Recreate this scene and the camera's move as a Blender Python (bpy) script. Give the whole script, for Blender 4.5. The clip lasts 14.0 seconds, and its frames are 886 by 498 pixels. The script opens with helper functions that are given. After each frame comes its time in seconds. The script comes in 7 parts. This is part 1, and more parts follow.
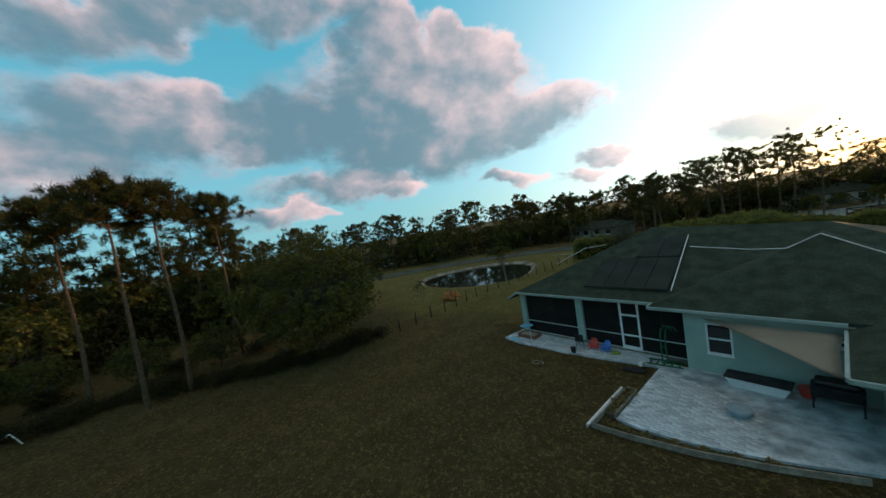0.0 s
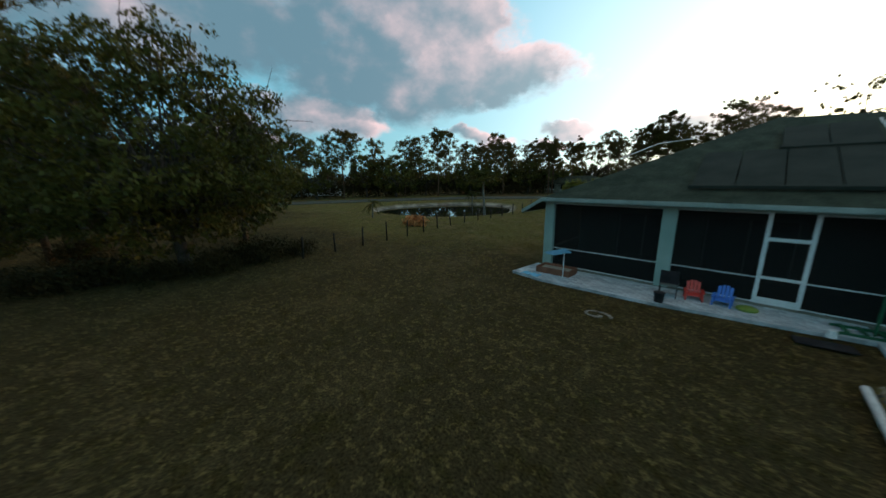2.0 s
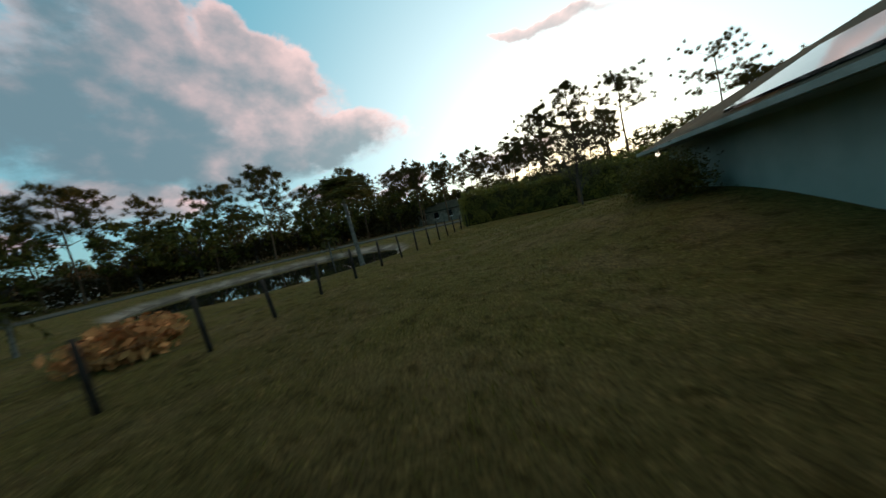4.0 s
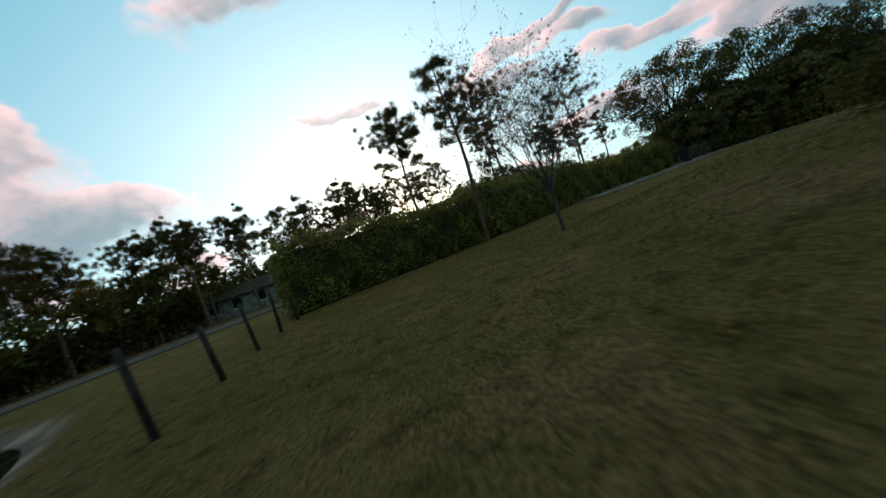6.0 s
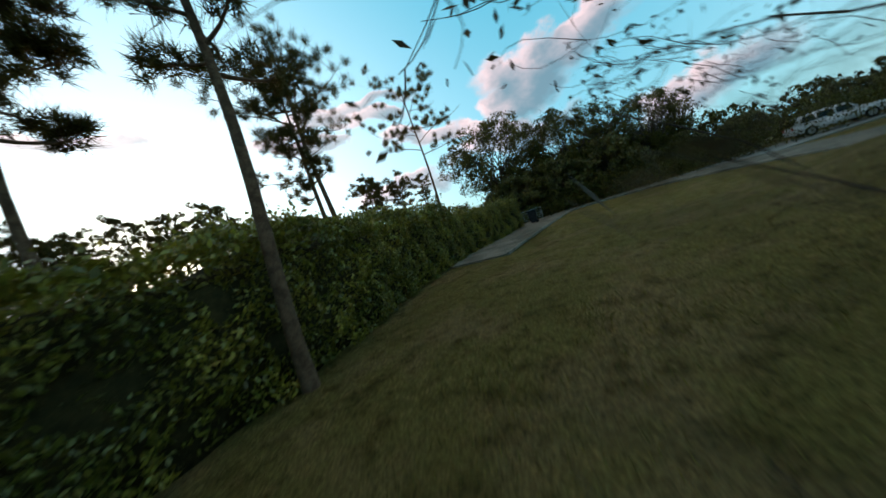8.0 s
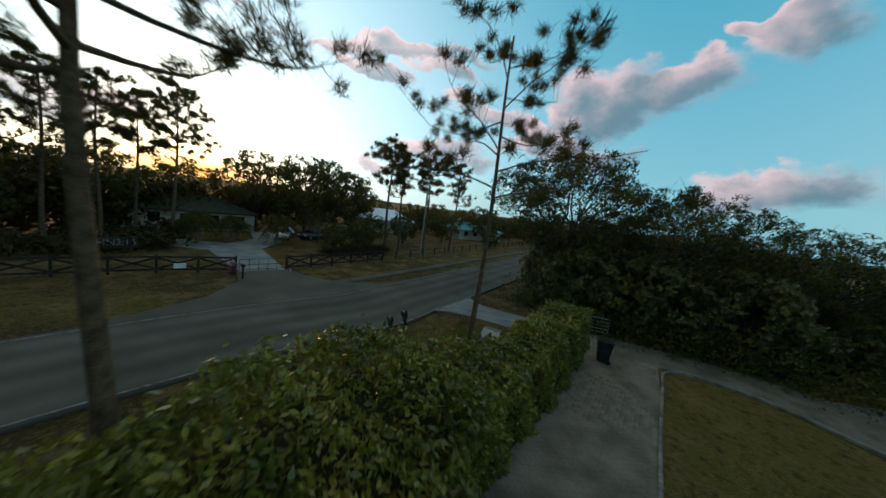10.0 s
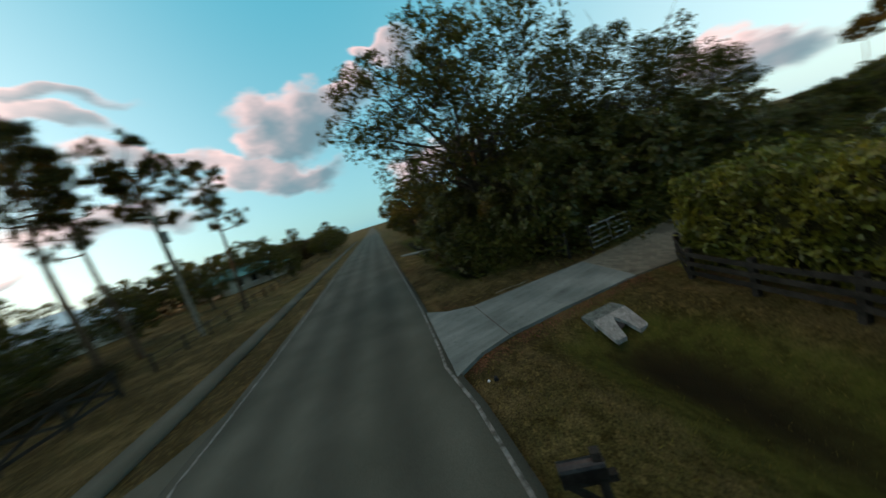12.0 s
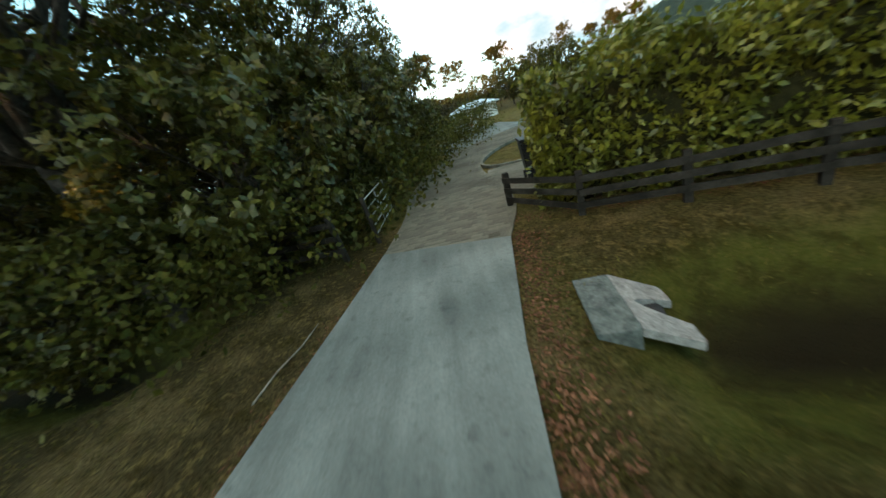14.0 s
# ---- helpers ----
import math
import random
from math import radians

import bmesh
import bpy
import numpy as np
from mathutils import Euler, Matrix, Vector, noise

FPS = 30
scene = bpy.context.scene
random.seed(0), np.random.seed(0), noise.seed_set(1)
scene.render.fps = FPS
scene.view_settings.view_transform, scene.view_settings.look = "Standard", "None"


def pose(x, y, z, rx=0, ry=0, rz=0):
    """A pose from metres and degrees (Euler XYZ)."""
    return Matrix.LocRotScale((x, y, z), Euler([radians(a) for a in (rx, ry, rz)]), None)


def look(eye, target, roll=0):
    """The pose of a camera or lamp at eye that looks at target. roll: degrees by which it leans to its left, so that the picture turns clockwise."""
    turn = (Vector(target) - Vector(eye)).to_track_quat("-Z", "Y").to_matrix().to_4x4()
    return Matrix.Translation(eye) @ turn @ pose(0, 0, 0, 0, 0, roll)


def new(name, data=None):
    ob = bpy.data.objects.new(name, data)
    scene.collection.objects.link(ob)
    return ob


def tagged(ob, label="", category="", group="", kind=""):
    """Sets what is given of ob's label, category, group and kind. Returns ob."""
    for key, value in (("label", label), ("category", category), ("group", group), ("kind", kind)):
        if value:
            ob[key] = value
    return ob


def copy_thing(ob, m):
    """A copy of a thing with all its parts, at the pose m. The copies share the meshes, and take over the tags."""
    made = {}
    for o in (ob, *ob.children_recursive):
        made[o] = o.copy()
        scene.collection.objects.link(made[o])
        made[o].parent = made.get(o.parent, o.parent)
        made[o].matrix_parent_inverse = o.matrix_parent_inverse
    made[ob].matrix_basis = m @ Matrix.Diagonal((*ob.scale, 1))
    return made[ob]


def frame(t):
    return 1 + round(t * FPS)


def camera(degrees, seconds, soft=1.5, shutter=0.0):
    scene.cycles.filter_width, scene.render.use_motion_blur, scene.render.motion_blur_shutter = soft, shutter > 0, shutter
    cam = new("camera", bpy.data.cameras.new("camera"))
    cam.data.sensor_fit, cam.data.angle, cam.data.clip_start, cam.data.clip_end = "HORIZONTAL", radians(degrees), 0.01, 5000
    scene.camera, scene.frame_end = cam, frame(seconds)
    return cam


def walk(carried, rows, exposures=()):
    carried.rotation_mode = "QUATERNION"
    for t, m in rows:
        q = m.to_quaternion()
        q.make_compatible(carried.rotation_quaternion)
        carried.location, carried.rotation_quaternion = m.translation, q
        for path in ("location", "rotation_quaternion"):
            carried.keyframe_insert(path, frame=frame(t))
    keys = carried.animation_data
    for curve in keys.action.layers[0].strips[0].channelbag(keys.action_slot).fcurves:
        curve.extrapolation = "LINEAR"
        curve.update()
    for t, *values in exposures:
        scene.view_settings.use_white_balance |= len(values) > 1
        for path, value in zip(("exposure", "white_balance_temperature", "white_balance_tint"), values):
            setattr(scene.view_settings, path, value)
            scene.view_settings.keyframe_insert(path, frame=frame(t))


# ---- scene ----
cam = camera(110.0, 14.0, shutter=0.3)
PATH = [
    (0, (5.326, -0.71, 8.542), (3.74, 0.501, 8.412), -9.5),
    (0.5, (3.063, -0.381, 7.7), (1.573, 0.943, 7.539), -7.5),
    (1, (0.976, 0.639, 6.656), (-0.429, 2.049, 6.46), -4.8),
    (1.5, (-1.121, 2.158, 5.363), (-2.49, 3.575, 5.018), -2.6),
    (2, (-3.212, 4.13, 3.995), (-4.584, 5.514, 3.547), -1.0),
    (2.2, (-4.219, 4.859, 3.213), (-5.587, 6.255, 2.788), 0.2),
    (4.3, (-15.407, 20.067, 1.677), (-15.973, 21.972, 1.45), -12.0),
    (4.5, (-15.788, 21.581, 1.646), (-16.308, 23.499, 1.421), -11.0),
    (5, (-17.072, 25.488, 1.615), (-17.257, 27.472, 1.435), -12.2),
    (5.5, (-18.123, 29.371, 1.388), (-17.873, 31.352, 1.269), -17.9),
    (6, (-18.297, 32.726, 1.247), (-17.838, 34.671, 1.151), -19.2),
    (6.5, (-18.02, 36.072, 0.909), (-17.321, 37.944, 0.83), -18.3),
    (7, (-17.113, 39.393, 1.049), (-16.071, 41.096, 0.927), -21.5),
    (7.5, (-15.595, 42.34, 0.951), (-14.227, 43.792, 0.818), -23.3),
    (7.7, (-14.745, 43.069, 1.159), (-13.307, 44.454, 1.04), -22.3),
    (9.8, (-6.019, 51.199, 7.288), (-4.539, 52.53, 7.098), 8.3),
    (10, (-4.977, 52.285, 6.999), (-3.514, 53.624, 6.741), 7.6),
    (10.5, (-3.487, 55.735, 6.831), (-1.998, 57.028, 6.494), 6.4),
    (11, (-1.198, 58.875, 5.825), (0.361, 60.096, 5.543), 1.2),
    (11.5, (1.5, 62.35, 4.35), (3.28, 63.25, 4.17), -7.5),
    (12, (3.46, 65.59, 3.956), (5.44, 65.62, 3.679), -17.3),
    (12.5, (5.785, 67.796, 3.55), (7.401, 66.753, 3.002), -22.9),
    (13, (7.765, 68.247, 3.285), (8.947, 66.794, 2.583), -21.3),
    (13.5, (9.497, 67.388, 2.928), (10.53, 65.844, 2.186), -19.6),
    (14, (11.149, 65.498, 2.539), (12.117, 63.93, 1.761), -18.7),
]
walk(cam, [(t, look(eye, target, roll)) for t, eye, target, roll in PATH],
     [(0, 0.0, 7250, 12), (2.2, 0.0, 7200, 13), (4.3, -0.08, 7900, 17), (5.5, 0.05, 7900, 17), (6.2, 0.08, 7500, 17), (7.7, 0.38, 7250, 14), (9.8, -0.1, 7100, 13), (11.5, 0.0, 7700, 14),
      (12.0, 0.2, 7900, 15), (12.5, 0.55, 8300, 16), (13.0, 1.2, 8300, 12), (13.5, 1.4, 8300, 12), (14.0, 1.45, 8300, 12)])
SKY_TINT = (0.055, 0.075, 0.085)
HAZE_WIDE, HAZE_NEAR = (0.85, 0.86, 0.84, 1), (1.6, 1.25, 0.85, 1)
SKY_POWER, SUN_POWER = 1.0, 3.2

# ---- world, sun, light ----
SUN_AZ, SUN_EL = 6.0, 4.0          # degrees right of +y, and above the horizon


def way(az, el):
    a, e = radians(az), radians(el)
    return Vector((math.sin(a) * math.cos(e), math.cos(a) * math.cos(e), math.sin(e)))


world = bpy.data.worlds.new("dusk_sky")
scene.world = world
world.use_nodes = True
WN, WL = world.node_tree.nodes, world.node_tree.links
WN.clear()


def feed(n, i, v):
    if isinstance(v, bpy.types.NodeSocket):
        WL.new(v, n.inputs[i])
    else:
        n.inputs[i].default_value = v


def wmath(op, a, b=0.0, c=0.0, clamp=False):
    n = WN.new("ShaderNodeMath")
    n.operation = op
    n.use_clamp = clamp
    for i, v in enumerate((a, b, c)):
        feed(n, i, v)
    return n.outputs[0]


def wmix(f, a, b, mode="MIX"):
    n = WN.new("ShaderNodeMixRGB")
    n.blend_type = mode
    for i, v in enumerate((f, a, b)):
        feed(n, i, v)
    return n.outputs[0]


def wsmooth(v, lo, hi, a=0.0, b=1.0):
    n = WN.new("ShaderNodeMapRange")
    n.interpolation_type = "SMOOTHSTEP"
    for i, x in enumerate((v, lo, hi, a, b)):
        feed(n, i, x)
    return n.outputs[0]


def wdot(v, d):
    n = WN.new("ShaderNodeVectorMath")
    n.operation = "DOT_PRODUCT"
    feed(n, 0, v)
    n.inputs[1].default_value = d
    return n.outputs["Value"]


sky_dir = WN.new("ShaderNodeTexCoord").outputs["Generated"]
sky = WN.new("ShaderNodeTexSky")
sky.sky_type = "NISHITA"
sky.sun_disc = False
sky.sun_elevation = radians(SUN_EL)
sky.sun_rotation = radians(SUN_AZ)
sky.air_density, sky.dust_density, sky.ozone_density = 1.0, 1.2, 2.5
bright = wmix(1.0, sky.outputs[0], (SKY_TINT[0], SKY_TINT[1], SKY_TINT[2], 1), "MULTIPLY")
# thin high haze that spreads the low sun's light
glow = wmath("POWER", wmath("MAXIMUM", wdot(sky_dir, way(SUN_AZ, SUN_EL)), 0.0), 4.2)
glow2 = wmath("POWER", wmath("MAXIMUM", wdot(sky_dir, way(SUN_AZ, SUN_EL)), 0.0), 60.0)
opposite = wmath("POWER", wmath("MAXIMUM", wdot(sky_dir, way(150, 8)), 0.0), 5.0)
haze = wmix(1.0, wmix(glow, (0, 0, 0, 1), HAZE_WIDE), wmix(glow2, (0, 0, 0, 1), HAZE_NEAR), "ADD")
upper = wsmooth(wdot(sky_dir, (0, 0, 1)), 0.0, 0.75)
clear = wmix(upper, (0.18, 0.50, 0.65, 1), (0.022, 0.36, 0.54, 1))
# unseen zenith: a warm tone added overhead to warm the light on the ground
clear = wmix(wsmooth(wdot(sky_dir, (0, 0, 1)), 0.70, 0.95), clear, (0.62, 0.44, 0.36, 1))
bright = wmix(1.0, wmix(1.0, bright, clear, "ADD"), haze, "ADD")
bright = wmix(1.0, bright, wmix(opposite, (0, 0, 0, 1), (0.34, 0.30, 0.28, 1)), "ADD")


def wnoise(scale, detail, vec, rough=0.55):
    n = WN.new("ShaderNodeTexNoise")
    n.inputs["Scale"].default_value = scale
    n.inputs["Detail"].default_value = detail
    n.inputs["Roughness"].default_value = rough
    feed(n, 0, vec)
    return n.outputs[0]


def wvec(op, a, b, c=(0, 0, 0)):
    n = WN.new("ShaderNodeVectorMath")
    n.operation = op
    for i, v in enumerate((a, b, c)):
        feed(n, i, v)
    return n.outputs[0]


def wcolour(scale, detail, vec, rough):
    n = WN.new("ShaderNodeTexNoise")
    n.inputs["Scale"].default_value, n.inputs["Detail"].default_value, n.inputs["Roughness"].default_value = scale, detail, rough
    feed(n, 0, vec)
    return n.outputs["Color"]


# the clouds' outlines billow: the directions they are laid out in are pushed about at three scales
stretch = wvec("MULTIPLY", sky_dir, (1, 1, 1.5))
billow = wvec("MULTIPLY_ADD", wvec("SUBTRACT", wcolour(5.0, 2.0, stretch, 0.5), (0.5, 0.5, 0.5)), (0.20, 0.20, 0.13), sky_dir)
billow = wvec("MULTIPLY_ADD", wvec("SUBTRACT", wcolour(15.0, 6.0, stretch, 0.58), (0.5, 0.5, 0.5)), (0.075, 0.075, 0.050), billow)
lumps = wmath("SUBTRACT", wnoise(11.0, 7.0, stretch, 0.62), 0.5)

# clouds: bearing, height, half width, half height, slant (degrees)
CLOUDS = (
    (-55, 22.5, 17, 7.6, -2), (-57, 33, 4.5, 4, 0), (-42, 26.5, 5.5, 3.4, -12), (-76, 19.5, 8, 4.2, -7), (-94, 19, 12, 4.8, 0), (-96, 30.5, 8, 3, 14),
    (-76, 36, 12, 3, 7), (-69, 9.8, 11, 2.2, -4), (-59, 14.3, 9, 3, 2), (-43, 14.0, 10, 3.4, 10), (-30, 15.6, 6.5, 3.2, 8), (-24, 7.2, 4.5, 0.9, -7),
    (-38, 6.5, 4.5, 0.9, -7), (-27, 5.5, 3.2, 0.7, -7), (-4, 6.5, 7, 1.6, 5), (-80, 6.5, 6, 1.4, -5), (6, 24.8, 6, 0.9, -8))
CLOUDS2 = (
    (33, 21, 4, 0.9, -10), (44, 21.8, 6, 1, -8), (52, 16.9, 6, 1.4, -10), (64, 13.5, 6, 1.3, -15), (45, 9.9, 7, 1.8, -4), (73, 20.5, 8, 3, -9),
    (69, 17, 5, 2.2, -4), (66, 11.7, 9, 1.9, -2), (91, 24.9, 4, 2.2, 12), (81, 20.8, 5, 2, -3), (93, 7, 7, 2.6, 4), (38, 24.2, 11, 0.9, 3),
    (34, 6.4, 3.4, 0.7, 0), (86, 25.2, 3, 1, -5), (136, 6.9, 6.5, 2, -10), (166, 9.7, 3, 1.1, -5), (178, 4.5, 9, 2.4, -6), (173, 8.5, 8, 2.2, -8))
CLOUDS3 = ((-120, 14, 18, 5, 0), (-160, 22, 20, 5, 0), (10, 44, 18, 3, 8))
cover, lit, weight = 0.0, 0.0, 0.001
for az, el, half_w, half_h, slant in CLOUDS + CLOUDS2 + CLOUDS3:
    d = way(az, el)
    side = Vector((d.y, -d.x, 0)).normalized()
    up = side.cross(d)
    s, c = math.sin(radians(slant)), math.cos(radians(slant))
    side, up = side * c + up * s, up * c - side * s
    a = wmath("MULTIPLY", wdot(billow, side), 1 / math.sin(radians(half_w * 1.5)))
    b = wmath("MULTIPLY", wdot(billow, up), 1 / math.sin(radians(half_h * 1.5)))
    r = wmath("ADD", wmath("MULTIPLY", a, a), wmath("MULTIPLY", b, b))
    front = wmath("GREATER_THAN", wdot(sky_dir, d), 0.3)
    body = wmath("MULTIPLY", wmath("MAXIMUM", wmath("SUBTRACT", 1.0, r), 0.0), front)
    # the side towards the low sun, and the top, catch its light; a thin streak is lit all through
    turned = 0.75 if az < SUN_AZ else -0.55
    light = wmath("ADD", wmath("MULTIPLY", a, turned), wmath("MULTIPLY_ADD", b, 0.55, max(0.0, 0.55 - 0.16 * half_h)))
    # neighbouring clouds run into one another
    share = wmath("MULTIPLY", body, half_w * half_h / 30.0 + 0.2)
    lit = wmath("MULTIPLY_ADD", share, light, lit)
    weight = wmath("ADD", weight, share)
    cover = wmath("SUBTRACT", wmath("ADD", cover, body), wmath("MULTIPLY", cover, wmath("MULTIPLY", body, 0.6)))
lit = wmath("DIVIDE", lit, weight)
# puffs: each lump is brighter on the side towards the sun
puffs = wmath("SUBTRACT", wnoise(6.0, 5.0, stretch, 0.5), wnoise(6.0, 5.0, wvec("ADD", stretch, way(SUN_AZ, 24) * 0.045), 0.55))
density = wmath("ADD", wmath("MULTIPLY", cover, 1.15), wmath("MULTIPLY", wmath("MULTIPLY", lumps, 1.5), wsmooth(cover, 0.0, 0.4)))
thick = wsmooth(density, wsmooth(lit, 0.8, -0.4, 0.12, -0.05), wsmooth(lit, 0.8, -0.4, 0.62, 1.05))
rim = wsmooth(density, 0.95, 0.2)
glare = wmath("ADD", wmath("MULTIPLY", lit, 0.60), wmath("ADD", wmath("MULTIPLY", rim, 0.36), wmath("ADD", wmath("MULTIPLY", lumps, -0.15), wmath("MULTIPLY", puffs, 1.5))))
cloud = wmix(wsmooth(glare, -0.25, 1.0), (0.135, 0.265, 0.365, 1), (0.95, 0.73, 0.80, 1))
cloud = wmix(1.0, cloud, wmix(0.40, (0, 0, 0, 1), haze), "ADD")
bright = wmix(wmath("MULTIPLY", thick, 0.93), bright, cloud)
low_sky = wmath("MULTIPLY", wmath("POWER", wmath("MAXIMUM", wdot(sky_dir, way(SUN_AZ + 2, 1.5)), 0.0), 55.0), wsmooth(wdot(sky_dir, (0, 0, 1)), 0.085, 0.01))
bright = wmix(wmath("MULTIPLY", low_sky, 0.95, clamp=True), bright, (2.2, 1.05, 0.20, 1))
back = WN.new("ShaderNodeBackground")
back.inputs[1].default_value = SKY_POWER
WL.new(bright, back.inputs[0])
out = WN.new("ShaderNodeOutputWorld")
WL.new(back.outputs[0], out.inputs[0])

sun_data = bpy.data.lights.new("sun", "SUN")
sun_data.energy, sun_data.angle, sun_data.color = SUN_POWER, radians(0.5), (1.0, 0.62, 0.32)
sun = new("sun", sun_data)
sun.matrix_world = look(way(SUN_AZ, SUN_EL) * 200, (0, 0, 0))


# ---- materials ----
def mat(name, c1, c2, scale=4.0, rough=0.85, bump=0.3, fine=40.0, metal=0.0, island=0.0, objrand=0.0, through_light=0.0, coords="Object", dist=0.02, grain=1.0):
    """Two colours mixed by a coarse noise, darkened by a fine one, with bump; optional change from piece to piece."""
    m = bpy.data.materials.new(name)
    m.use_nodes = True
    nt = m.node_tree
    N, L = nt.nodes, nt.links
    b = N["Principled BSDF"]
    tc = N.new("ShaderNodeTexCoord")
    n1, n2 = N.new("ShaderNodeTexNoise"), N.new("ShaderNodeTexNoise")
    n1.inputs["Scale"].default_value, n1.inputs["Detail"].default_value = scale, 6
    n2.inputs["Scale"].default_value, n2.inputs["Detail"].default_value = fine, 4
    for n in (n1, n2):
        L.new(tc.outputs[coords], n.inputs["Vector"])
    ramp = N.new("ShaderNodeValToRGB")
    ramp.color_ramp.elements[0].position, ramp.color_ramp.elements[1].position = 0.35, 0.65
    ramp.color_ramp.elements[0].color, ramp.color_ramp.elements[1].color = (*c1, 1), (*c2, 1)
    L.new(n1.outputs[0], ramp.inputs[0])
    col = ramp.outputs[0]
    mr = N.new("ShaderNodeMapRange")
    mr.inputs[1].default_value, mr.inputs[2].default_value, mr.inputs[3].default_value, mr.inputs[4].default_value = 0.3, 0.7, 1 - 0.28 * grain, 1 + 0.22 * grain
    L.new(n2.outputs[0], mr.inputs[0])

    def times(col, fac):
        mx = N.new("ShaderNodeMixRGB")
        mx.blend_type = "MULTIPLY"
        mx.inputs[0].default_value = 1.0
        L.new(col, mx.inputs[1])
        L.new(fac, mx.inputs[2])
        return mx.outputs[0]

    col = times(col, mr.outputs[0])
    for amount, node, socket in ((island, "ShaderNodeNewGeometry", "Random Per Island"), (objrand, "ShaderNodeObjectInfo", "Random")):
        if amount:
            r = N.new("ShaderNodeMapRange")
            r.inputs[3].default_value, r.inputs[4].default_value = 1 - amount, 1 + amount
            L.new(N.new(node).outputs[socket], r.inputs[0])
            col = times(col, r.outputs[0])
    L.new(col, b.inputs["Base Color"])
    b.inputs["Roughness"].default_value, b.inputs["Metallic"].default_value = rough, metal
    if not metal:
        b.inputs["Specular IOR Level"].default_value = 0.5 if rough < 0.5 else 0.12
    if bump:
        bn = N.new("ShaderNodeBump")
        bn.inputs["Strength"].default_value, bn.inputs["Distance"].default_value = bump, dist
        L.new(n2.outputs[0], bn.inputs["Height"])
        L.new(bn.outputs[0], b.inputs["Normal"])
    if through_light:
        tr = N.new("ShaderNodeBsdfTranslucent")
        L.new(col, tr.inputs[0])
        mx = N.new("ShaderNodeMixShader")
        mx.inputs[0].default_value = through_light
        L.new(b.outputs[0], mx.inputs[1])
        L.new(tr.outputs[0], mx.inputs[2])
        L.new(mx.outputs[0], N["Material Output"].inputs[0])
    return m


M_BARK = mat("pine_bark", (0.07, 0.042, 0.026), (0.14, 0.09, 0.055), 6, 0.95, 0.8, 30)
M_PALMBARK = mat("palm_bark", (0.10, 0.095, 0.080), (0.19, 0.18, 0.155), 7, 0.95, 0.8, 22)
M_OAKBARK = mat("oak_bark", (0.042, 0.036, 0.030), (0.095, 0.082, 0.068), 5, 0.95, 0.8, 25)
M_NEEDLE = mat("pine_needles", (0.042, 0.042, 0.010), (0.080, 0.066, 0.016), 1.5, 0.7, 0, 20, island=0.35, through_light=0.25)
M_LEAF = mat("oak_leaves", (0.046, 0.052, 0.011), (0.105, 0.094, 0.018), 0.8, 0.55, 0, 20, island=0.4, through_light=0.3)
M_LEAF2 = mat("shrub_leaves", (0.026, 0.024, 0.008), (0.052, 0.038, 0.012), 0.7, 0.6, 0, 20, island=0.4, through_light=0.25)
M_HEDGE = mat("hedge_leaves", (0.095, 0.108, 0.014), (0.23, 0.205, 0.026), 0.9, 0.4, 0, 20, island=0.45, through_light=0.3)
M_DRIVELEAF = mat("whorled_leaves", (0.060, 0.066, 0.012), (0.150, 0.135, 0.024), 0.9, 0.45, 0, 20, island=0.45, through_light=0.3)
M_CORE = mat("hedge_core_shade", (0.018, 0.017, 0.006), (0.036, 0.030, 0.010), 8, 0.95, 0.8, 30)
M_STUCCO = mat("green_grey_stucco", (0.24, 0.36, 0.32), (0.30, 0.42, 0.38), 1.2, 0.9, 0.35, 90)
M_TRIM = mat("white_trim_paint", (0.60, 0.66, 0.66), (0.74, 0.78, 0.77), 1.5, 0.5, 0.05, 60)
M_FASCIA = mat("pale_green_grey_trim", (0.20, 0.27, 0.245), (0.28, 0.35, 0.325), 1.5, 0.5, 0.05, 60)
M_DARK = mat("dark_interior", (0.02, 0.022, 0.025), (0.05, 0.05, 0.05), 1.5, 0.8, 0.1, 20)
M_SOLAR = mat("black_solar_matting", (0.015, 0.022, 0.017), (0.027, 0.034, 0.027), 1.0, 0.8, 0.1, 60)
M_PIPE = mat("white_plastic_pipe", (0.55, 0.55, 0.52), (0.72, 0.72, 0.70), 3, 0.45, 0.05, 30)
M_PAVER = mat("grey_pavers", (0.23, 0.28, 0.29), (0.55, 0.63, 0.66), 1.6, 0.85, 0.35, 35, objrand=0.22)
M_PAVERD = mat("weathered_drive_pavers", (0.11, 0.105, 0.08), (0.20, 0.19, 0.15), 0.8, 0.88, 0.35, 35, objrand=0.22)
M_CONC = mat("concrete", (0.140, 0.166, 0.156), (0.205, 0.236, 0.222), 0.7, 0.85, 0.12, 30, grain=0.45)


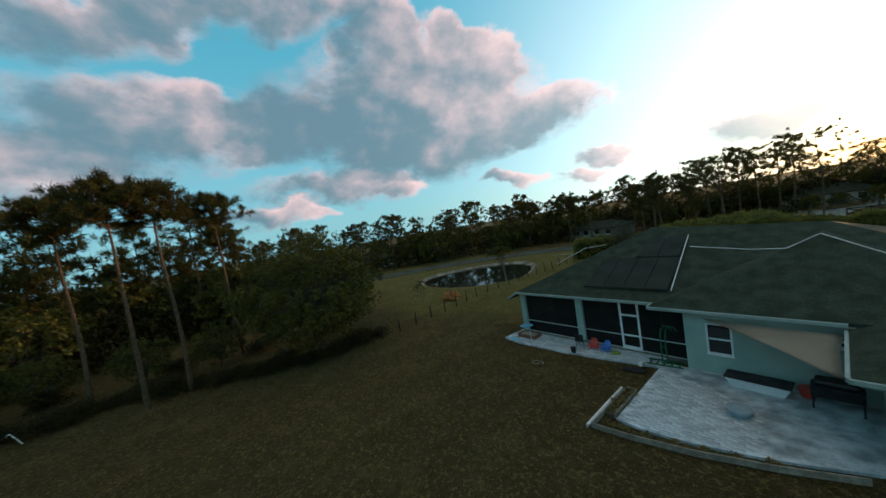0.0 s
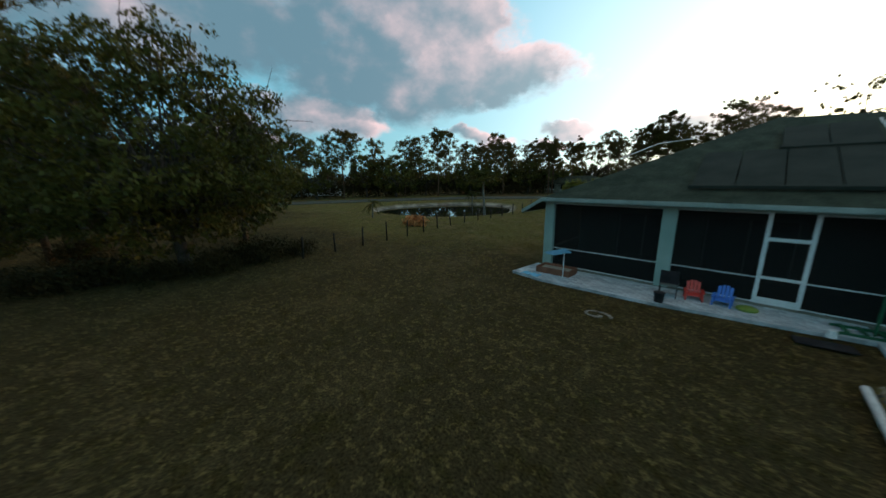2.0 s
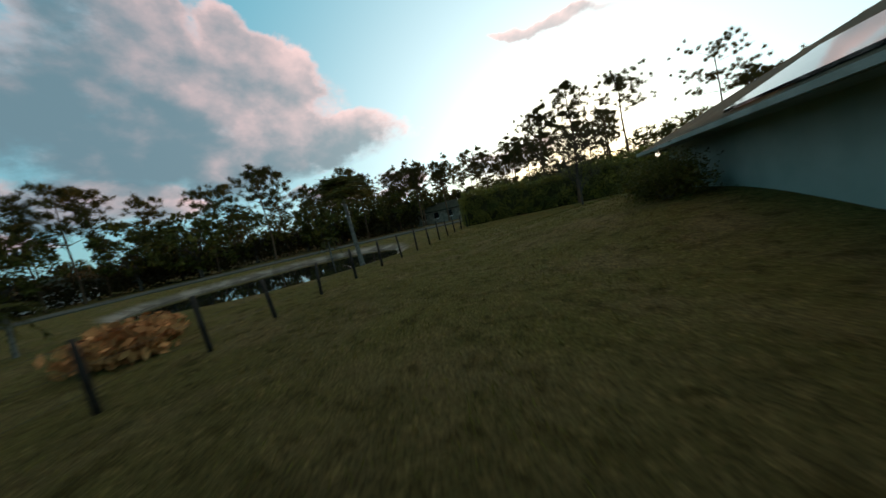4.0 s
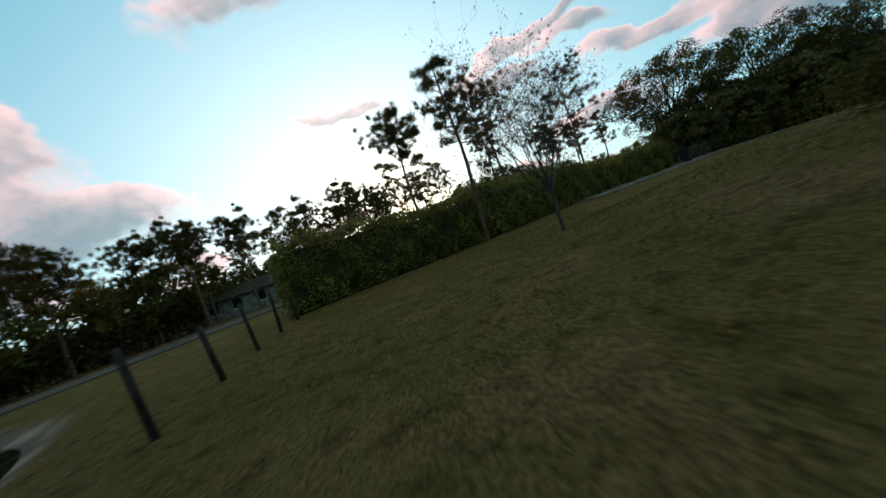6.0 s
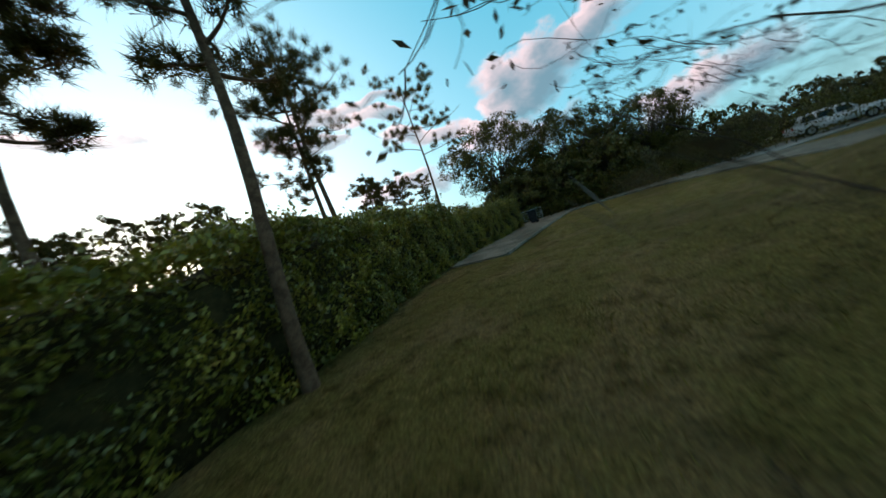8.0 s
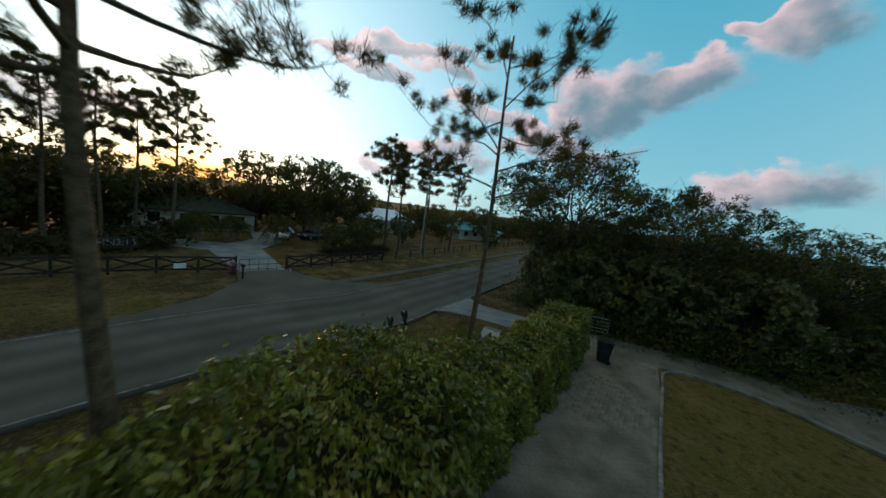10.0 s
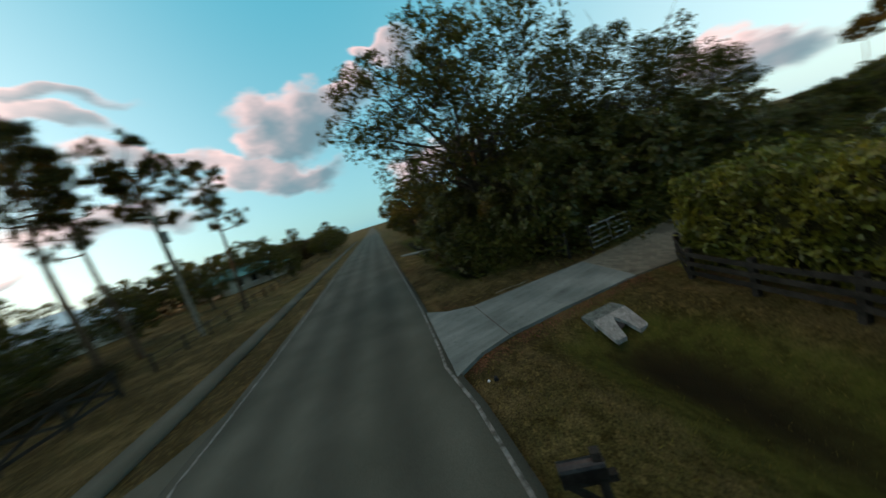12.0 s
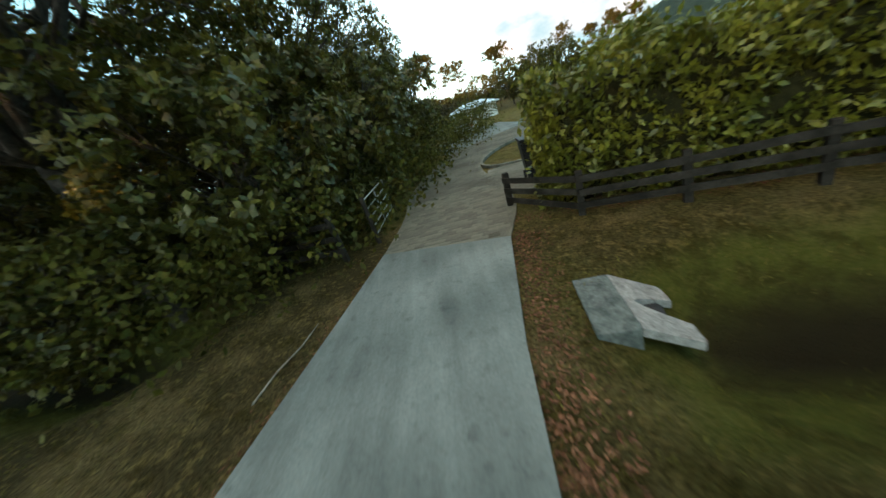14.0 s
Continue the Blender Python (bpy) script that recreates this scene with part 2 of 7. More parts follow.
def stain(m, stretch, scale, lo, hi, dark, pale):
    """Streaks and blotches over a material: a stretched noise darkens or pales its colour."""
    N, L = m.node_tree.nodes, m.node_tree.links
    b = N["Principled BSDF"]
    col = b.inputs["Base Color"].links[0].from_socket
    tc, mp, nz, mr, mx = N.new("ShaderNodeTexCoord"), N.new("ShaderNodeMapping"), N.new("ShaderNodeTexNoise"), N.new("ShaderNodeMapRange"), N.new("ShaderNodeMixRGB")
    mp.vector_type = "TEXTURE"
    mp.inputs["Scale"].default_value = stretch
    mp.inputs["Rotation"].default_value = (0, 0, radians(27))
    nz.inputs["Scale"].default_value, nz.inputs["Detail"].default_value, nz.inputs["Roughness"].default_value = scale, 6, 0.62
    for i, v in enumerate((lo, hi, dark, pale)):
        mr.inputs[i + 1].default_value = v
    mx.blend_type = "MULTIPLY"
    mx.inputs[0].default_value = 1.0
    L.new(tc.outputs["Object"], mp.inputs[0])
    L.new(mp.outputs[0], nz.inputs["Vector"])
    L.new(nz.outputs[0], mr.inputs[0])
    L.new(col, mx.inputs[1])
    L.new(mr.outputs[0], mx.inputs[2])
    L.new(mx.outputs[0], b.inputs["Base Color"])
    return m


stain(M_CONC, (1.0, 7.0, 1.0), 2.4, 0.35, 0.68, 0.74, 1.14)
stain(M_CONC, (1.0, 1.0, 1.0), 5.5, 0.56, 0.72, 1.0, 0.72)
M_PALECONC = stain(mat("bleached_concrete", (0.27, 0.27, 0.255), (0.40, 0.39, 0.37), 3.0, 0.9, 0.3, 25), (1, 1, 1), 9.0, 0.5, 0.7, 1.0, 0.6)
M_MOSSCONC = stain(mat("mossy_concrete", (0.085, 0.105, 0.095), (0.155, 0.175, 0.165), 4.0, 0.92, 0.4, 22), (1, 1, 1), 7.0, 0.45, 0.7, 1.1, 0.6)
M_CONCD = mat("weathered_concrete", (0.10, 0.105, 0.085), (0.22, 0.225, 0.185), 1.8, 0.9, 0.4, 18)
M_ASPH = mat("asphalt", (0.058, 0.060, 0.045), (0.088, 0.090, 0.070), 0.35, 0.85, 0.35, 60)
M_LINE = mat("worn_white_road_paint", (0.07, 0.07, 0.058), (0.23, 0.235, 0.22), 6.0, 0.7, 0.1, 40)
M_WOOD = mat("dark_fence_wood", (0.018, 0.015, 0.012), (0.046, 0.039, 0.032), 3.0, 0.85, 0.5, 25, objrand=0.2)
M_GREYWOOD = mat("grey_weathered_wood", (0.16, 0.14, 0.11), (0.28, 0.25, 0.20), 4.0, 0.9, 0.5, 25, objrand=0.2)
M_METAL = mat("dark_metal", (0.03, 0.032, 0.035), (0.06, 0.06, 0.06), 5.0, 0.45, 0.1, 30, metal=0.8)
M_GALV = mat("galvanised_steel", (0.35, 0.36, 0.36), (0.5, 0.5, 0.5), 5.0, 0.4, 0.1, 30, metal=0.9)
M_SAND = mat("pond_sand", (0.28, 0.25, 0.20), (0.42, 0.38, 0.31), 0.8, 0.95, 0.4, 15)
M_GREEN = mat("green_painted_steel", (0.012, 0.085, 0.045), (0.018, 0.12, 0.06), 4.0, 0.5, 0.1, 30)
M_RED = mat("red_plastic", (0.55, 0.04, 0.03), (0.65, 0.07, 0.05), 4.0, 0.4, 0.05, 30)
M_BLUE = mat("blue_plastic", (0.03, 0.16, 0.55), (0.05, 0.22, 0.65), 4.0, 0.4, 0.05, 30)
M_CYAN = mat("light_blue_fabric", (0.12, 0.42, 0.60), (0.18, 0.50, 0.68), 4.0, 0.7, 0.05, 30)
M_SAIL = mat("sand_coloured_sailcloth", (0.50, 0.42, 0.33), (0.58, 0.50, 0.40), 1.0, 0.8, 0.1, 80, through_light=0.4)
M_BLACKP = mat("black_plastic", (0.015, 0.016, 0.018), (0.03, 0.03, 0.032), 4.0, 0.5, 0.1, 30)
M_WHITECAR = mat("white_car_paint", (0.66, 0.70, 0.72), (0.74, 0.78, 0.80), 0.5, 0.25, 0, 30)
M_DARKCAR = mat("black_car_paint", (0.02, 0.022, 0.025), (0.03, 0.032, 0.035), 0.5, 0.2, 0, 30)
M_TYRE = mat("tyre_rubber", (0.015, 0.015, 0.015), (0.025, 0.025, 0.025), 6, 0.9, 0.2, 40)
M_BROWNDIRT = mat("soil", (0.05, 0.038, 0.028), (0.09, 0.07, 0.05), 4, 0.95, 0.6, 30)
M_LITTER = mat("fallen_leaves", (0.12, 0.052, 0.030), (0.205, 0.095, 0.052), 3, 0.9, 0, 20, island=0.5)
M_GRASS = mat("grass_blades", (0.085, 0.085, 0.013), (0.170, 0.135, 0.038), 0.15, 0.85, 0, 20, island=0.4, through_light=0.2)
M_DRYGRASS = mat("dry_orange_grass", (0.42, 0.16, 0.06), (0.55, 0.26, 0.10), 2, 0.85, 0, 20, island=0.4)
M_TEAL = mat("teal_metal_roof", (0.08, 0.30, 0.30), (0.12, 0.38, 0.38), 1, 0.5, 0.1, 20)
M_WHITEROOF = mat("bare_metal_roof", (0.55, 0.62, 0.66), (0.68, 0.74, 0.78), 1, 0.35, 0.1, 20, metal=0.3)
M_TAN = mat("tan_stucco", (0.34, 0.30, 0.24), (0.42, 0.38, 0.31), 1, 0.9, 0.2, 40)


def glass_like(name, colour, rough, mix_clear):
    m = bpy.data.materials.new(name)
    m.use_nodes = True
    N, L = m.node_tree.nodes, m.node_tree.links
    b = N["Principled BSDF"]
    b.inputs["Base Color"].default_value = (*colour, 1)
    b.inputs["Roughness"].default_value = rough
    if mix_clear:
        tr, mx = N.new("ShaderNodeBsdfTransparent"), N.new("ShaderNodeMixShader")
        mx.inputs[0].default_value = mix_clear
        L.new(b.outputs[0], mx.inputs[1])
        L.new(tr.outputs[0], mx.inputs[2])
        L.new(mx.outputs[0], N["Material Output"].inputs[0])
    return m


M_SCREEN = glass_like("insect_screen", (0.007, 0.007, 0.006), 0.95, 0.34)
M_PANE = glass_like("dark_window_glass", (0.012, 0.014, 0.016), 0.05, 0.0)
M_WATER = bpy.data.materials.new("pond_water")
M_WATER.use_nodes = True
_n, _l = M_WATER.node_tree.nodes, M_WATER.node_tree.links
_b = _n["Principled BSDF"]
_b.inputs["Base Color"].default_value = (0.012, 0.014, 0.010, 1)
_b.inputs["Roughness"].default_value = 0.04
_w, _bp = _n.new("ShaderNodeTexNoise"), _n.new("ShaderNodeBump")
_w.inputs["Scale"].default_value = 3.0
_bp.inputs["Strength"].default_value, _bp.inputs["Distance"].default_value = 0.06, 0.05
_l.new(_w.outputs[0], _bp.inputs["Height"])
_l.new(_bp.outputs[0], _b.inputs["Normal"])


def ground_material():
    """Lawn: dry brown behind the house, greener towards the pond and the road, with bare and mossy patches."""
    m = bpy.data.materials.new("lawn")
    m.use_nodes = True
    N, L = m.node_tree.nodes, m.node_tree.links
    b = N["Principled BSDF"]
    tc = N.new("ShaderNodeTexCoord")

    def noise_(scale, detail=6, rough=0.6):
        n = N.new("ShaderNodeTexNoise")
        n.inputs["Scale"].default_value, n.inputs["Detail"].default_value, n.inputs["Roughness"].default_value = scale, detail, rough
        L.new(tc.outputs["Object"], n.inputs["Vector"])
        return n.outputs[0]

    def rng(v, lo, hi, a=0.0, b_=1.0):
        n = N.new("ShaderNodeMapRange")
        n.interpolation_type = "SMOOTHSTEP"
        L.new(v, n.inputs[0])
        for i, x in enumerate((lo, hi, a, b_)):
            n.inputs[i + 1].default_value = x
        return n.outputs[0]

    def mixc(f, a, b_, mode="MIX"):
        n = N.new("ShaderNodeMixRGB")
        n.blend_type = mode
        for i, v in enumerate((f, a, b_)):
            if isinstance(v, bpy.types.NodeSocket):
                L.new(v, n.inputs[i])
            else:
                n.inputs[i].default_value = v
        return n.outputs[0]

    def mth(op, a, b_):
        n = N.new("ShaderNodeMath")
        n.operation = op
        for i, v in enumerate((a, b_)):
            if isinstance(v, bpy.types.NodeSocket):
                L.new(v, n.inputs[i])
            else:
                n.inputs[i].default_value = v
        return n.outputs[0]

    sep = N.new("ShaderNodeSeparateXYZ")
    L.new(tc.outputs["Object"], sep.inputs[0])
    big, mid, small, tiny = noise_(0.09), noise_(0.5), noise_(2.6), noise_(22, 5, 0.7)
    green = mth("ADD", rng(sep.outputs[1], 6.0, 30.0), mth("SUBTRACT", mth("MULTIPLY", mth("SUBTRACT", big, 0.5), 2.2), rng(sep.outputs[1], 57.0, 60.5, 0.0, 0.75)))
    base = mixc(rng(green, 0.2, 0.9), (0.066, 0.050, 0.022, 1), (0.124, 0.108, 0.032, 1))
    base = mixc(mth("MULTIPLY", rng(mid, 0.46, 0.64, 0.0, 0.85), rng(sep.outputs[1], 12.0, 28.0, 0.22, 1.0)), base, (0.175, 0.128, 0.058, 1))
    base = mixc(rng(small, 0.48, 0.68, 0.0, 0.75), base, (0.050, 0.038, 0.010, 1))
    base = mixc(rng(noise_(7.0, 5, 0.65), 0.52, 0.64, 0.0, 0.7), base, (0.190, 0.140, 0.052, 1))
    base = mixc(rng(noise_(1.1, 5, 0.6), 0.54, 0.74, 0.0, 0.6), base, (0.042, 0.036, 0.009, 1))
    base = mixc(1.0, base, rng(tiny, 0.25, 0.75, 0.30, 1.70), "MULTIPLY")
    wet = mth("MULTIPLY", rng(sep.outputs[2], -0.16, -0.5), rng(sep.outputs[0], -19.0, -21.0))
    base = mixc(wet, base, mixc(rng(mid, 0.4, 0.6), (0.16, 0.14, 0.11, 1), (0.34, 0.31, 0.25, 1)))
    lush = mth("MULTIPLY", rng(sep.outputs[2], -0.10, -0.38), rng(sep.outputs[0], -19.5, -18.0))
    base = mixc(mth("MULTIPLY", lush, 0.66), base, mixc(rng(small, 0.4, 0.65), (0.095, 0.115, 0.020, 1), (0.055, 0.060, 0.013, 1)))
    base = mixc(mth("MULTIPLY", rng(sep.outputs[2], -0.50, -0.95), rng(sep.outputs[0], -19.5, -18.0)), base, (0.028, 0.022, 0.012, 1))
    L.new(base, b.inputs["Base Color"])
    b.inputs["Roughness"].default_value = 0.95
    b.inputs["Specular IOR Level"].default_value = 0.04
    bn = N.new("ShaderNodeBump")
    bn.inputs["Strength"].default_value, bn.inputs["Distance"].default_value = 1.0, 0.10
    L.new(mth("ADD", tiny, small), bn.inputs["Height"])
    L.new(bn.outputs[0], b.inputs["Normal"])
    return m


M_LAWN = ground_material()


# ---- mesh helpers ----
def mesh_np(name, verts, faces):
    """A mesh from an array of points and an array of faces that all have the same number of corners."""
    verts, faces = np.asarray(verts, np.float32), np.asarray(faces, np.int32)
    me = bpy.data.meshes.new(name)
    k = faces.shape[1]
    me.vertices.add(len(verts))
    me.vertices.foreach_set("co", verts.ravel())
    me.loops.add(faces.size)
    me.loops.foreach_set("vertex_index", faces.ravel())
    me.polygons.add(len(faces))
    me.polygons.foreach_set("loop_start", np.arange(0, faces.size, k, dtype=np.int32))
    me.update(calc_edges=True)
    return me


def put_mesh(name, me, material, parent=None, label="", smooth=False, at=None):
    if material and not me.materials:
        me.materials.append(material)
    if smooth:
        me.polygons.foreach_set("use_smooth", np.ones(len(me.polygons), bool))
    ob = new(name, me)
    if parent:
        ob.parent = parent
    if at is not None:
        ob.matrix_basis = at
    if label:
        ob["label"] = label
    return ob


def part(name, bm, material, parent=None, label="", smooth=False, at=None):
    me = bpy.data.meshes.new(name)
    bm.to_mesh(me)
    bm.free()
    return put_mesh(name, me, material, parent, label, smooth, at)


def root(name, label, category, m=None, group="", kind=""):
    ob = new(name)
    ob.empty_display_size = 0.2
    if m is not None:
        ob.matrix_basis = m
    return tagged(ob, label, category, group, kind)


def box(bm, x0, y0, z0, x1, y1, z1, bevel=0.0):
    vs = [bm.verts.new((x, y, z)) for z in (z0, z1) for x, y in ((x0, y0), (x1, y0), (x1, y1), (x0, y1))]
    fs = [(0, 3, 2, 1), (4, 5, 6, 7), (0, 1, 5, 4), (1, 2, 6, 5), (2, 3, 7, 6), (3, 0, 4, 7)]
    made = [bm.faces.new([vs[i] for i in f]) for f in fs]
    if bevel:
        edges = {e for f in made for e in f.edges}
        bmesh.ops.bevel(bm, geom=list(edges), offset=bevel, segments=2, affect="EDGES", profile=0.5)
    return bm


def bx(x0, y0, z0, x1, y1, z1, bevel=0.0):
    return box(bmesh.new(), x0, y0, z0, x1, y1, z1, bevel)


def bar(bm, a, b, w, h, up=(0, 0, 1)):
    """A beam of w x h from a to b."""
    a, b = Vector(a), Vector(b)
    d = (b - a).normalized()
    s = d.cross(Vector(up))
    s = s.normalized() if s.length > 1e-4 else Vector((1, 0, 0))
    u = s.cross(d)
    vs = [bm.verts.new(p + s * (i * w / 2) + u * (j * h / 2)) for p in (a, b) for i, j in ((-1, -1), (1, -1), (1, 1), (-1, 1))]
    for f in ((0, 1, 2, 3), (7, 6, 5, 4), (0, 4, 5, 1), (1, 5, 6, 2), (2, 6, 7, 3), (3, 7, 4, 0)):
        bm.faces.new([vs[i] for i in f])
    return bm


def tube_np(points, radii, n=7):
    """Points and faces of a round tube along points."""
    P = np.asarray(points, float)
    T = np.gradient(P, axis=0)
    T /= np.linalg.norm(T, axis=1)[:, None] + 1e-9
    ref = np.where(np.abs(T[:, 2:3]) > 0.9, [[1.0, 0, 0]], [[0, 0, 1.0]])
    A = np.cross(T, ref)
    A /= np.linalg.norm(A, axis=1)[:, None] + 1e-9
    B = np.cross(T, A)
    ang = np.linspace(0, 2 * np.pi, n, endpoint=False)
    ring = np.cos(ang)[None, :, None] * A[:, None] + np.sin(ang)[None, :, None] * B[:, None]
    V = (P[:, None] + ring * np.asarray(radii)[:, None, None]).reshape(-1, 3)
    F = []
    for i in range(len(P) - 1):
        for j in range(n):
            k = (j + 1) % n
            F.append((i * n + j, i * n + k, (i + 1) * n + k, (i + 1) * n + j))
    return V, np.array(F)


def join_np(pieces):
    V, F, at = [], [], 0
    for v, f in pieces:
        V.append(v)
        F.append(f + at)
        at += len(v)
    return np.concatenate(V), np.concatenate(F)


def rod(bm, a, b, r, n=8):
    V, F = tube_np([a, b], [r, r], n)
    vs = [bm.verts.new(v) for v in V]
    for f in F:
        bm.faces.new([vs[i] for i in f])
    bm.faces.new(vs[:n][::-1])
    bm.faces.new(vs[n:])
    return bm


def leaf_np(rng, centres, length, width, droop=0.0):
    """One small lozenge leaf at each centre, turned at random, folded a little along its middle."""
    n = len(centres)
    d = rng.normal(size=(n, 3))
    d[:, 2] -= droop
    d /= np.linalg.norm(d, axis=1)[:, None]
    s = np.cross(d, rng.normal(size=(n, 3)))
    s /= np.linalg.norm(s, axis=1)[:, None] + 1e-9
    size = rng.uniform(0.65, 1.3, (n, 1))
    L_, W_ = d * length * size / 2, s * width * size / 2
    V = np.stack([centres - L_, centres + W_ - L_ * 0.1, centres + L_, centres - W_ - L_ * 0.1], 1).reshape(-1, 3)
    return V, np.arange(4 * n).reshape(n, 4)


def needle_np(rng, centres, dirs, length, width):
    n = len(centres)
    s = np.cross(dirs, rng.normal(size=(n, 3)))
    s /= np.linalg.norm(s, axis=1)[:, None] + 1e-9
    tip = centres + dirs * length * rng.uniform(0.7, 1.25, (n, 1))
    V = np.stack([centres - s * width / 2, centres + s * width / 2, tip], 1).reshape(-1, 3)
    return V, np.arange(3 * n).reshape(n, 3)


# ---- plan ----
ROAD_NEAR = [(-400, -330), (-130, -70), (-80, -8), (-60, 22), (-50, 39), (-41, 50), (-30, 57.6), (-20, 61.6), (-10, 64.3), (0, 65.48), (7, 65.40), (10.8, 66.42), (16, 67.3), (43, 72.9), (80, 80.5), (200, 105), (600, 190)]
ROAD_W = 6.3
FENCE_POND = [(-19.4, 9.0), (-19.95, 12.7), (-20.6, 18.2), (-21.75, 24.0), (-21.7, 30.0), (-21.6, 36.0), (-21.6, 42.0), (-21.5, 45.8)]
HEDGE_IN = [(-21.6, 46.5), (-17.5, 48.0), (-13.4, 49.5), (-9.4, 51.0), (-4.8, 53.3), (1.8, 55.45), (8.0, 56.25), (12.4, 56.85)]
POND_C, POND_A, POND_B = (-34.5, 36.6), 9.6, 9.6


def along(line, step, jitter=0.0, start=0.0):
    """Points and headings at even steps along a plan line."""
    out_, left = [], start
    for (x0, y0), (x1, y1) in zip(line, line[1:]):
        d = math.hypot(x1 - x0, y1 - y0)
        while left <= d:
            out_.append((x0 + (x1 - x0) * left / d, y0 + (y1 - y0) * left / d, math.atan2(y1 - y0, x1 - x0)))
            left += step + random.uniform(-jitter, jitter)
        left -= d
    return out_


def smooth_line(line, step):
    """A line rounded by Catmull-Rom."""
    P = [np.array(p, float) for p in line]
    P = [2 * P[0] - P[1]] + P + [2 * P[-1] - P[-2]]
    out_ = []
    for i in range(1, len(P) - 2):
        n = max(2, int(np.linalg.norm(P[i + 1] - P[i]) / step))
        for t in np.linspace(0, 1, n, endpoint=False):
            a, b, c, d = P[i - 1], P[i], P[i + 1], P[i + 2]
            out_.append(0.5 * (2 * b + (c - a) * t + (2 * a - 5 * b + 4 * c - d) * t * t + (3 * b - a - 3 * c + d) * t ** 3))
    out_.append(P[-2])
    return np.array(out_)


def side_of(L):
    T = np.gradient(L, axis=0)
    T /= np.linalg.norm(T, axis=1)[:, None]
    return np.stack([-T[:, 1], T[:, 0]], 1)


road_near = smooth_line(ROAD_NEAR, 2.0)


def line_dist(X, Y, L):
    """Signed distance (left positive) from points to the nearest of a line's points."""
    N_ = side_of(L)
    best, sign = np.full(X.shape, 1e9), np.zeros(X.shape)
    for (px, py), (nx, ny) in zip(L, N_):
        d = np.hypot(X - px, Y - py)
        near = d < best
        best = np.where(near, d, best)
        sign = np.where(near, (X - px) * nx + (Y - py) * ny, sign)
    return sign


def smooth01(v, lo, hi):
    t = np.clip((v - lo) / (hi - lo), 0, 1)
    return t * t * (3 - 2 * t)


def ground_height(X, Y):
    X, Y = np.asarray(X, float), np.asarray(Y, float)
    near = road_near[(road_near[:, 0] > -75) & (road_near[:, 0] < 95)]
    d = line_dist(X, Y, near)
    Z = 0.05 * np.sin(X * 0.23 + 1.3) * np.sin(Y * 0.19) + 0.03 * np.sin(X * 0.61) * np.cos(Y * 0.53)
    Z = Z * 0.6 * smooth01(np.hypot(X - 1, Y - 23), 14, 22) - 0.055
    Z = np.where(d > -2.5, -0.055 - 0.05 * smooth01(d, -1, 0.3) * (d < ROAD_W + 6), Z)
    ditch = (1 + 0.8 * smooth01(X, 4, 9)) * np.exp(-((d + 4.0) / 1.25) ** 2) * ((1 - smooth01(X, 9.9, 11.6)) * smooth01(X, -40, -15) + (X > 18) * smooth01(X, 18, 21))
    Z = Z - 0.5 * ditch
    Z = Z + 0.8 * (1 - smooth01(np.hypot((X + 4) / 1.15, Y - 33), 6, 12.5))
    r = np.sqrt(((X - POND_C[0]) / POND_A) ** 2 + ((Y - POND_C[1]) / POND_B) ** 2) + 0.06 * np.sin(3 * np.arctan2(Y - POND_C[1], X - POND_C[0]))
    Z = Z - 1.3 * (1 - smooth01(r, 0.72, 1.22))
    return Z


# ---- ground, water, road ----
def build_ground():
    mid_x, mid_y = np.arange(-48, 48.1, 0.6), np.arange(-16, 92.1, 0.6)
    far = np.array([3, 7, 13, 22, 36, 60, 100, 180, 340, 700, 1500, 3000.0])
    xs = np.concatenate([mid_x[0] - far[::-1], mid_x, mid_x[-1] + far])
    ys = np.concatenate([mid_y[0] - far[::-1], mid_y, mid_y[-1] + far])
    X, Y = np.meshgrid(xs, ys)
    Z = ground_height(X, Y)
    edge = (np.abs(X) > 60) | (Y > 110) | (Y < -30)
    Z = np.where(edge, -0.12, Z)
    V = np.stack([X, Y, Z], 2).reshape(-1, 3)
    i = np.arange(len(ys) - 1)[:, None] * len(xs) + np.arange(len(xs) - 1)[None]
    F = np.stack([i, i + 1, i + 1 + len(xs), i + len(xs)], 2).reshape(-1, 4)
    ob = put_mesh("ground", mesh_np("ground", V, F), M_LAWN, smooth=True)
    tagged(ob, "dry patchy lawn and rough grass around the house", "ground", kind="structure")


build_ground()


def ribbon(name, L, offs, z, material, thick=0.08, label="", category="", kind="structure", parent=None):
    """A strip along L between two offsets to its left, with thickness."""
    N_ = side_of(L)
    A, B = L + N_ * offs[0], L + N_ * offs[1]
    n = len(L)
    z = np.broadcast_to(np.asarray(z, float), (n,))
    top = np.concatenate([np.c_[A, z], np.c_[B, z]])
    low = top - np.array([0, 0, thick])
    V = np.concatenate([top, low])
    F = []
    for i in range(n - 1):
        a, b, c, d = i, i + 1, n + i + 1, n + i
        F += [(a, b, c, d), (a, 2 * n + a, 2 * n + b, b), (d, c, 2 * n + c, 2 * n + d)]
    me = mesh_np(name, V, F)
    bm = bmesh.new()
    bm.from_mesh(me)
    bmesh.ops.recalc_face_normals(bm, faces=bm.faces)
    bm.to_mesh(me)
    bm.free()
    ob = put_mesh(name, me, material, parent)
    if category:
        tagged(ob, label, category, kind=kind)
    return ob


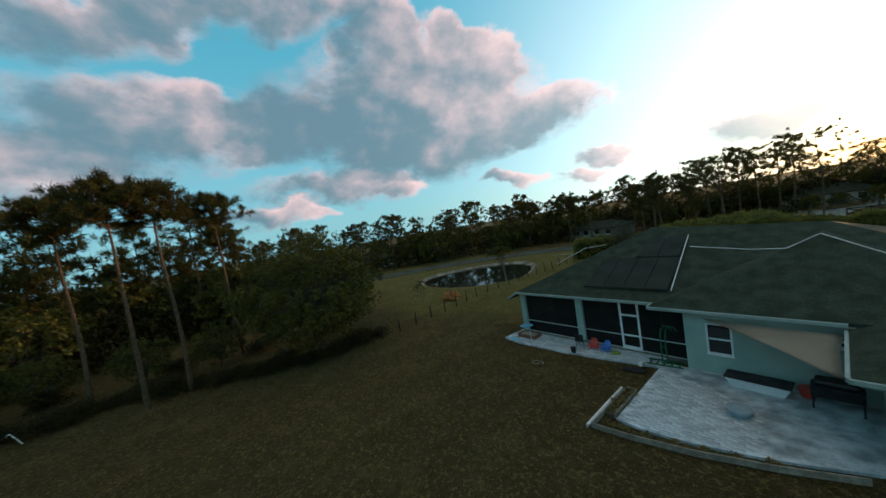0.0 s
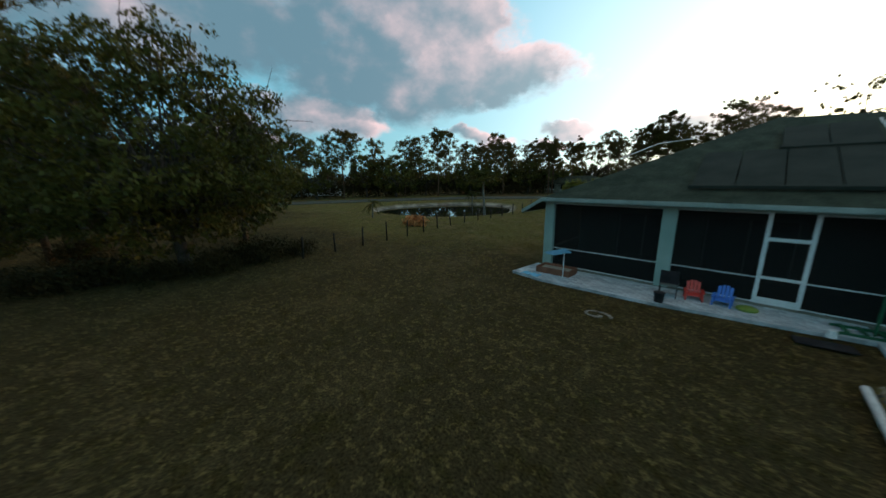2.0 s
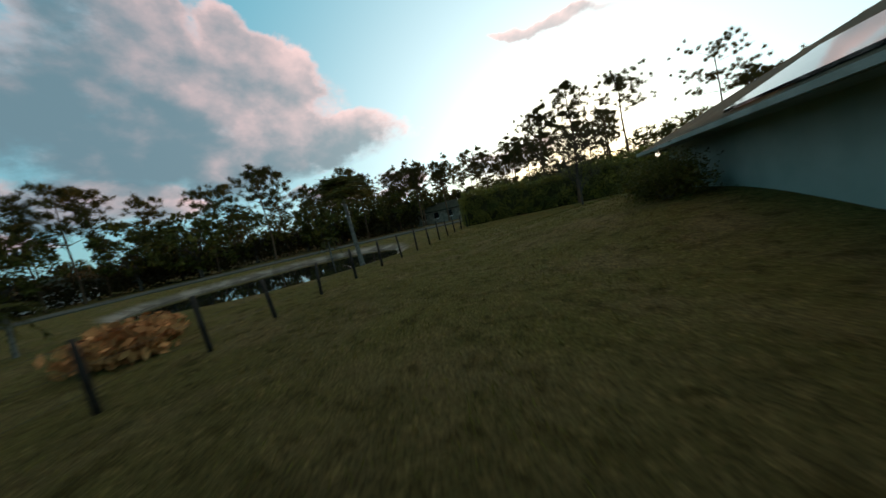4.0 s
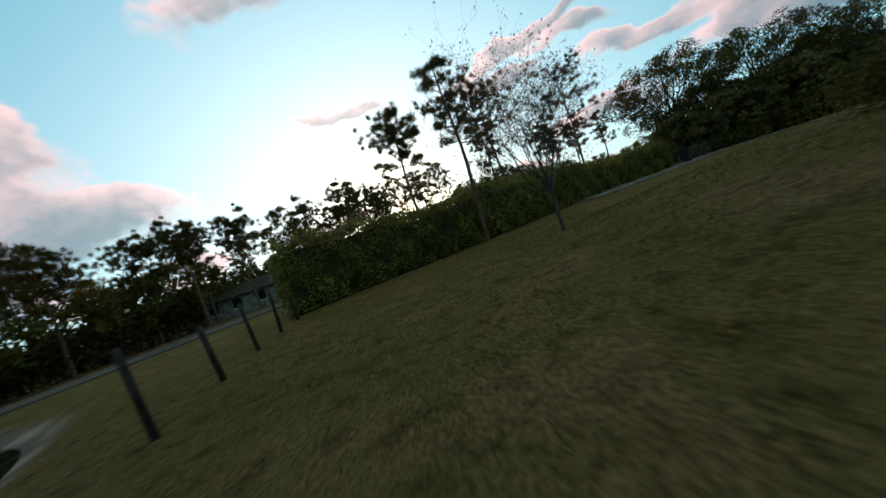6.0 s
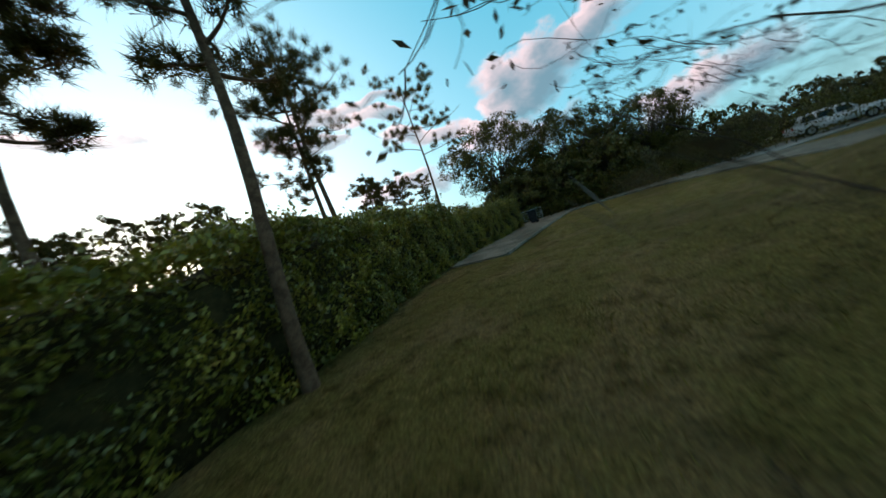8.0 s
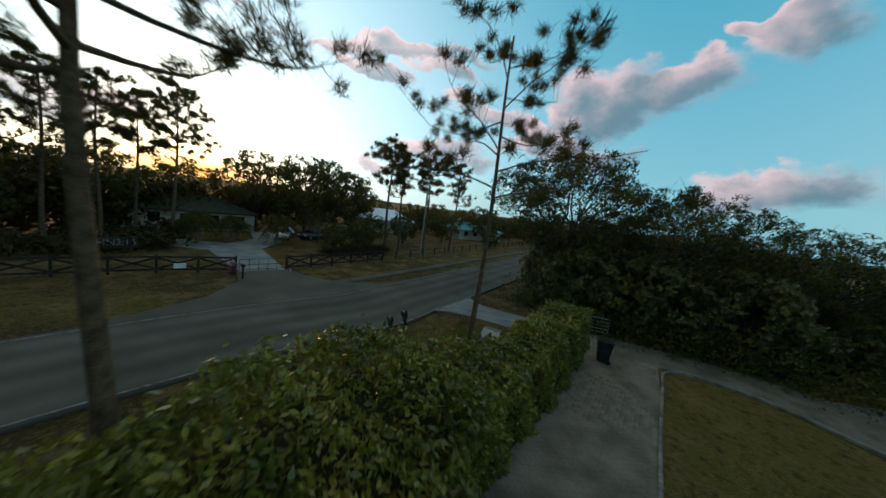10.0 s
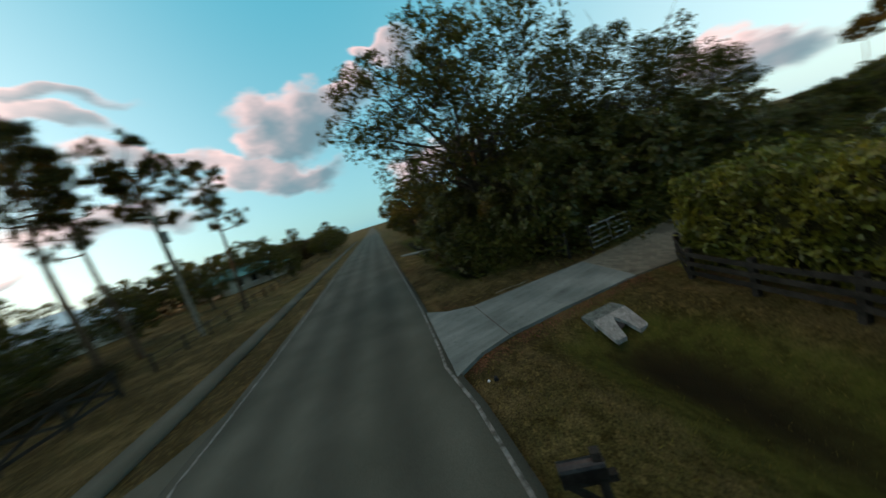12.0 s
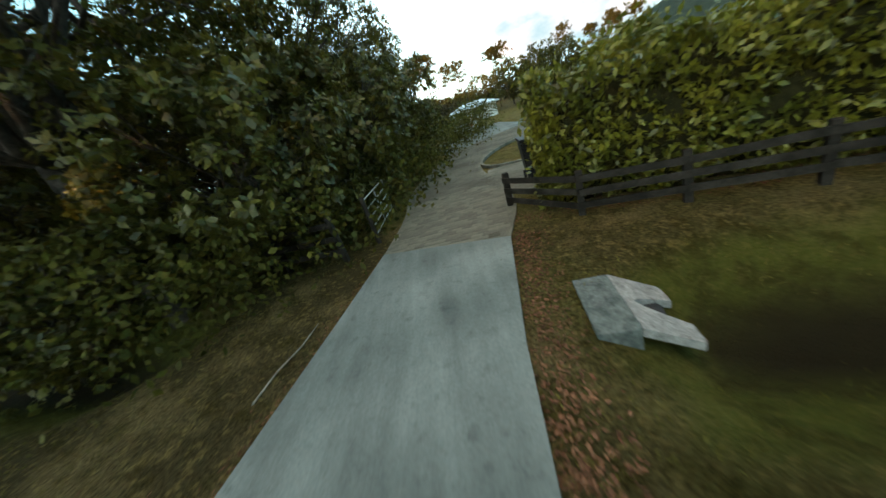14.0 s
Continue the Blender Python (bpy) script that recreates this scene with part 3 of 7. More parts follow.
def build_road():
    """Asphalt strip in nine lanes of faces; how far across a point lies drives the wheel tracks."""
    N_ = side_of(road_near)
    cols = np.linspace(-0.10, ROAD_W + 0.2, 25)
    n, k = len(road_near), len(cols)
    V = np.concatenate([np.c_[road_near + N_ * o, np.full(n, 0.03)] for o in cols] + [np.c_[road_near + N_ * o, np.full(n, -0.1)] for o in (cols[0], cols[-1])])
    F = [(c * n + i, c * n + i + 1, (c + 1) * n + i + 1, (c + 1) * n + i) for c in range(k - 1) for i in range(n - 1)]
    F += [(k * n + i, k * n + i + 1, i + 1, i) for i in range(n - 1)] + [((k - 1) * n + i, (k - 1) * n + i + 1, (k + 1) * n + i + 1, (k + 1) * n + i) for i in range(n - 1)]
    F = [f[::-1] for f in F]
    me = mesh_np("road", V, F)
    at = me.attributes.new("across", "FLOAT", "POINT")
    at.data.foreach_set("value", np.concatenate([np.repeat(cols, n), np.repeat([cols[0], cols[-1]], n)]).astype(np.float32))
    m = mat("tracked_asphalt", (0.056, 0.060, 0.046), (0.086, 0.090, 0.072), 0.35, 0.85, 0.3, 60)
    N, L = m.node_tree.nodes, m.node_tree.links
    b = N["Principled BSDF"]
    col = b.inputs["Base Color"].links[0].from_socket
    a = N.new("ShaderNodeAttribute")
    a.attribute_name = "across"
    wv = N.new("ShaderNodeMath")
    wv.operation = "SINE"
    ml = N.new("ShaderNodeMath")
    ml.operation = "MULTIPLY_ADD"
    ml.inputs[1].default_value, ml.inputs[2].default_value = 2 * math.pi * 4 / ROAD_W, -1.2
    L.new(a.outputs["Fac"], ml.inputs[0])
    L.new(ml.outputs[0], wv.inputs[0])
    rg = N.new("ShaderNodeMapRange")
    rg.inputs[1].default_value, rg.inputs[2].default_value, rg.inputs[3].default_value, rg.inputs[4].default_value = -1, 1, 0.82, 1.16
    L.new(wv.outputs[0], rg.inputs[0])
    mx = N.new("ShaderNodeMixRGB")
    mx.blend_type = "MULTIPLY"
    mx.inputs[0].default_value = 1.0
    L.new(col, mx.inputs[1])
    L.new(rg.outputs[0], mx.inputs[2])
    L.new(mx.outputs[0], b.inputs["Base Color"])
    tagged(put_mesh("road", me, m), "worn grey asphalt two-lane road with wheel tracks", "road", kind="structure")


build_road()
view = road_near[(road_near[:, 0] > -90) & (road_near[:, 0] < 190)]
ribbon("road_line", view, (0.05, 0.13), 0.036, M_LINE, 0.004, "worn white edge line painted on the road", "road marking")
ribbon("road_line", view, (ROAD_W - 0.12, ROAD_W - 0.04), 0.036, M_LINE, 0.004, "worn white edge line painted on the road", "road marking")
ribbon("pavement", view[(view[:, 0] > 4) & (view[:, 0] < 120)], (ROAD_W + 2.1, ROAD_W + 3.1), 0.0, M_ASPH, 0.1, "narrow weathered path along the far verge", "path")



def flat_poly(name, pts, z, material, thick=0.1, parent=None):
    bm = bmesh.new()
    f = bm.faces.new([bm.verts.new((x, y, z)) for x, y in pts])
    if f.normal.z < 0:
        f.normal_flip()
    got = bmesh.ops.extrude_face_region(bm, geom=[f])
    bmesh.ops.translate(bm, verts=[g for g in got["geom"] if isinstance(g, bmesh.types.BMVert)], vec=(0, 0, -thick))
    bmesh.ops.recalc_face_normals(bm, faces=bm.faces)
    return part(name, bm, material, parent)


tagged(flat_poly("road_bay", [(-7.0, 70.9), (-4.0, 72.6), (-1.0, 74.2), (1.2, 77.0), (1.7, 79.7), (5.5, 79.8), (6.2, 77.0), (7.5, 74.8), (10.0, 73.6), (14.0, 72.6), (13.0, 71.6), (0.0, 70.6)], 0.026, M_ASPH), "asphalt apron in front of the tube gate", "driveway", kind="structure")
tagged(part("water", bmesh.new(), M_WATER), "x", "x", kind="structure")
_w = bpy.data.objects["water"]
_bm = bmesh.new()
bmesh.ops.create_circle(_bm, cap_ends=True, segments=64, radius=1.0)
bmesh.ops.scale(_bm, vec=(POND_A * 1.15, POND_B * 1.15, 1), verts=_bm.verts)
bmesh.ops.translate(_bm, vec=(*POND_C, -0.62), verts=_bm.verts)
_bm.to_mesh(_w.data)
_bm.free()
tagged(_w, "still dark pond water that mirrors the sky", "pond", kind="structure")

# concrete apron of the drive and the paved drive behind the gate
apron = tagged(flat_poly("driveway", [(10.2, 66.25), (10.95, 65.55), (11.49, 64.67), (12.1, 62.9), (12.89, 60.16), (15.8, 60.49), (15.2, 62.7), (14.53, 65.3), (14.75, 66.3), (15.35, 67.15)], 0.045, M_CONC),
               "smooth light grey concrete driveway apron with one joint", "driveway", kind="structure")
part("joint", bar(bmesh.new(), (11.49, 64.67, 0.047), (14.53, 65.3, 0.047), 0.025, 0.006), M_BROWNDIRT, apron)
DRIVE_L = smooth_line([(12.89, 60.16), (13.2, 58.2), (14.1, 56.0), (15.4, 53.9), (16.2, 51.5), (15.9, 48.8), (14.2, 45.5), (9.5, 41.5), (5.0, 39.5)], 0.6)
DRIVE_R = smooth_line([(15.8, 60.49), (16.6, 58.2), (17.9, 55.5), (18.9, 51.8), (19.3, 47.5), (17.4, 43.0), (12.5, 38.6), (8.0, 36.4), (5.0, 35.4)], 0.6)
pts = [tuple(p) for p in DRIVE_L] + [tuple(p) for p in DRIVE_R[::-1]]
drive = tagged(flat_poly("paved_drive", pts, 0.036, M_PAVERD), "weathered tan block paving of the house drive", "driveway", kind="structure")
branch_pts = [(13.6, 57.3), (8.0, 56.6), (1.8, 55.8), (-1.5, 54.9), (-1.2, 51.4), (1.5, 51.9), (4.7, 52.4), (8.4, 52.95), (12.5, 53.45), (15.2, 54.0), (14.6, 55.6)]
drive2 = tagged(flat_poly("paved_drive", branch_pts, 0.031, M_PAVERD), "weathered tan block paving beside the hedge", "driveway", kind="structure")
patio_pts = [(-0.6, 16.45), (-0.55, 10.85), (0.6, 10.8), (1.8, 11.02), (3.4, 11.5), (4.5, 11.98), (6.6, 13.0), (6.6, 16.45)]
patio = tagged(flat_poly("patio", patio_pts, 0.056, M_PAVER), "pale grey paved patio behind the house", "patio", kind="structure")
walk_pts = [(-9.9, 17.15), (-10.1, 15.3), (-8.6, 15.05), (-5.0, 15.2), (-0.6, 15.9), (-0.6, 17.15)]
walkway = tagged(flat_poly("walkway", walk_pts, 0.056, M_PAVER), "pale paved strip along the screened porch", "path", kind="structure")


# ---- trees ----
def limb_points(rng, a, b, bend, n=6):
    a, b = np.array(a, float), np.array(b, float)
    t = np.linspace(0, 1, n)[:, None]
    w = rng.normal(size=3) * bend
    return a + (b - a) * t + np.sin(t * np.pi) * w + rng.normal(size=(n, 3)) * bend * 0.15 * t


def make_pine(name, seed, height, first, spread, clumps, needles, label, lean=0.03, limbs=14, thick=0.16, nl=0.30, nw=0.022, group=""):
    """A tall slash pine: bare trunk, a few crooked limbs high up, tufts of long needles."""
    rng = np.random.default_rng(seed)
    ob = root(name, label, "tree", group=group)
    t = np.linspace(0, 1, 12)
    trunk = np.c_[lean * height * t + 0.12 * np.sin(t * 7 + seed), lean * 0.5 * height * np.sin(t * 2.2 + seed), height * t - 0.15]
    rad = thick * (1 - 0.78 * t) + 0.12 * thick * (t < 0.05)
    put_mesh("trunk", mesh_np("trunk", *tube_np(trunk, rad, 9)), M_BARK, ob, smooth=True)
    tubes, tufts, dirs = [], [], []
    for i in range(limbs):
        f = first + (0.985 - first) * ((i + rng.uniform(0, 0.8)) / limbs)
        at = np.array([np.interp(f, t, trunk[:, k]) for k in range(3)])
        az = i * 2.4 + rng.uniform(-0.5, 0.5)
        rel = (f - first) / (1 - first)
        reach = spread * (0.45 + 0.75 * math.sin(math.pi * min(1, 0.25 + 0.75 * rel))) * rng.uniform(0.6, 1.15)
        rise = rng.uniform(0.05, 0.55) * reach
        end = at + [math.cos(az) * reach, math.sin(az) * reach, rise]
        P = limb_points(rng, at, end, reach * 0.10, 7)
        r0 = 0.32 * thick * (1 - 0.55 * rel)
        tubes.append(tube_np(P, np.linspace(r0, r0 * 0.22, 7), 5))
        for j in range(clumps):
            k = rng.uniform(0.40, 1.0)
            base = np.array([np.interp(k, np.linspace(0, 1, 7), P[:, q]) for q in range(3)])
            tw = rng.normal(size=3) * reach * 0.17
            tw[2] = abs(tw[2]) * 0.9
            tip = base + tw
            tubes.append(tube_np([base, (base + tip) / 2 + rng.normal(size=3) * 0.03, tip], [r0 * 0.22, r0 * 0.16, r0 * 0.10], 3))
            d = rng.normal(size=(needles, 3)) + (tip - base) / (np.linalg.norm(tip - base) + 1e-6) * 0.7 + [0, 0, 0.25]
            d /= np.linalg.norm(d, axis=1)[:, None]
            tufts.append(tip + rng.normal(size=(needles, 3)) * 0.07 * (nl / 0.3))
            dirs.append(d)
    put_mesh("branchwork", mesh_np("branchwork", *join_np(tubes)), M_BARK, ob, smooth=True)
    put_mesh("crown", mesh_np("crown", *needle_np(rng, np.concatenate(tufts), np.concatenate(dirs), nl, nw)), M_NEEDLE, ob, "dark green needle tufts")
    return ob


def spray_np(rng, centres, outward, count, length, width):
    """At each centre a whorl of leaves that stand round a twig's tip, opened towards the outside."""
    n = len(centres)
    C, O = np.repeat(centres, count, axis=0), np.repeat(outward, count, axis=0)
    d = rng.normal(size=(n * count, 3))
    d -= (d * O).sum(1)[:, None] * O
    d /= np.linalg.norm(d, axis=1)[:, None] + 1e-9
    d = d + O * rng.uniform(0.15, 0.8, (n * count, 1)) + [0, 0, -0.18]
    d /= np.linalg.norm(d, axis=1)[:, None]
    w = np.cross(d, O)
    w = w / (np.linalg.norm(w, axis=1)[:, None] + 1e-9) + rng.normal(size=(n * count, 3)) * 0.25
    size = rng.uniform(0.6, 1.2, (n * count, 1))
    a, W_ = C + O * rng.normal(size=(n * count, 1)) * length * 0.25, w * width * size / 2
    L_ = d * length * size
    V = np.stack([a, a + L_ * 0.55 + W_, a + L_, a + L_ * 0.55 - W_], 1).reshape(-1, 3)
    return V, np.arange(4 * n * count).reshape(n * count, 4)


def make_oak(name, seed, height, radius, leaves, leaf, label, trunk_h=0.22, thick=0.28, material=None, lumps=26, flat=0.85, skirt=0.0, group="", category="tree", whorl=4):
    """A broad tree: forked trunk, limbs to many lumps, each lump built of twig tips with whorls of leaves, with gaps between."""
    rng = np.random.default_rng(seed)
    ob = root(name, label, category, group=group)
    fork = np.array([rng.normal() * 0.2, rng.normal() * 0.2, height * trunk_h])
    put_mesh("trunk", mesh_np("trunk", *tube_np(limb_points(rng, (0, 0, -0.15), fork, 0.08), np.linspace(thick, thick * 0.72, 6), 9)), M_OAKBARK, ob, smooth=True)
    tubes, cents, outs = [], [], []
    zc = height * (0.5 + trunk_h * 0.45) * (1 - skirt * 0.25)
    hz = (height - zc)
    low = (zc - height * (trunk_h * (1 - skirt) * 0.9 + 0.03 * (1 - skirt)))
    heart = np.array([0, 0, zc - 0.15 * hz])
    for i in range(lumps):
        g = (i + 0.5) / lumps
        zz = 1 - 2 * g
        ph = i * 2.39996 + rng.uniform(-0.35, 0.35)
        d = np.array([math.cos(ph) * math.sqrt(1 - zz * zz), math.sin(ph) * math.sqrt(1 - zz * zz), zz])
        q = rng.uniform(0.50, 1.0) ** 0.55
        c = np.array([d[0] * radius * q * 0.80, d[1] * radius * q * 0.80, zc + d[2] * q * (hz * flat if d[2] > 0 else low) * 0.84])
        size = radius * rng.uniform(0.20, 0.34)
        mid = fork + (c - fork) * 0.45 + [0, 0, 0.06 * height]
        P = np.array([fork, fork * 0.5 + mid * 0.5 + rng.normal(size=3) * 0.1 * radius, mid, mid * 0.45 + c * 0.55 + rng.normal(size=3) * 0.05 * radius, c])
        tubes.append(tube_np(P, thick * np.array([0.42, 0.3, 0.2, 0.11, 0.04]), 6))
        for _ in range(5):
            e = c + rng.normal(size=3) * size * 0.6
            tubes.append(tube_np([mid * 0.3 + c * 0.7, (c + e) / 2, e], thick * np.array([0.1, 0.06, 0.02]), 4))
        n = max(4, int(leaves / lumps / whorl))
        knots = 11
        kd = rng.normal(size=(knots, 3)) + (c - heart) / radius * 0.8
        kd /= np.linalg.norm(kd, axis=1)[:, None]
        kc = kd * size * rng.uniform(0.45, 0.95, (knots, 1)) * [1, 1, 0.8]
        pick = rng.integers(0, knots, n)
        u = rng.normal(size=(n, 3)) + kd[pick] * 0.9 + [0, 0, 0.35]
        u /= np.linalg.norm(u, axis=1)[:, None]
        cents.append(c + kc[pick] + u * size * 0.40 * rng.uniform(0.35, 1.0, (n, 1)) ** 0.5 * [1, 1, 0.8])
        outs.append(u)
    put_mesh("branchwork", mesh_np("branchwork", *join_np(tubes)), M_OAKBARK, ob, smooth=True)
    put_mesh("crown", mesh_np("crown", *spray_np(rng, np.concatenate(cents), np.concatenate(outs), whorl, leaf, leaf * 0.5)), material or M_LEAF, ob)
    return ob


def make_palm(name, seed, height, frond, label, thick=0.14, n=26, group="", low=-0.5, high=1.25, droop=0.65):
    rng = np.random.default_rng(seed)
    ob = root(name, label, "palm", group=group)
    t = np.linspace(0, 1, 9)
    put_mesh("trunk", mesh_np("trunk", *tube_np(np.c_[0.05 * height * np.sin(t * 1.5), 0 * t, height * t - 0.1], thick * (1.15 - 0.3 * t) + 0.35 * thick * np.exp(-12 * t), 9)), M_PALMBARK, ob, smooth=True)
    top = np.array([0.05 * height * math.sin(1.5), 0, height - 0.1])
    ribs, bl = [], []
    for i in range(n):
        az, el = i * 2.4, rng.uniform(low, high)
        s = np.linspace(0, 1, 9)
        P = top + np.c_[np.cos(az) * s * frond * math.cos(el), np.sin(az) * s * frond * math.cos(el), s * frond * math.sin(el) - droop * frond * s ** 2.2]
        ribs.append(tube_np(P, np.linspace(0.022, 0.006, 9), 4))
        m = 44
        k = rng.uniform(0.2, 1, m)
        base = np.stack([np.interp(k, s, P[:, q]) for q in range(3)], 1)
        d = np.array([-math.sin(az), math.cos(az), 0]) * np.where(rng.random((m, 1)) < 0.5, 1, -1) + rng.normal(size=(m, 3)) * 0.15 + (P[-1] - P[0]) / frond * 0.7 + [0, 0, -0.35]
        d /= np.linalg.norm(d, axis=1)[:, None]
        bl.append(needle_np(rng, base, d, frond * 0.30, 0.05))
    put_mesh("ribs", mesh_np("ribs", *join_np(ribs)), M_LEAF2, ob)
    put_mesh("fronds", mesh_np("fronds", *join_np(bl)), M_LEAF, ob)
    return ob


def make_bare(name, seed, height, label):
    """A leafless tree that forks again and again into fine twigs, with a few small leaves left."""
    rng = np.random.default_rng(seed)
    ob = root(name, label, "tree")
    tubes, tips = [], []

    def grow(a, d, length, r, level):
        n = 5
        bend = rng.normal(size=3) * 0.10 * length
        t = np.linspace(0, 1, n)[:, None]
        P = a + d * length * t + np.sin(t * np.pi) * bend + np.array([0, 0, 0.10 * length]) * t * t
        tubes.append(tube_np(P, np.linspace(r, r * 0.55, n), 7 if level < 2 else 4 if level < 4 else 3))
        if level == 5:
            tips.append(P[-1])
            return
        kids = (11, 5, 4, 4, 3)[level]
        for i in range(kids):
            k = 1.0 if i == 0 else rng.uniform(0.60 if level == 0 else 0.35, 0.98)
            at = np.array([np.interp(k, t[:, 0], P[:, q]) for q in range(3)])
            e = d + rng.normal(size=3) * (0.62, 0.42, 0.45, 0.5, 0.55)[level]
            e[2] = e[2] * 0.8 + 0.16
            e /= np.linalg.norm(e)
            grow(at, e, length * rng.uniform(0.5, 0.8) if level else height * rng.uniform(0.26, 0.36), max(0.003, r * rng.uniform(0.30, 0.42) if level == 0 else r * rng.uniform(0.36, 0.52)), level + 1)

    grow(np.array([0, 0, -0.1]), np.array([0.03, 0.0, 1.0]), height * 0.27, 0.07, 0)
    put_mesh("trunk", mesh_np("trunk", *tubes[0]), M_OAKBARK, ob, smooth=True)
    put_mesh("branchwork", mesh_np("branchwork", *join_np([(v, f) for v, f in tubes[1:] if f.shape[1] == 4])), M_OAKBARK, ob, smooth=True)
    T = np.array(tips)
    T = T[rng.random(len(T)) < 0.75]
    put_mesh("leaves", mesh_np("leaves", *leaf_np(rng, np.repeat(T, 3, axis=0) + rng.normal(size=(3 * len(T), 3)) * 0.06, 0.075, 0.035)), M_LEAF2, ob)
    return ob


def make_bush(name, seed, radius, height, leaves, leaf, label, material=None, category="bush", group=""):
    rng = np.random.default_rng(seed)
    ob = root(name, label, category, group=group)
    tubes, cents = [], []
    for i in range(16):
        az, q = rng.uniform(0, 2 * math.pi), rng.uniform(0.1, 0.8)
        e = np.array([math.cos(az) * radius * q, math.sin(az) * radius * q, height * rng.uniform(0.25, 0.85) * (1.05 - 0.5 * q)])
        tubes.append(tube_np(limb_points(rng, (e[0] * 0.2, e[1] * 0.2, -0.05), e, 0.08 * radius, 5), np.linspace(0.035, 0.008, 5), 4))
        n = leaves // 16
        cents.append(e + rng.normal(size=(n, 3)) * [radius * 0.26, radius * 0.26, height * 0.15])
    C = np.concatenate(cents)
    C[:, 2] = np.abs(C[:, 2])
    put_mesh("branchwork", mesh_np("branchwork", *join_np(tubes)), M_OAKBARK, ob)
    put_mesh("leaves", mesh_np("leaves", *leaf_np(rng, C, leaf, leaf * 0.5)), material or M_LEAF2, ob)
    return ob


def stand(ob, x, y, turn=0.0, size=1.0, tall=1.0, dz=0.0):
    z = float(ground_height(np.array([x]), np.array([y]))[0]) if -60 < x < 60 and -30 < y < 110 else -0.12
    return pose(x, y, z + dz, 0, 0, turn) @ Matrix.Diagonal((size, size, size * tall, 1))


def plant(proto, places, used):
    """The first place takes the tree itself, the others take copies."""
    for x, y, turn, size, *more in places:
        m = stand(proto, x, y, turn, size, *more)
        if proto.name in used:
            copy_thing(proto, m)
        else:
            proto.matrix_basis = m
            used.add(proto.name)


USED = set()
FARPINE = "tall far-off pine with a bare trunk and flat dark crown"
FAROAK = "dark broad-leaved tree in the far tree line"
far_pines = [make_pine("pine_tree", 11 + i, 15, (0.55, 0.62, 0.48)[i], 2.7, 7, 26, FARPINE, limbs=18, nl=0.60, nw=0.10, group="far tree line") for i in range(3)]
far_oaks = [make_oak("broadleaf_tree", 21 + i, (11, 9, 12.5)[i], (5.6, 5.2, 5.0)[i], 3600, 0.55, FAROAK, group="far tree line", lumps=18, skirt=(0.3, 0.7, 0.2)[i]) for i in range(3)]
rng_t = random.Random(7)


def belt(line, step, depth, protos, smin, smax):
    for x, y, h in along(line, step, step * 0.3):
        o = rng_t.uniform(0, depth)
        p = rng_t.choice(protos)
        plant(p, [(x - math.sin(h) * o, y + math.cos(h) * o, rng_t.uniform(0, 360), rng_t.uniform(smin, smax))], USED)


belt([(-60, 70), (-45, 76), (-32, 88), (-20, 88)], 5.0, 7, far_pines + far_oaks[:2], 0.86, 1.0)
belt([(-115, 66), (-80, 76), (-50, 82), (-22, 90), (-8, 94)], 5.2, 10, far_pines, 0.78, 0.96)
belt([(-118, 74), (-60, 88), (-25, 98), (0, 108), (30, 122)], 6.0, 6, far_oaks, 0.7, 0.95)
belt([(-24, 93), (-12, 98), (-4, 101)], 4.0, 5, far_oaks, 0.62, 0.8)
belt([(-116, -50), (-100, -10), (-98, 30), (-115, 66)], 5.5, -8, far_pines + far_oaks, 0.85, 1.15)
belt([(38, 112), (60, 100), (100, 104), (140, 112)], 7.0, 10, far_oaks + far_pines[:1], 0.75, 1.1)
belt([(46, 64), (70, 70), (110, 78), (150, 86)], 6.0, -5, far_oaks, 0.5, 0.75)
belt([(60, -40), (20, -46), (-30, -48), (-80, -50)], 6.0, -10, far_pines + far_oaks, 0.9, 1.15)
belt([(34, 50), (38, 30), (44, 0), (52, -34)], 5.0, -8, far_oaks, 0.5, 0.66)
belt([(-78, 14), (-68, 34), (-60, 47)], 2.7, 9, far_pines + far_oaks, 0.9, 1.12)
belt([(-60, 47), (-55, 54), (-49, 61)], 2.4, 8, far_pines + far_oaks, 0.9, 1.1)
belt([(-48, 64), (-42, 70), (-40, 76)], 3.4, 9, far_pines + far_oaks, 0.9, 1.1)
belt([(-70, -30), (-58, -8), (-54, 6), (-58, 16)], 5.0, 10, far_pines + far_oaks, 0.75, 1.05)
belt([(-58, -34), (-46, -22), (-42, -14), (-44, 0), (-48, 12)], 5.0, 8, far_pines, 0.75, 0.95)
belt([(-50, -38), (-40, -26), (-37, -14), (-43, -4), (-50, 8), (-52, 16)], 3.6, 9, far_oaks, 0.8, 1.05)
belt([(-48, -34), (-43, -22), (-41, -12), (-45, -3), (-50, 5)], 3.4, 7, far_oaks[2:] + far_pines, 1.12, 1.32)


# ---- trees near the way ----
pine_a = make_pine("pine_tree", 31, 15.2, 0.79, 2.15, 10, 46, "tall slender slash pine with a high rounded crown", limbs=22, nl=0.42, nw=0.05, thick=0.17, lean=0.012)
plant(pine_a, [(-23.4, -5.2, 10, 1.0), (-24.4, -3.0, 130, 1.0), (-30.0, 0.7, 200, 1.0), (-29.5, -9.0, 70, 1.02), (-27.5, -13.0, 20, 1.0), (-47, 1.5, 250, 0.9)], USED)
big_oak = make_oak("broadleaf_tree", 41, 10.4, 5.8, 52000, 0.19, "large rounded dark broad-leaved tree with a dense crown", lumps=64, skirt=0.6, thick=0.3)
plant(big_oak, [(-21.5, 5.6, 40, 1.0), (28.5, 53.5, 0, 0.82), (32.5, 48.5, 90, 0.66), (36, 57, 200, 0.78)], USED)
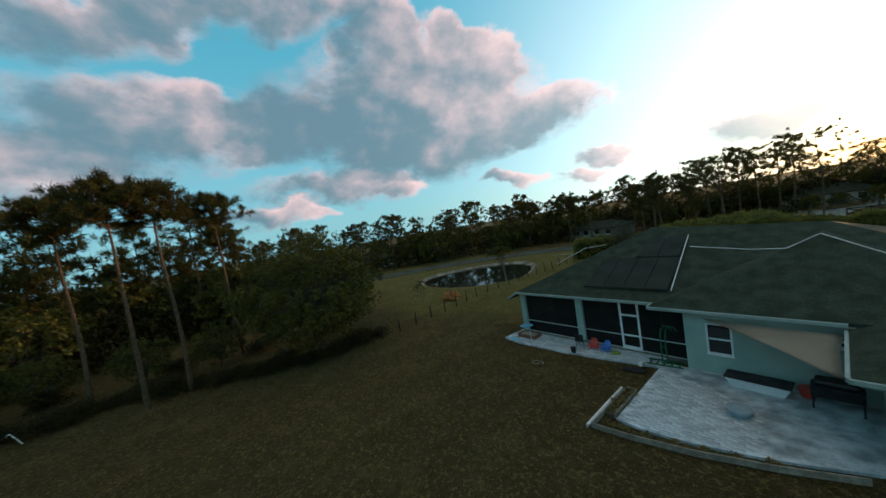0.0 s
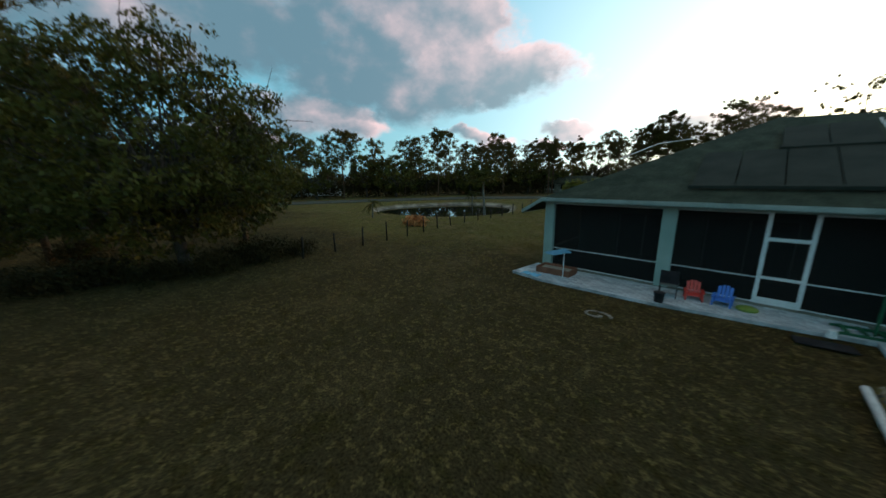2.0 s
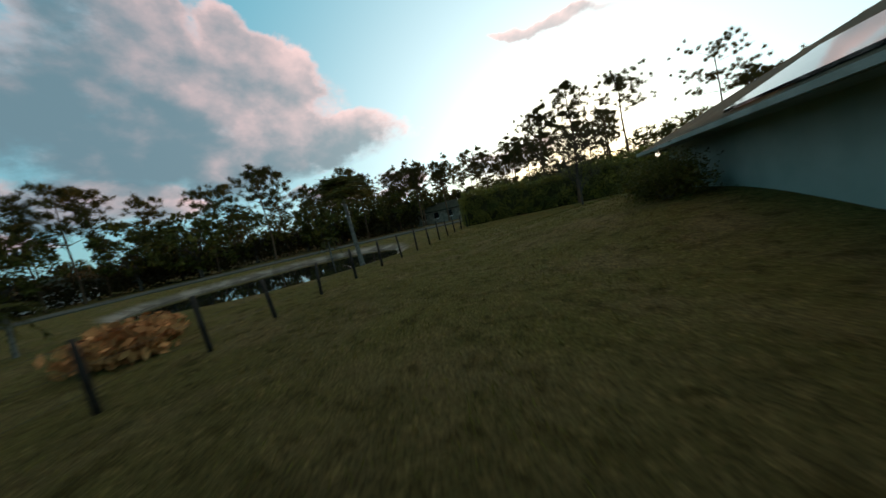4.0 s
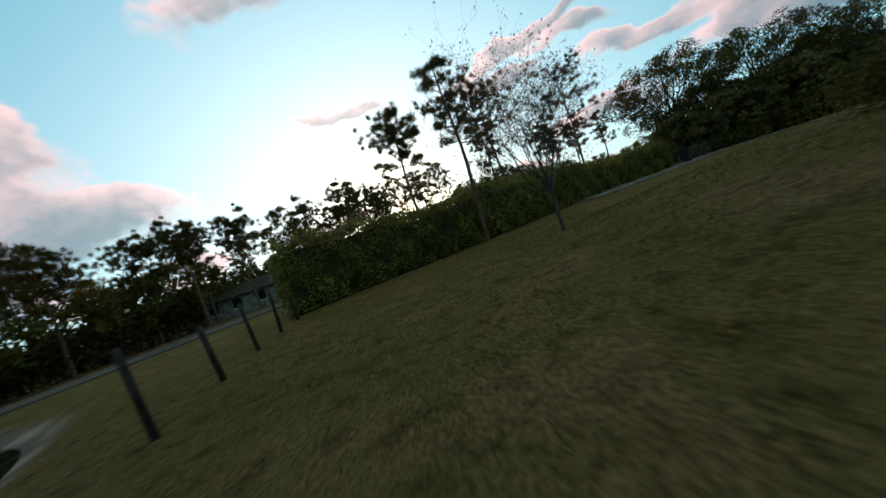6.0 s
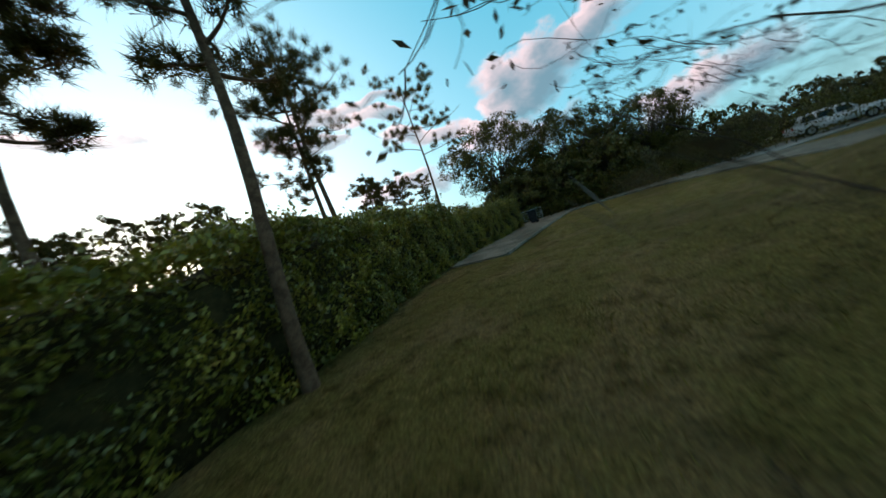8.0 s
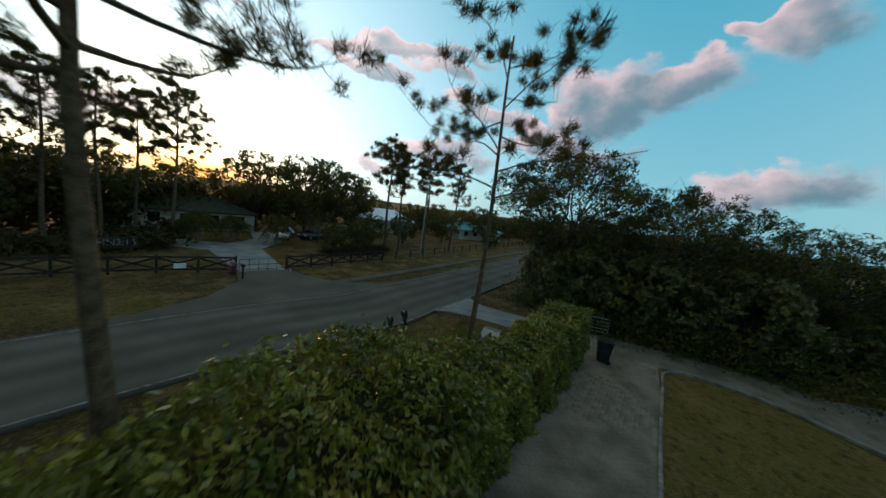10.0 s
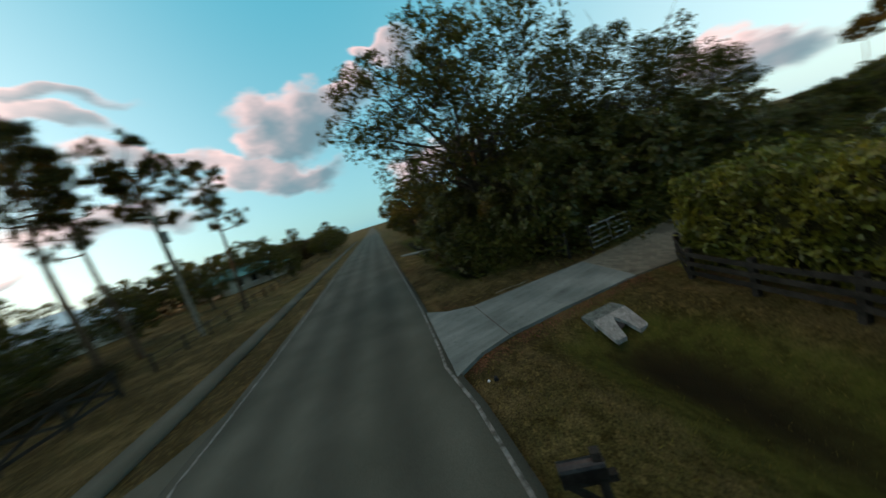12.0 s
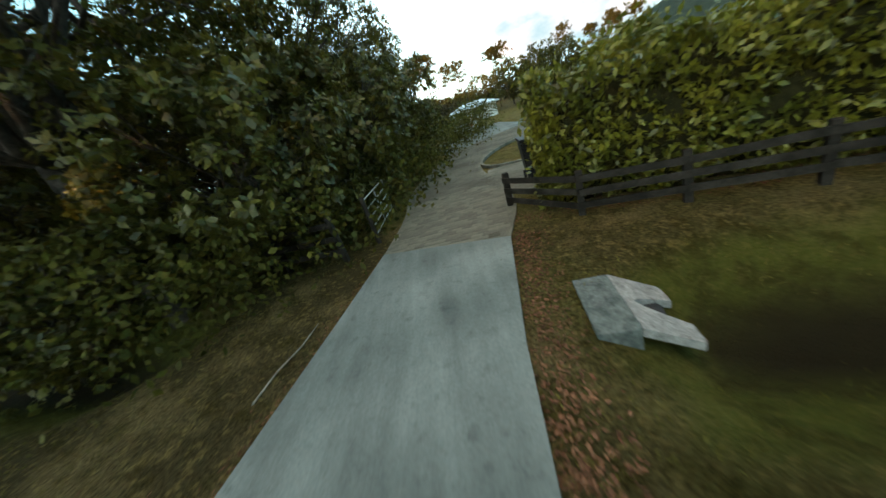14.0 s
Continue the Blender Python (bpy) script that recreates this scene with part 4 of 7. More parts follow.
mid_oak = make_oak("broadleaf_tree", 43, 9.0, 4.6, 11000, 0.28, "dark broad-leaved tree among the woods", lumps=30, skirt=0.5, thick=0.2)
plant(mid_oak, [(-27.5, 9.5, 0, 0.95), (-28, -1.0, 90, 0.5), (-38, 6, 60, 0.6), (-27.5, -15, 140, 0.5), (-30, -6, 250, 0.5), (-33, -12, 310, 0.5), (-29.5, -19, 30, 0.5)], USED)
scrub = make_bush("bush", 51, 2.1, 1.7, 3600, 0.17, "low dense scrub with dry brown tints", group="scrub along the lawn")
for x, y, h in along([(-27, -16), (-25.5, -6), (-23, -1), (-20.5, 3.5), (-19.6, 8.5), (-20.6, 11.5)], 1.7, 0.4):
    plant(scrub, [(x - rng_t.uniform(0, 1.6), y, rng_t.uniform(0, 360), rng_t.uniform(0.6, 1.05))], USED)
for x, y in ((-29, 2), (-31, -4), (-35, -2), (-33, -12)):
    plant(scrub, [(x, y, rng_t.uniform(0, 360), 0.9)], USED)

HP = "tall slash pine with crooked limbs standing by the hedge"
pine_b = make_pine("pine_tree", 61, 12.2, 0.54, 1.75, 10, 60, HP, limbs=20, nl=0.32, nw=0.03, thick=0.17, lean=0.02)
pine_c = make_pine("pine_tree", 64, 11.0, 0.64, 2.3, 14, 70, HP, limbs=17, nl=0.34, nw=0.032, thick=0.17, lean=0.01)
pine_d = make_pine("pine_tree", 67, 13.0, 0.60, 3.4, 10, 110, "slash pine with spreading forked limbs beside the fence", limbs=12, nl=0.30, nw=0.022, thick=0.125, lean=-0.012)
plant(pine_c, [(-14.0, 54.2, 0, 0.93), (20.5, 86.5, 10, 1.42), (27.5, 86.2, 190, 1.36)], USED)
plant(pine_b, [(-11.3, 50.2, 0, 0.92), (-7.6, 54.2, 80, 0.78), (24.0, 88.0, 100, 1.3), (33.5, 86.0, 280, 1.3)], USED)
pine_e = make_pine("pine_tree", 66, 12.5, 0.635, 3.0, 11, 100, HP, limbs=19, nl=0.32, nw=0.018, thick=0.17, lean=0.01)
plant(pine_e, [(-5.1, 57.6, 160, 1.0)], USED)
plant(pine_c, [(-18.6, 76.5, 60, 1.18), (-24.3, 78.5, 200, 1.12), (-21.0, 80.0, 310, 1.0), (-14.2, 78.5, 130, 1.0), (-41.0, 71.5, 20, 1.1), (-45.5, 67.5, 150, 1.14), (-37.0, 75.0, 250, 1.1), (-49.5, 64.0, 80, 1.08), (-31.0, 71.0, 300, 1.04), (-35.5, 70.0, 110, 1.1)], USED)
plant(pine_d, [(3.85, 58.35, 0, 0.98)], USED)
bare = make_bare("bare_tree", 71, 6.1, "young tree with fine twigs and sparse small leaves")
plant(bare, [(-12.05, 41.75, 0, 1.0)], USED)

DR = "dense broad-leaved tree overhanging the drive"
drive_oak = make_oak("broadleaf_tree", 81, 13.5, 6.6, 52000, 0.17, DR, lumps=42, trunk_h=0.3, skirt=0.0, thick=0.32)
low_oak = make_oak("broadleaf_tree", 83, 6.4, 3.6, 30000, 0.20, "low bushy tree with drooping branches beside the drive", lumps=44, skirt=1.0, thick=0.14, trunk_h=0.16, material=M_DRIVELEAF, whorl=8)
plant(drive_oak, [(21.3, 62.6, 0, 1.04), (23.0, 54.6, 150, 0.80), (25.0, 47.5, 60, 0.66)], USED)
plant(low_oak, [(19.6, 60.2, 20, 1.0), (23.6, 63.9, 160, 0.98), (27.2, 63.0, 80, 0.9), (20.7, 56.0, 110, 1.08), (21.8, 51.0, 220, 1.05), (25.0, 45.8, 300, 0.68), (27.0, 41.0, 40, 0.62), (29, 35, 10, 0.62)], USED)
plant(mid_oak, [(41.0, 63.5, 20, 0.95), (43.5, 67.6, 110, 1.12), (49, 68.6, 200, 1.1), (55, 69.5, 300, 0.9), (60, 98, 20, 0.9), (74, 92, 70, 0.8), (84, 95, 170, 0.95), (96, 97, 10, 0.9), (112, 101, 80, 1.0), (31, 30, 0, 0.5), (36, 24, 90, 0.5)], USED)

# across the road
plant(mid_oak, [(19, 7, 20, 0.95), (16, 3, 140, 0.9), (24, 8, 230, 0.85)], USED)
plant(pine_a, [(30.8, 24.0, 0, 0.63), (33.5, 23.0, 60, 0.57), (27, 5, 120, 0.62), (8, -16, 20, 0.62), (4, -20, 80, 0.66), (12, -13, 40, 0.58)], USED)
pine_f = make_pine("pine_tree", 35, 15.6, 0.56, 2.7, 13, 52, "tall old pine with layered umbrella crown across the road", limbs=20, nl=0.42, nw=0.05, thick=0.2, lean=0.01)
plant(pine_f, [(-0.6, 93.5, 40, 1.0), (-5.6, 92.5, 200, 0.92), (-9.0, 95.5, 70, 1.0), (-13.5, 91, 170, 0.86), (-3.0, 99, 300, 0.95), (-17, 95, 20, 0.95)], USED)
plant(mid_oak, [(17, 104, 0, 1.58), (23.5, 106.5, 70, 1.6), (11, 108, 150, 1.5), (29.5, 111, 20, 1.35)], USED)
plant(mid_oak, [(14, 88, 30, 0.45), (18, 89, 90, 0.5), (22, 92, 180, 0.6), (30, 94, 20, 0.7), (-16, 98, 10, 0.9), (-22, 90, 100, 0.8), (2, 112, 30, 1.2), (-6, 104, 60, 1.2), (-12, 108, 200, 1.2), (42, 96, 70, 0.8), (48, 88, 0, 0.5)], USED)
plant(scrub, [(12.5, 85.5, 0, 0.9), (15, 86, 80, 1.0), (17.5, 85.5, 170, 1.1), (20, 86.5, 20, 0.9), (-2.2, 90, 40, 0.8), (0.5, 101, 10, 1.2), (-7, 98, 0, 1.2), (4.5, 104, 90, 1.2), (8, 104, 30, 1.1)], USED)
topiary = make_palm("palm_tree", 91, 2.6, 1.9, "short palm with a rounded dense crown beside a drive", n=70)
plant(topiary, [(9.0, 93.0, 0, 1.15), (4.8, 95.0, 60, 0.8), (1.2, 93.0, 20, 0.9)], USED)

# pond
palm = make_palm("palm_tree", 93, 4.3, 2.7, "feather palm leaning on the pond's bank", n=46, thick=0.125, low=0.35, high=1.5, droop=0.55)
plant(palm, [(-24.5, 32.4, 200, 0.92)], USED)
small_palm = make_palm("palm_tree", 95, 2.0, 1.4, "small yellowish palm by the pond", n=14, thick=0.08)
plant(small_palm, [(-37.5, 46.0, 0, 1.0), (-32, 22.5, 60, 0.8)], USED)
dry = make_bush("ornamental_grass", 97, 0.9, 0.9, 1600, 0.30, "clump of dry orange ornamental grass", M_DRYGRASS, "grass clump")
plant(dry, [(-24.0, 21.8, 0, 1.0), (-25.2, 22.8, 60, 0.8)], USED)
house_bush = make_bush("bush", 99, 1.6, 2.2, 5200, 0.12, "dense dark evergreen shrub against the house wall", M_LEAF, group="foundation shrubs")
plant(house_bush, [(-10.9, 29.2, 0, 0.78), (-10.8, 30.7, 180, 0.86), (-10.1, 32.1, 90, 0.72), (-8.4, 36.0, 30, 0.9), (-4.0, 36.0, 70, 0.8)], USED)


# ---- hedge ----
def build_hedge():
    rng = np.random.default_rng(5)
    L = smooth_line(HEDGE_IN, 0.35)
    N_ = side_of(L)
    n = len(L)
    ob = root("hedge", "tall clipped evergreen hedge with glossy yellow-green leaves", "hedge")
    s = np.linspace(0, 1, n)
    top = 2.98 + 0.14 * np.sin(s * 23) + 0.1 * np.sin(s * 61) - 0.42 * smooth01(L[:, 0], -1, 5) - 0.3 * smooth01(s, 0.975, 1.0)
    bulge = smooth01(L[:, 0], -13, -7) * (1 - smooth01(L[:, 0], -2, 5))
    deep, rise = 2.0 + 1.7 * bulge, 1.0 * bulge
    # solid core behind the leaves; its dark colour stands for the shade inside
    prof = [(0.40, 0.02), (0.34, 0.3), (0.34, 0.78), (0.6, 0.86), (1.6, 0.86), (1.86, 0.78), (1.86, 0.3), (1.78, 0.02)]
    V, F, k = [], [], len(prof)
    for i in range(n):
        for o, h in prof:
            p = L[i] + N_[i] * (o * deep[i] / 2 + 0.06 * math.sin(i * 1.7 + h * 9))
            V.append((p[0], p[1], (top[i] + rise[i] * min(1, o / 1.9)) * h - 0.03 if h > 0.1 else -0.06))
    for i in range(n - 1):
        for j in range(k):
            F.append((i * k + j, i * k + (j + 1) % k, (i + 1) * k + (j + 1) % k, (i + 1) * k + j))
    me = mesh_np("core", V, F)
    put_mesh("core", me, M_CORE, ob, "solid dark core coloured as the hedge's shaded inside", smooth=True)
    # leaves on the shell of the hedge, thicker towards the gate
    C = []
    dens = 330 * (1.15 + 0.3 * smooth01(L[:, 0], -9, -2))
    for i in range(n - 1):
        d = np.linalg.norm(L[i + 1] - L[i])
        w = deep[i]
        m = int(d * dens[i] * 5.0 * (7.8 + w) / 7.6)
        u = rng.random(m) * (5.0 + w + 2.8) - 2.2
        ft = rng.random((m, 1))
        P = L[i] * (1 - ft) + L[i + 1] * ft
        nn = N_[i]
        h, o = np.zeros(m), np.zeros(m)
        a, b = u < 2.8, (u >= 2.8) & (u < 2.8 + w)
        c = u >= 2.8 + w
        h[a], o[a] = (u[a] + 2.2) / 5.0, 0.14
        h[b], o[b] = 1.0, 0.14 + (u[b] - 2.8)
        h[c], o[c] = (u[c] - 2.8 - w) / 2.8, 0.14 + w
        z = h * (top[i] + rise[i] * np.clip((o - 0.14) / w, 0, 1))
        lump = 0.14 * np.sin(P[:, 0] * 3.1 + z * 2.3) + 0.11 * np.sin(P[:, 1] * 5.3 - z * 4.1) + 0.09 * np.sin(P[:, 0] * 8.3 + 2 * np.sin(z * 5.7))
        inward = rng.exponential(0.09, m)
        o = o + np.where(a, -lump + inward, np.where(c, lump - inward, 0))
        z = np.where(b, z + lump * 1.2 - inward + (rng.random(m) < 0.08) * rng.uniform(0, 0.45, m), z)
        z = np.maximum(z + rng.normal(size=m) * 0.03, 0.06)
        C.append(np.c_[P + nn * o[:, None], z])
    for xy, nn in ((L[0], -1), (L[-1], 1)):
        m = 4200
        tdir = (L[-1] - L[-2]) if nn > 0 else (L[0] - L[1])
        tdir = tdir / np.linalg.norm(tdir)
        nv = N_[-1] if nn > 0 else N_[0]
        C.append(np.c_[xy + tdir * (0.1 + rng.normal(size=(m, 1)) * 0.14) + nv * rng.uniform(0.1, 2.15, (m, 1)), rng.uniform(0.05, 2.7, m)])
    C = np.concatenate(C)
    V, F = leaf_np(rng, C, 0.175, 0.08, -0.25)
    # leaves are smaller on the clipped garden side
    d = line_dist(C[:, 0], C[:, 1], L)
    k = np.where((d < 0.45) & (C[:, 2] < 2.6), 0.68, 1.0)
    V = ((V.reshape(-1, 4, 3) - C[:, None]) * k[:, None, None] + C[:, None]).reshape(-1, 3)
    leaves = put_mesh("leaves", mesh_np("leaves", V, F), M_HEDGE, ob, "glossy green leaves")
    leaves["kind"] = "stuff"
    return ob


build_hedge()


# ---- fences ----
def pond_fence():
    ob = root("wire_fence", "wire fence on dark round timber posts beside the pond", "fence", kind="structure")
    spots = along(smooth_line(FENCE_POND, 0.5).tolist(), 1.97, 0.0, 1.2)
    me = mesh_np("post", *tube_np([(0, 0, -0.3), (0.0, 0, 0.6), (0.01, 0.0, 1.2)], [0.055, 0.052, 0.048], 8))
    me2 = bpy.data.meshes.new("post")
    bm = bmesh.new()
    bm.from_mesh(me)
    bmesh.ops.holes_fill(bm, edges=bm.edges)
    bm.to_mesh(me2)
    bm.free()
    me2.materials.append(M_WOOD)
    tops = []
    for x, y, h in spots:
        z = float(ground_height(np.array([x]), np.array([y]))[0])
        put_mesh("post", me2, M_WOOD, ob, at=pose(x, y, z, random.uniform(-4, 4), random.uniform(-4, 4), random.uniform(0, 360)) @ Matrix.Diagonal((1, 1, random.uniform(0.88, 1.08), 1)))
        tops.append((x, y, z))
    for h in (0.35, 0.7, 1.05):
        put_mesh("wire", mesh_np("wire", *tube_np([(x, y, z + h) for x, y, z in tops], [0.002] * len(tops), 4)), M_METAL, ob)


pond_fence()
BOARD_LINE = [(11.65, 59.38), (10.03, 59.28), (8.4, 59.14), (5.6, 59.2), (1.0, 58.7), (-1.5, 58.0), (-6.0, 56.9), (-13.5, 53.6), (-20.4, 50.4)]


def board_fence():
    ob = root("board_fence", "low dark stained three-rail board fence in front of the hedge", "fence", kind="structure")
    spots = [(13.3, 58.38, 0.6)] + along(BOARD_LINE, 1.66)
    post = bpy.data.meshes.new("post")
    bm = bx(-0.065, -0.065, -0.2, 0.065, 0.065, 0.86, 0.01)
    bm.to_mesh(post)
    bm.free()
    post.materials.append(M_WOOD)
    for x, y, h in spots:
        put_mesh("post", post, M_WOOD, ob, at=pose(x, y, -0.02, random.uniform(-2, 2), random.uniform(-2, 2), math.degrees(h)))
    for (x0, y0, _), (x1, y1, _) in zip(spots, spots[1:]):
        nx, ny = (y1 - y0), -(x1 - x0)
        k = 0.08 / math.hypot(nx, ny)
        for z in (0.20, 0.45, 0.70):
            dz = random.uniform(-0.02, 0.02)
            part("rail", bar(bmesh.new(), (x0 + nx * k, y0 + ny * k, z + dz), (x1 + nx * k, y1 + ny * k, z - dz), 0.03, 0.125), M_WOOD, ob)


board_fence()


def cross_fence(line):
    ob = root("crossbuck_fence", "black timber fence with crossed boards along the far verge", "fence", kind="structure")
    spots = along(line, 2.3)
    for x, y, h in spots:
        part("post", bx(-0.07, -0.07, -0.2, 0.07, 0.07, 1.25, 0.01), M_WOOD, ob, at=pose(x, y, 0, 0, 0, math.degrees(h)))
    for (x0, y0, _), (x1, y1, _) in zip(spots, spots[1:]):
        for z0, z1 in ((1.1, 1.1), (0.2, 0.2), (0.25, 1.05), (1.05, 0.25)):
            part("rail", bar(bmesh.new(), (x0, y0, z0), (x1, y1, z1), 0.035 if z0 == z1 else 0.05, 0.13), M_WOOD, ob)


cross_fence([(1.7, 79.9), (-3.0, 80.9), (-14, 81.2), (-25, 80.0)])
cross_fence([(5.5, 79.9), (11.4, 80.8), (17.7, 81.8), (19.0, 82.2)])


# ---- house ----
PITCH = 0.428
EZ = 3.12
house = root("house", "single-storey house with grey-green stucco walls and dark hipped shingle roof", "house")


def wall(x0, y0, x1, y1, z0=0.0, z1=3.0, mat_=None, name="wall"):
    return part(name, bx(x0, y0, z0, x1, y1, z1), mat_ or M_STUCCO, house)


wall(-9.4, 20.6, -9.2, 33.3, 0, 2.5)
wall(-9.2, 33.1, 0.7, 33.3, 0, 2.45)
wall(4.7, 33.1, 11.5, 33.3, 0, 2.05)
wall(11.3, 12.6, 11.5, 33.1, 0, 2.05)
wall(0.4, 16.68, 0.6, 20.6)
wall(6.0, 12.4, 11.5, 12.6)
# window wall with its two openings
for x0, x1, z0, z1 in ((0.4, 1.2, 0, 3.0), (1.2, 2.1, 0, 0.95), (1.2, 2.1, 2.38, 3.0), (2.1, 4.5, 0, 3.0), (4.5, 5.4, 0, 1.95), (4.5, 5.4, 2.45, 3.0), (5.4, 6.0, 0, 3.0)):
    wall(x0, 16.48, x1, 16.68, z0, z1)
# west wall of the side wing with a door opening
for y0, y1, z0, z1 in ((12.6, 12.9, 0, 2.85), (12.9, 13.8, 2.1, 2.85), (13.8, 16.48, 0, 2.85)):
    wall(5.8, y0, 6.0, y1, z0, z1)
part("door", bx(5.84, 12.92, 0.06, 5.9, 13.78, 2.08, 0.01), M_DARK, house, "dark solid side door")
# porch: floor, back wall, doors, columns, beam
part("porch_floor", bx(-9.4, 17.0, -0.05, 0.4, 20.6, 0.09), M_CONCD, house)
part("porch_ceiling", bx(-9.4, 17.37, 3.02, 0.4, 20.6, 3.05), M_TRIM, house)
for x0, x1 in ((-9.2, -7.6), (-5.4, -4.4), (-1.8, 0.4)):
    wall(x0, 20.4, x1, 20.6, 0.09, 3.0)
for x0, x1 in ((-7.6, -5.4), (-4.4, -1.8)):
    wall(x0, 20.4, x1, 20.6, 2.25, 3.0)
    d = part("sliding_door", bx(x0 + 0.03, 20.46, 0.1, x1 - 0.03, 20.5, 2.24), M_PANE, house, "dark glass sliding door")
    for i in range(3):
        xx = x0 + 0.03 + (x1 - x0 - 0.11) * i / 2
        part("frame", bx(xx, 20.43, 0.1, xx + 0.06, 20.455, 2.24), M_TRIM, d)
for x0, x1 in ((-9.6, -9.2), (-5.32, -4.9)):
    part("column", bx(x0, 17.0, 0.05, x1, 17.38, 3.0, 0.01), M_STUCCO, house)
part("beam", bx(-9.6, 17.02, 2.86, 0.4, 17.36, 3.05), M_STUCCO, house)
SCREENS = ((-9.2, -5.32), (-4.9, -2.78), (-1.77, 0.4))
for x0, x1 in SCREENS:
    s = part("screen", bx(x0, 17.18, 0.1, x1, 17.19, 2.86), M_SCREEN, house, "dark insect screen panel")
    for z in (0.11, 0.88, 2.81):
        part("rail", bx(x0, 17.16, z, x1, 17.205, z + 0.032), M_TRIM, s)
side = part("screen", bx(-9.36, 17.4, 0.1, -9.35, 20.4, 2.95), M_SCREEN, house, "dark insect screen panel")
part("rail", bx(-9.38, 17.4, 0.88, -9.33, 20.4, 0.925), M_TRIM, side)
door = part("screen_door", bx(-2.74, 17.18, 0.2, -1.81, 17.19, 2.1), M_SCREEN, house, "white framed screen door")
for x0, z0, x1, z1 in ((-2.78, 0.1, -2.68, 2.86), (-1.87, 0.1, -1.77, 2.86), (-2.68, 0.1, -1.87, 0.3), (-2.68, 2.03, -1.87, 2.13), (-2.68, 0.88, -1.87, 0.96)):
    part("frame", bx(x0, 17.14, z0, x1, 17.215, z1, 0.004), M_TRIM, door)
part("transom", bx(-2.68, 17.18, 2.13, -1.87, 17.19, 2.86), M_SCREEN, door)


def sash(x0, x1, z0, z1, y=16.48):
    w = part("window", bx(x0 + 0.04, y + 0.07, z0 + 0.04, x1 - 0.04, y + 0.09, z1 - 0.04), M_PANE, house, "white framed window with dark glass")
    for a in ((x0, z0, x0 + 0.07, z1), (x1 - 0.07, z0, x1, z1), (x0 + 0.07, z0, x1 - 0.07, z0 + 0.07), (x0 + 0.07, z1 - 0.07, x1 - 0.07, z1), (x0 + 0.07, (z0 + z1) / 2 - 0.03, x1 - 0.07, (z0 + z1) / 2 + 0.03)):
        part("frame", bx(a[0], y - 0.02, a[1], a[2], y + 0.07, a[3], 0.004), M_TRIM, w)
    part("sill", bx(x0 - 0.02, y - 0.045, z0 - 0.04, x1 + 0.02, y - 0.001, z0 - 0.002, 0.006), M_TRIM, w)


sash(1.2, 2.1, 0.95, 2.38)
sash(4.5, 5.4, 1.95, 2.45)


def shingle_material():
    m = mat("shingle_courses", (0.019, 0.029, 0.019), (0.038, 0.052, 0.035), 1.6, 0.93, 0, 14)
    N, L = m.node_tree.nodes, m.node_tree.links
    tc, sp = N.new("ShaderNodeTexCoord"), N.new("ShaderNodeSeparateXYZ")
    L.new(tc.outputs["Object"], sp.inputs[0])
    row = N.new("ShaderNodeMath")
    row.operation = "MULTIPLY"
    row.inputs[1].default_value = 1 / 0.062
    L.new(sp.outputs[2], row.inputs[0])
    saw = N.new("ShaderNodeMath")
    saw.operation = "FRACT"
    L.new(row.outputs[0], saw.inputs[0])
    no = N.new("ShaderNodeTexNoise")
    no.inputs["Scale"].default_value = 9.0
    L.new(tc.outputs["Object"], no.inputs["Vector"])
    ad = N.new("ShaderNodeMath")
    ad.operation = "ADD"
    L.new(saw.outputs[0], ad.inputs[0])
    L.new(no.outputs[0], ad.inputs[1])
    bn = N.new("ShaderNodeBump")
    bn.invert = True
    bn.inputs["Strength"].default_value, bn.inputs["Distance"].default_value = 0.8, 0.02
    L.new(ad.outputs[0], bn.inputs["Height"])
    L.new(bn.outputs[0], N["Principled BSDF"].inputs["Normal"])
    return m


M_SHINGLE = shingle_material()


def roof_mesh(faces, name="roof", thick=0.12, material=None, parent=None):
    bm = bmesh.new()
    for f in faces:
        bm.faces.new([bm.verts.new(p) for p in f])
    bmesh.ops.remove_doubles(bm, verts=bm.verts, dist=0.001)
    bmesh.ops.recalc_face_normals(bm, faces=bm.faces)
    for f in bm.faces:
        if f.normal.z < 0:
            f.normal_flip()
    bmesh.ops.solidify(bm, geom=bm.faces[:], thickness=thick)
    return part(name, bm, material or M_SHINGLE, parent or house)


def hip(x0, x1, y0, y1, ze, open_back=None):
    h = min(x1 - x0, y1 - y0) / 2
    zr = ze + h * PITCH
    a, b, c, d = (x0, y0, ze), (x1, y0, ze), (x1, y1, ze), (x0, y1, ze)
    if open_back is not None:
        p, q = ((x0 + x1) / 2, y0 + h, zr), ((x0 + x1) / 2, open_back, zr)
        return [(a, b, p), (b, (x1, open_back, ze), q, p), ((x0, open_back, ze), a, p, q)]
    p, q = (x0 + h, (y0 + y1) / 2, zr), (x1 - h, (y0 + y1) / 2, zr)
    return [(a, b, q, p), (b, c, q), (c, d, p, q), (d, a, p)]


RL, RR = (-2.9, 23.85, 6.2), (4.85, 23.85, 5.75)
SW, NW = (-10.46, 16.6, 2.56), (-10.4, 33.6, 2.45)      # the side slope runs further down than the rear one
roof_mesh([((-9.53, 16.6, EZ), (12.1, 16.6, EZ), RR, RL), ((12.1, 16.6, EZ), (13.2, 33.9, 2.15), RR), ((13.2, 33.9, 2.15), NW, RL, RR), (NW, SW, RL), (SW, (-9.53, 16.6, EZ), RL)])
roof_mesh(hip(-0.8, 10.0, 15.9, 33.9, EZ + 0.004, 23.0))
roof_mesh(hip(5.2, 12.1, 12.0, 33.9, 2.9, 19.0))
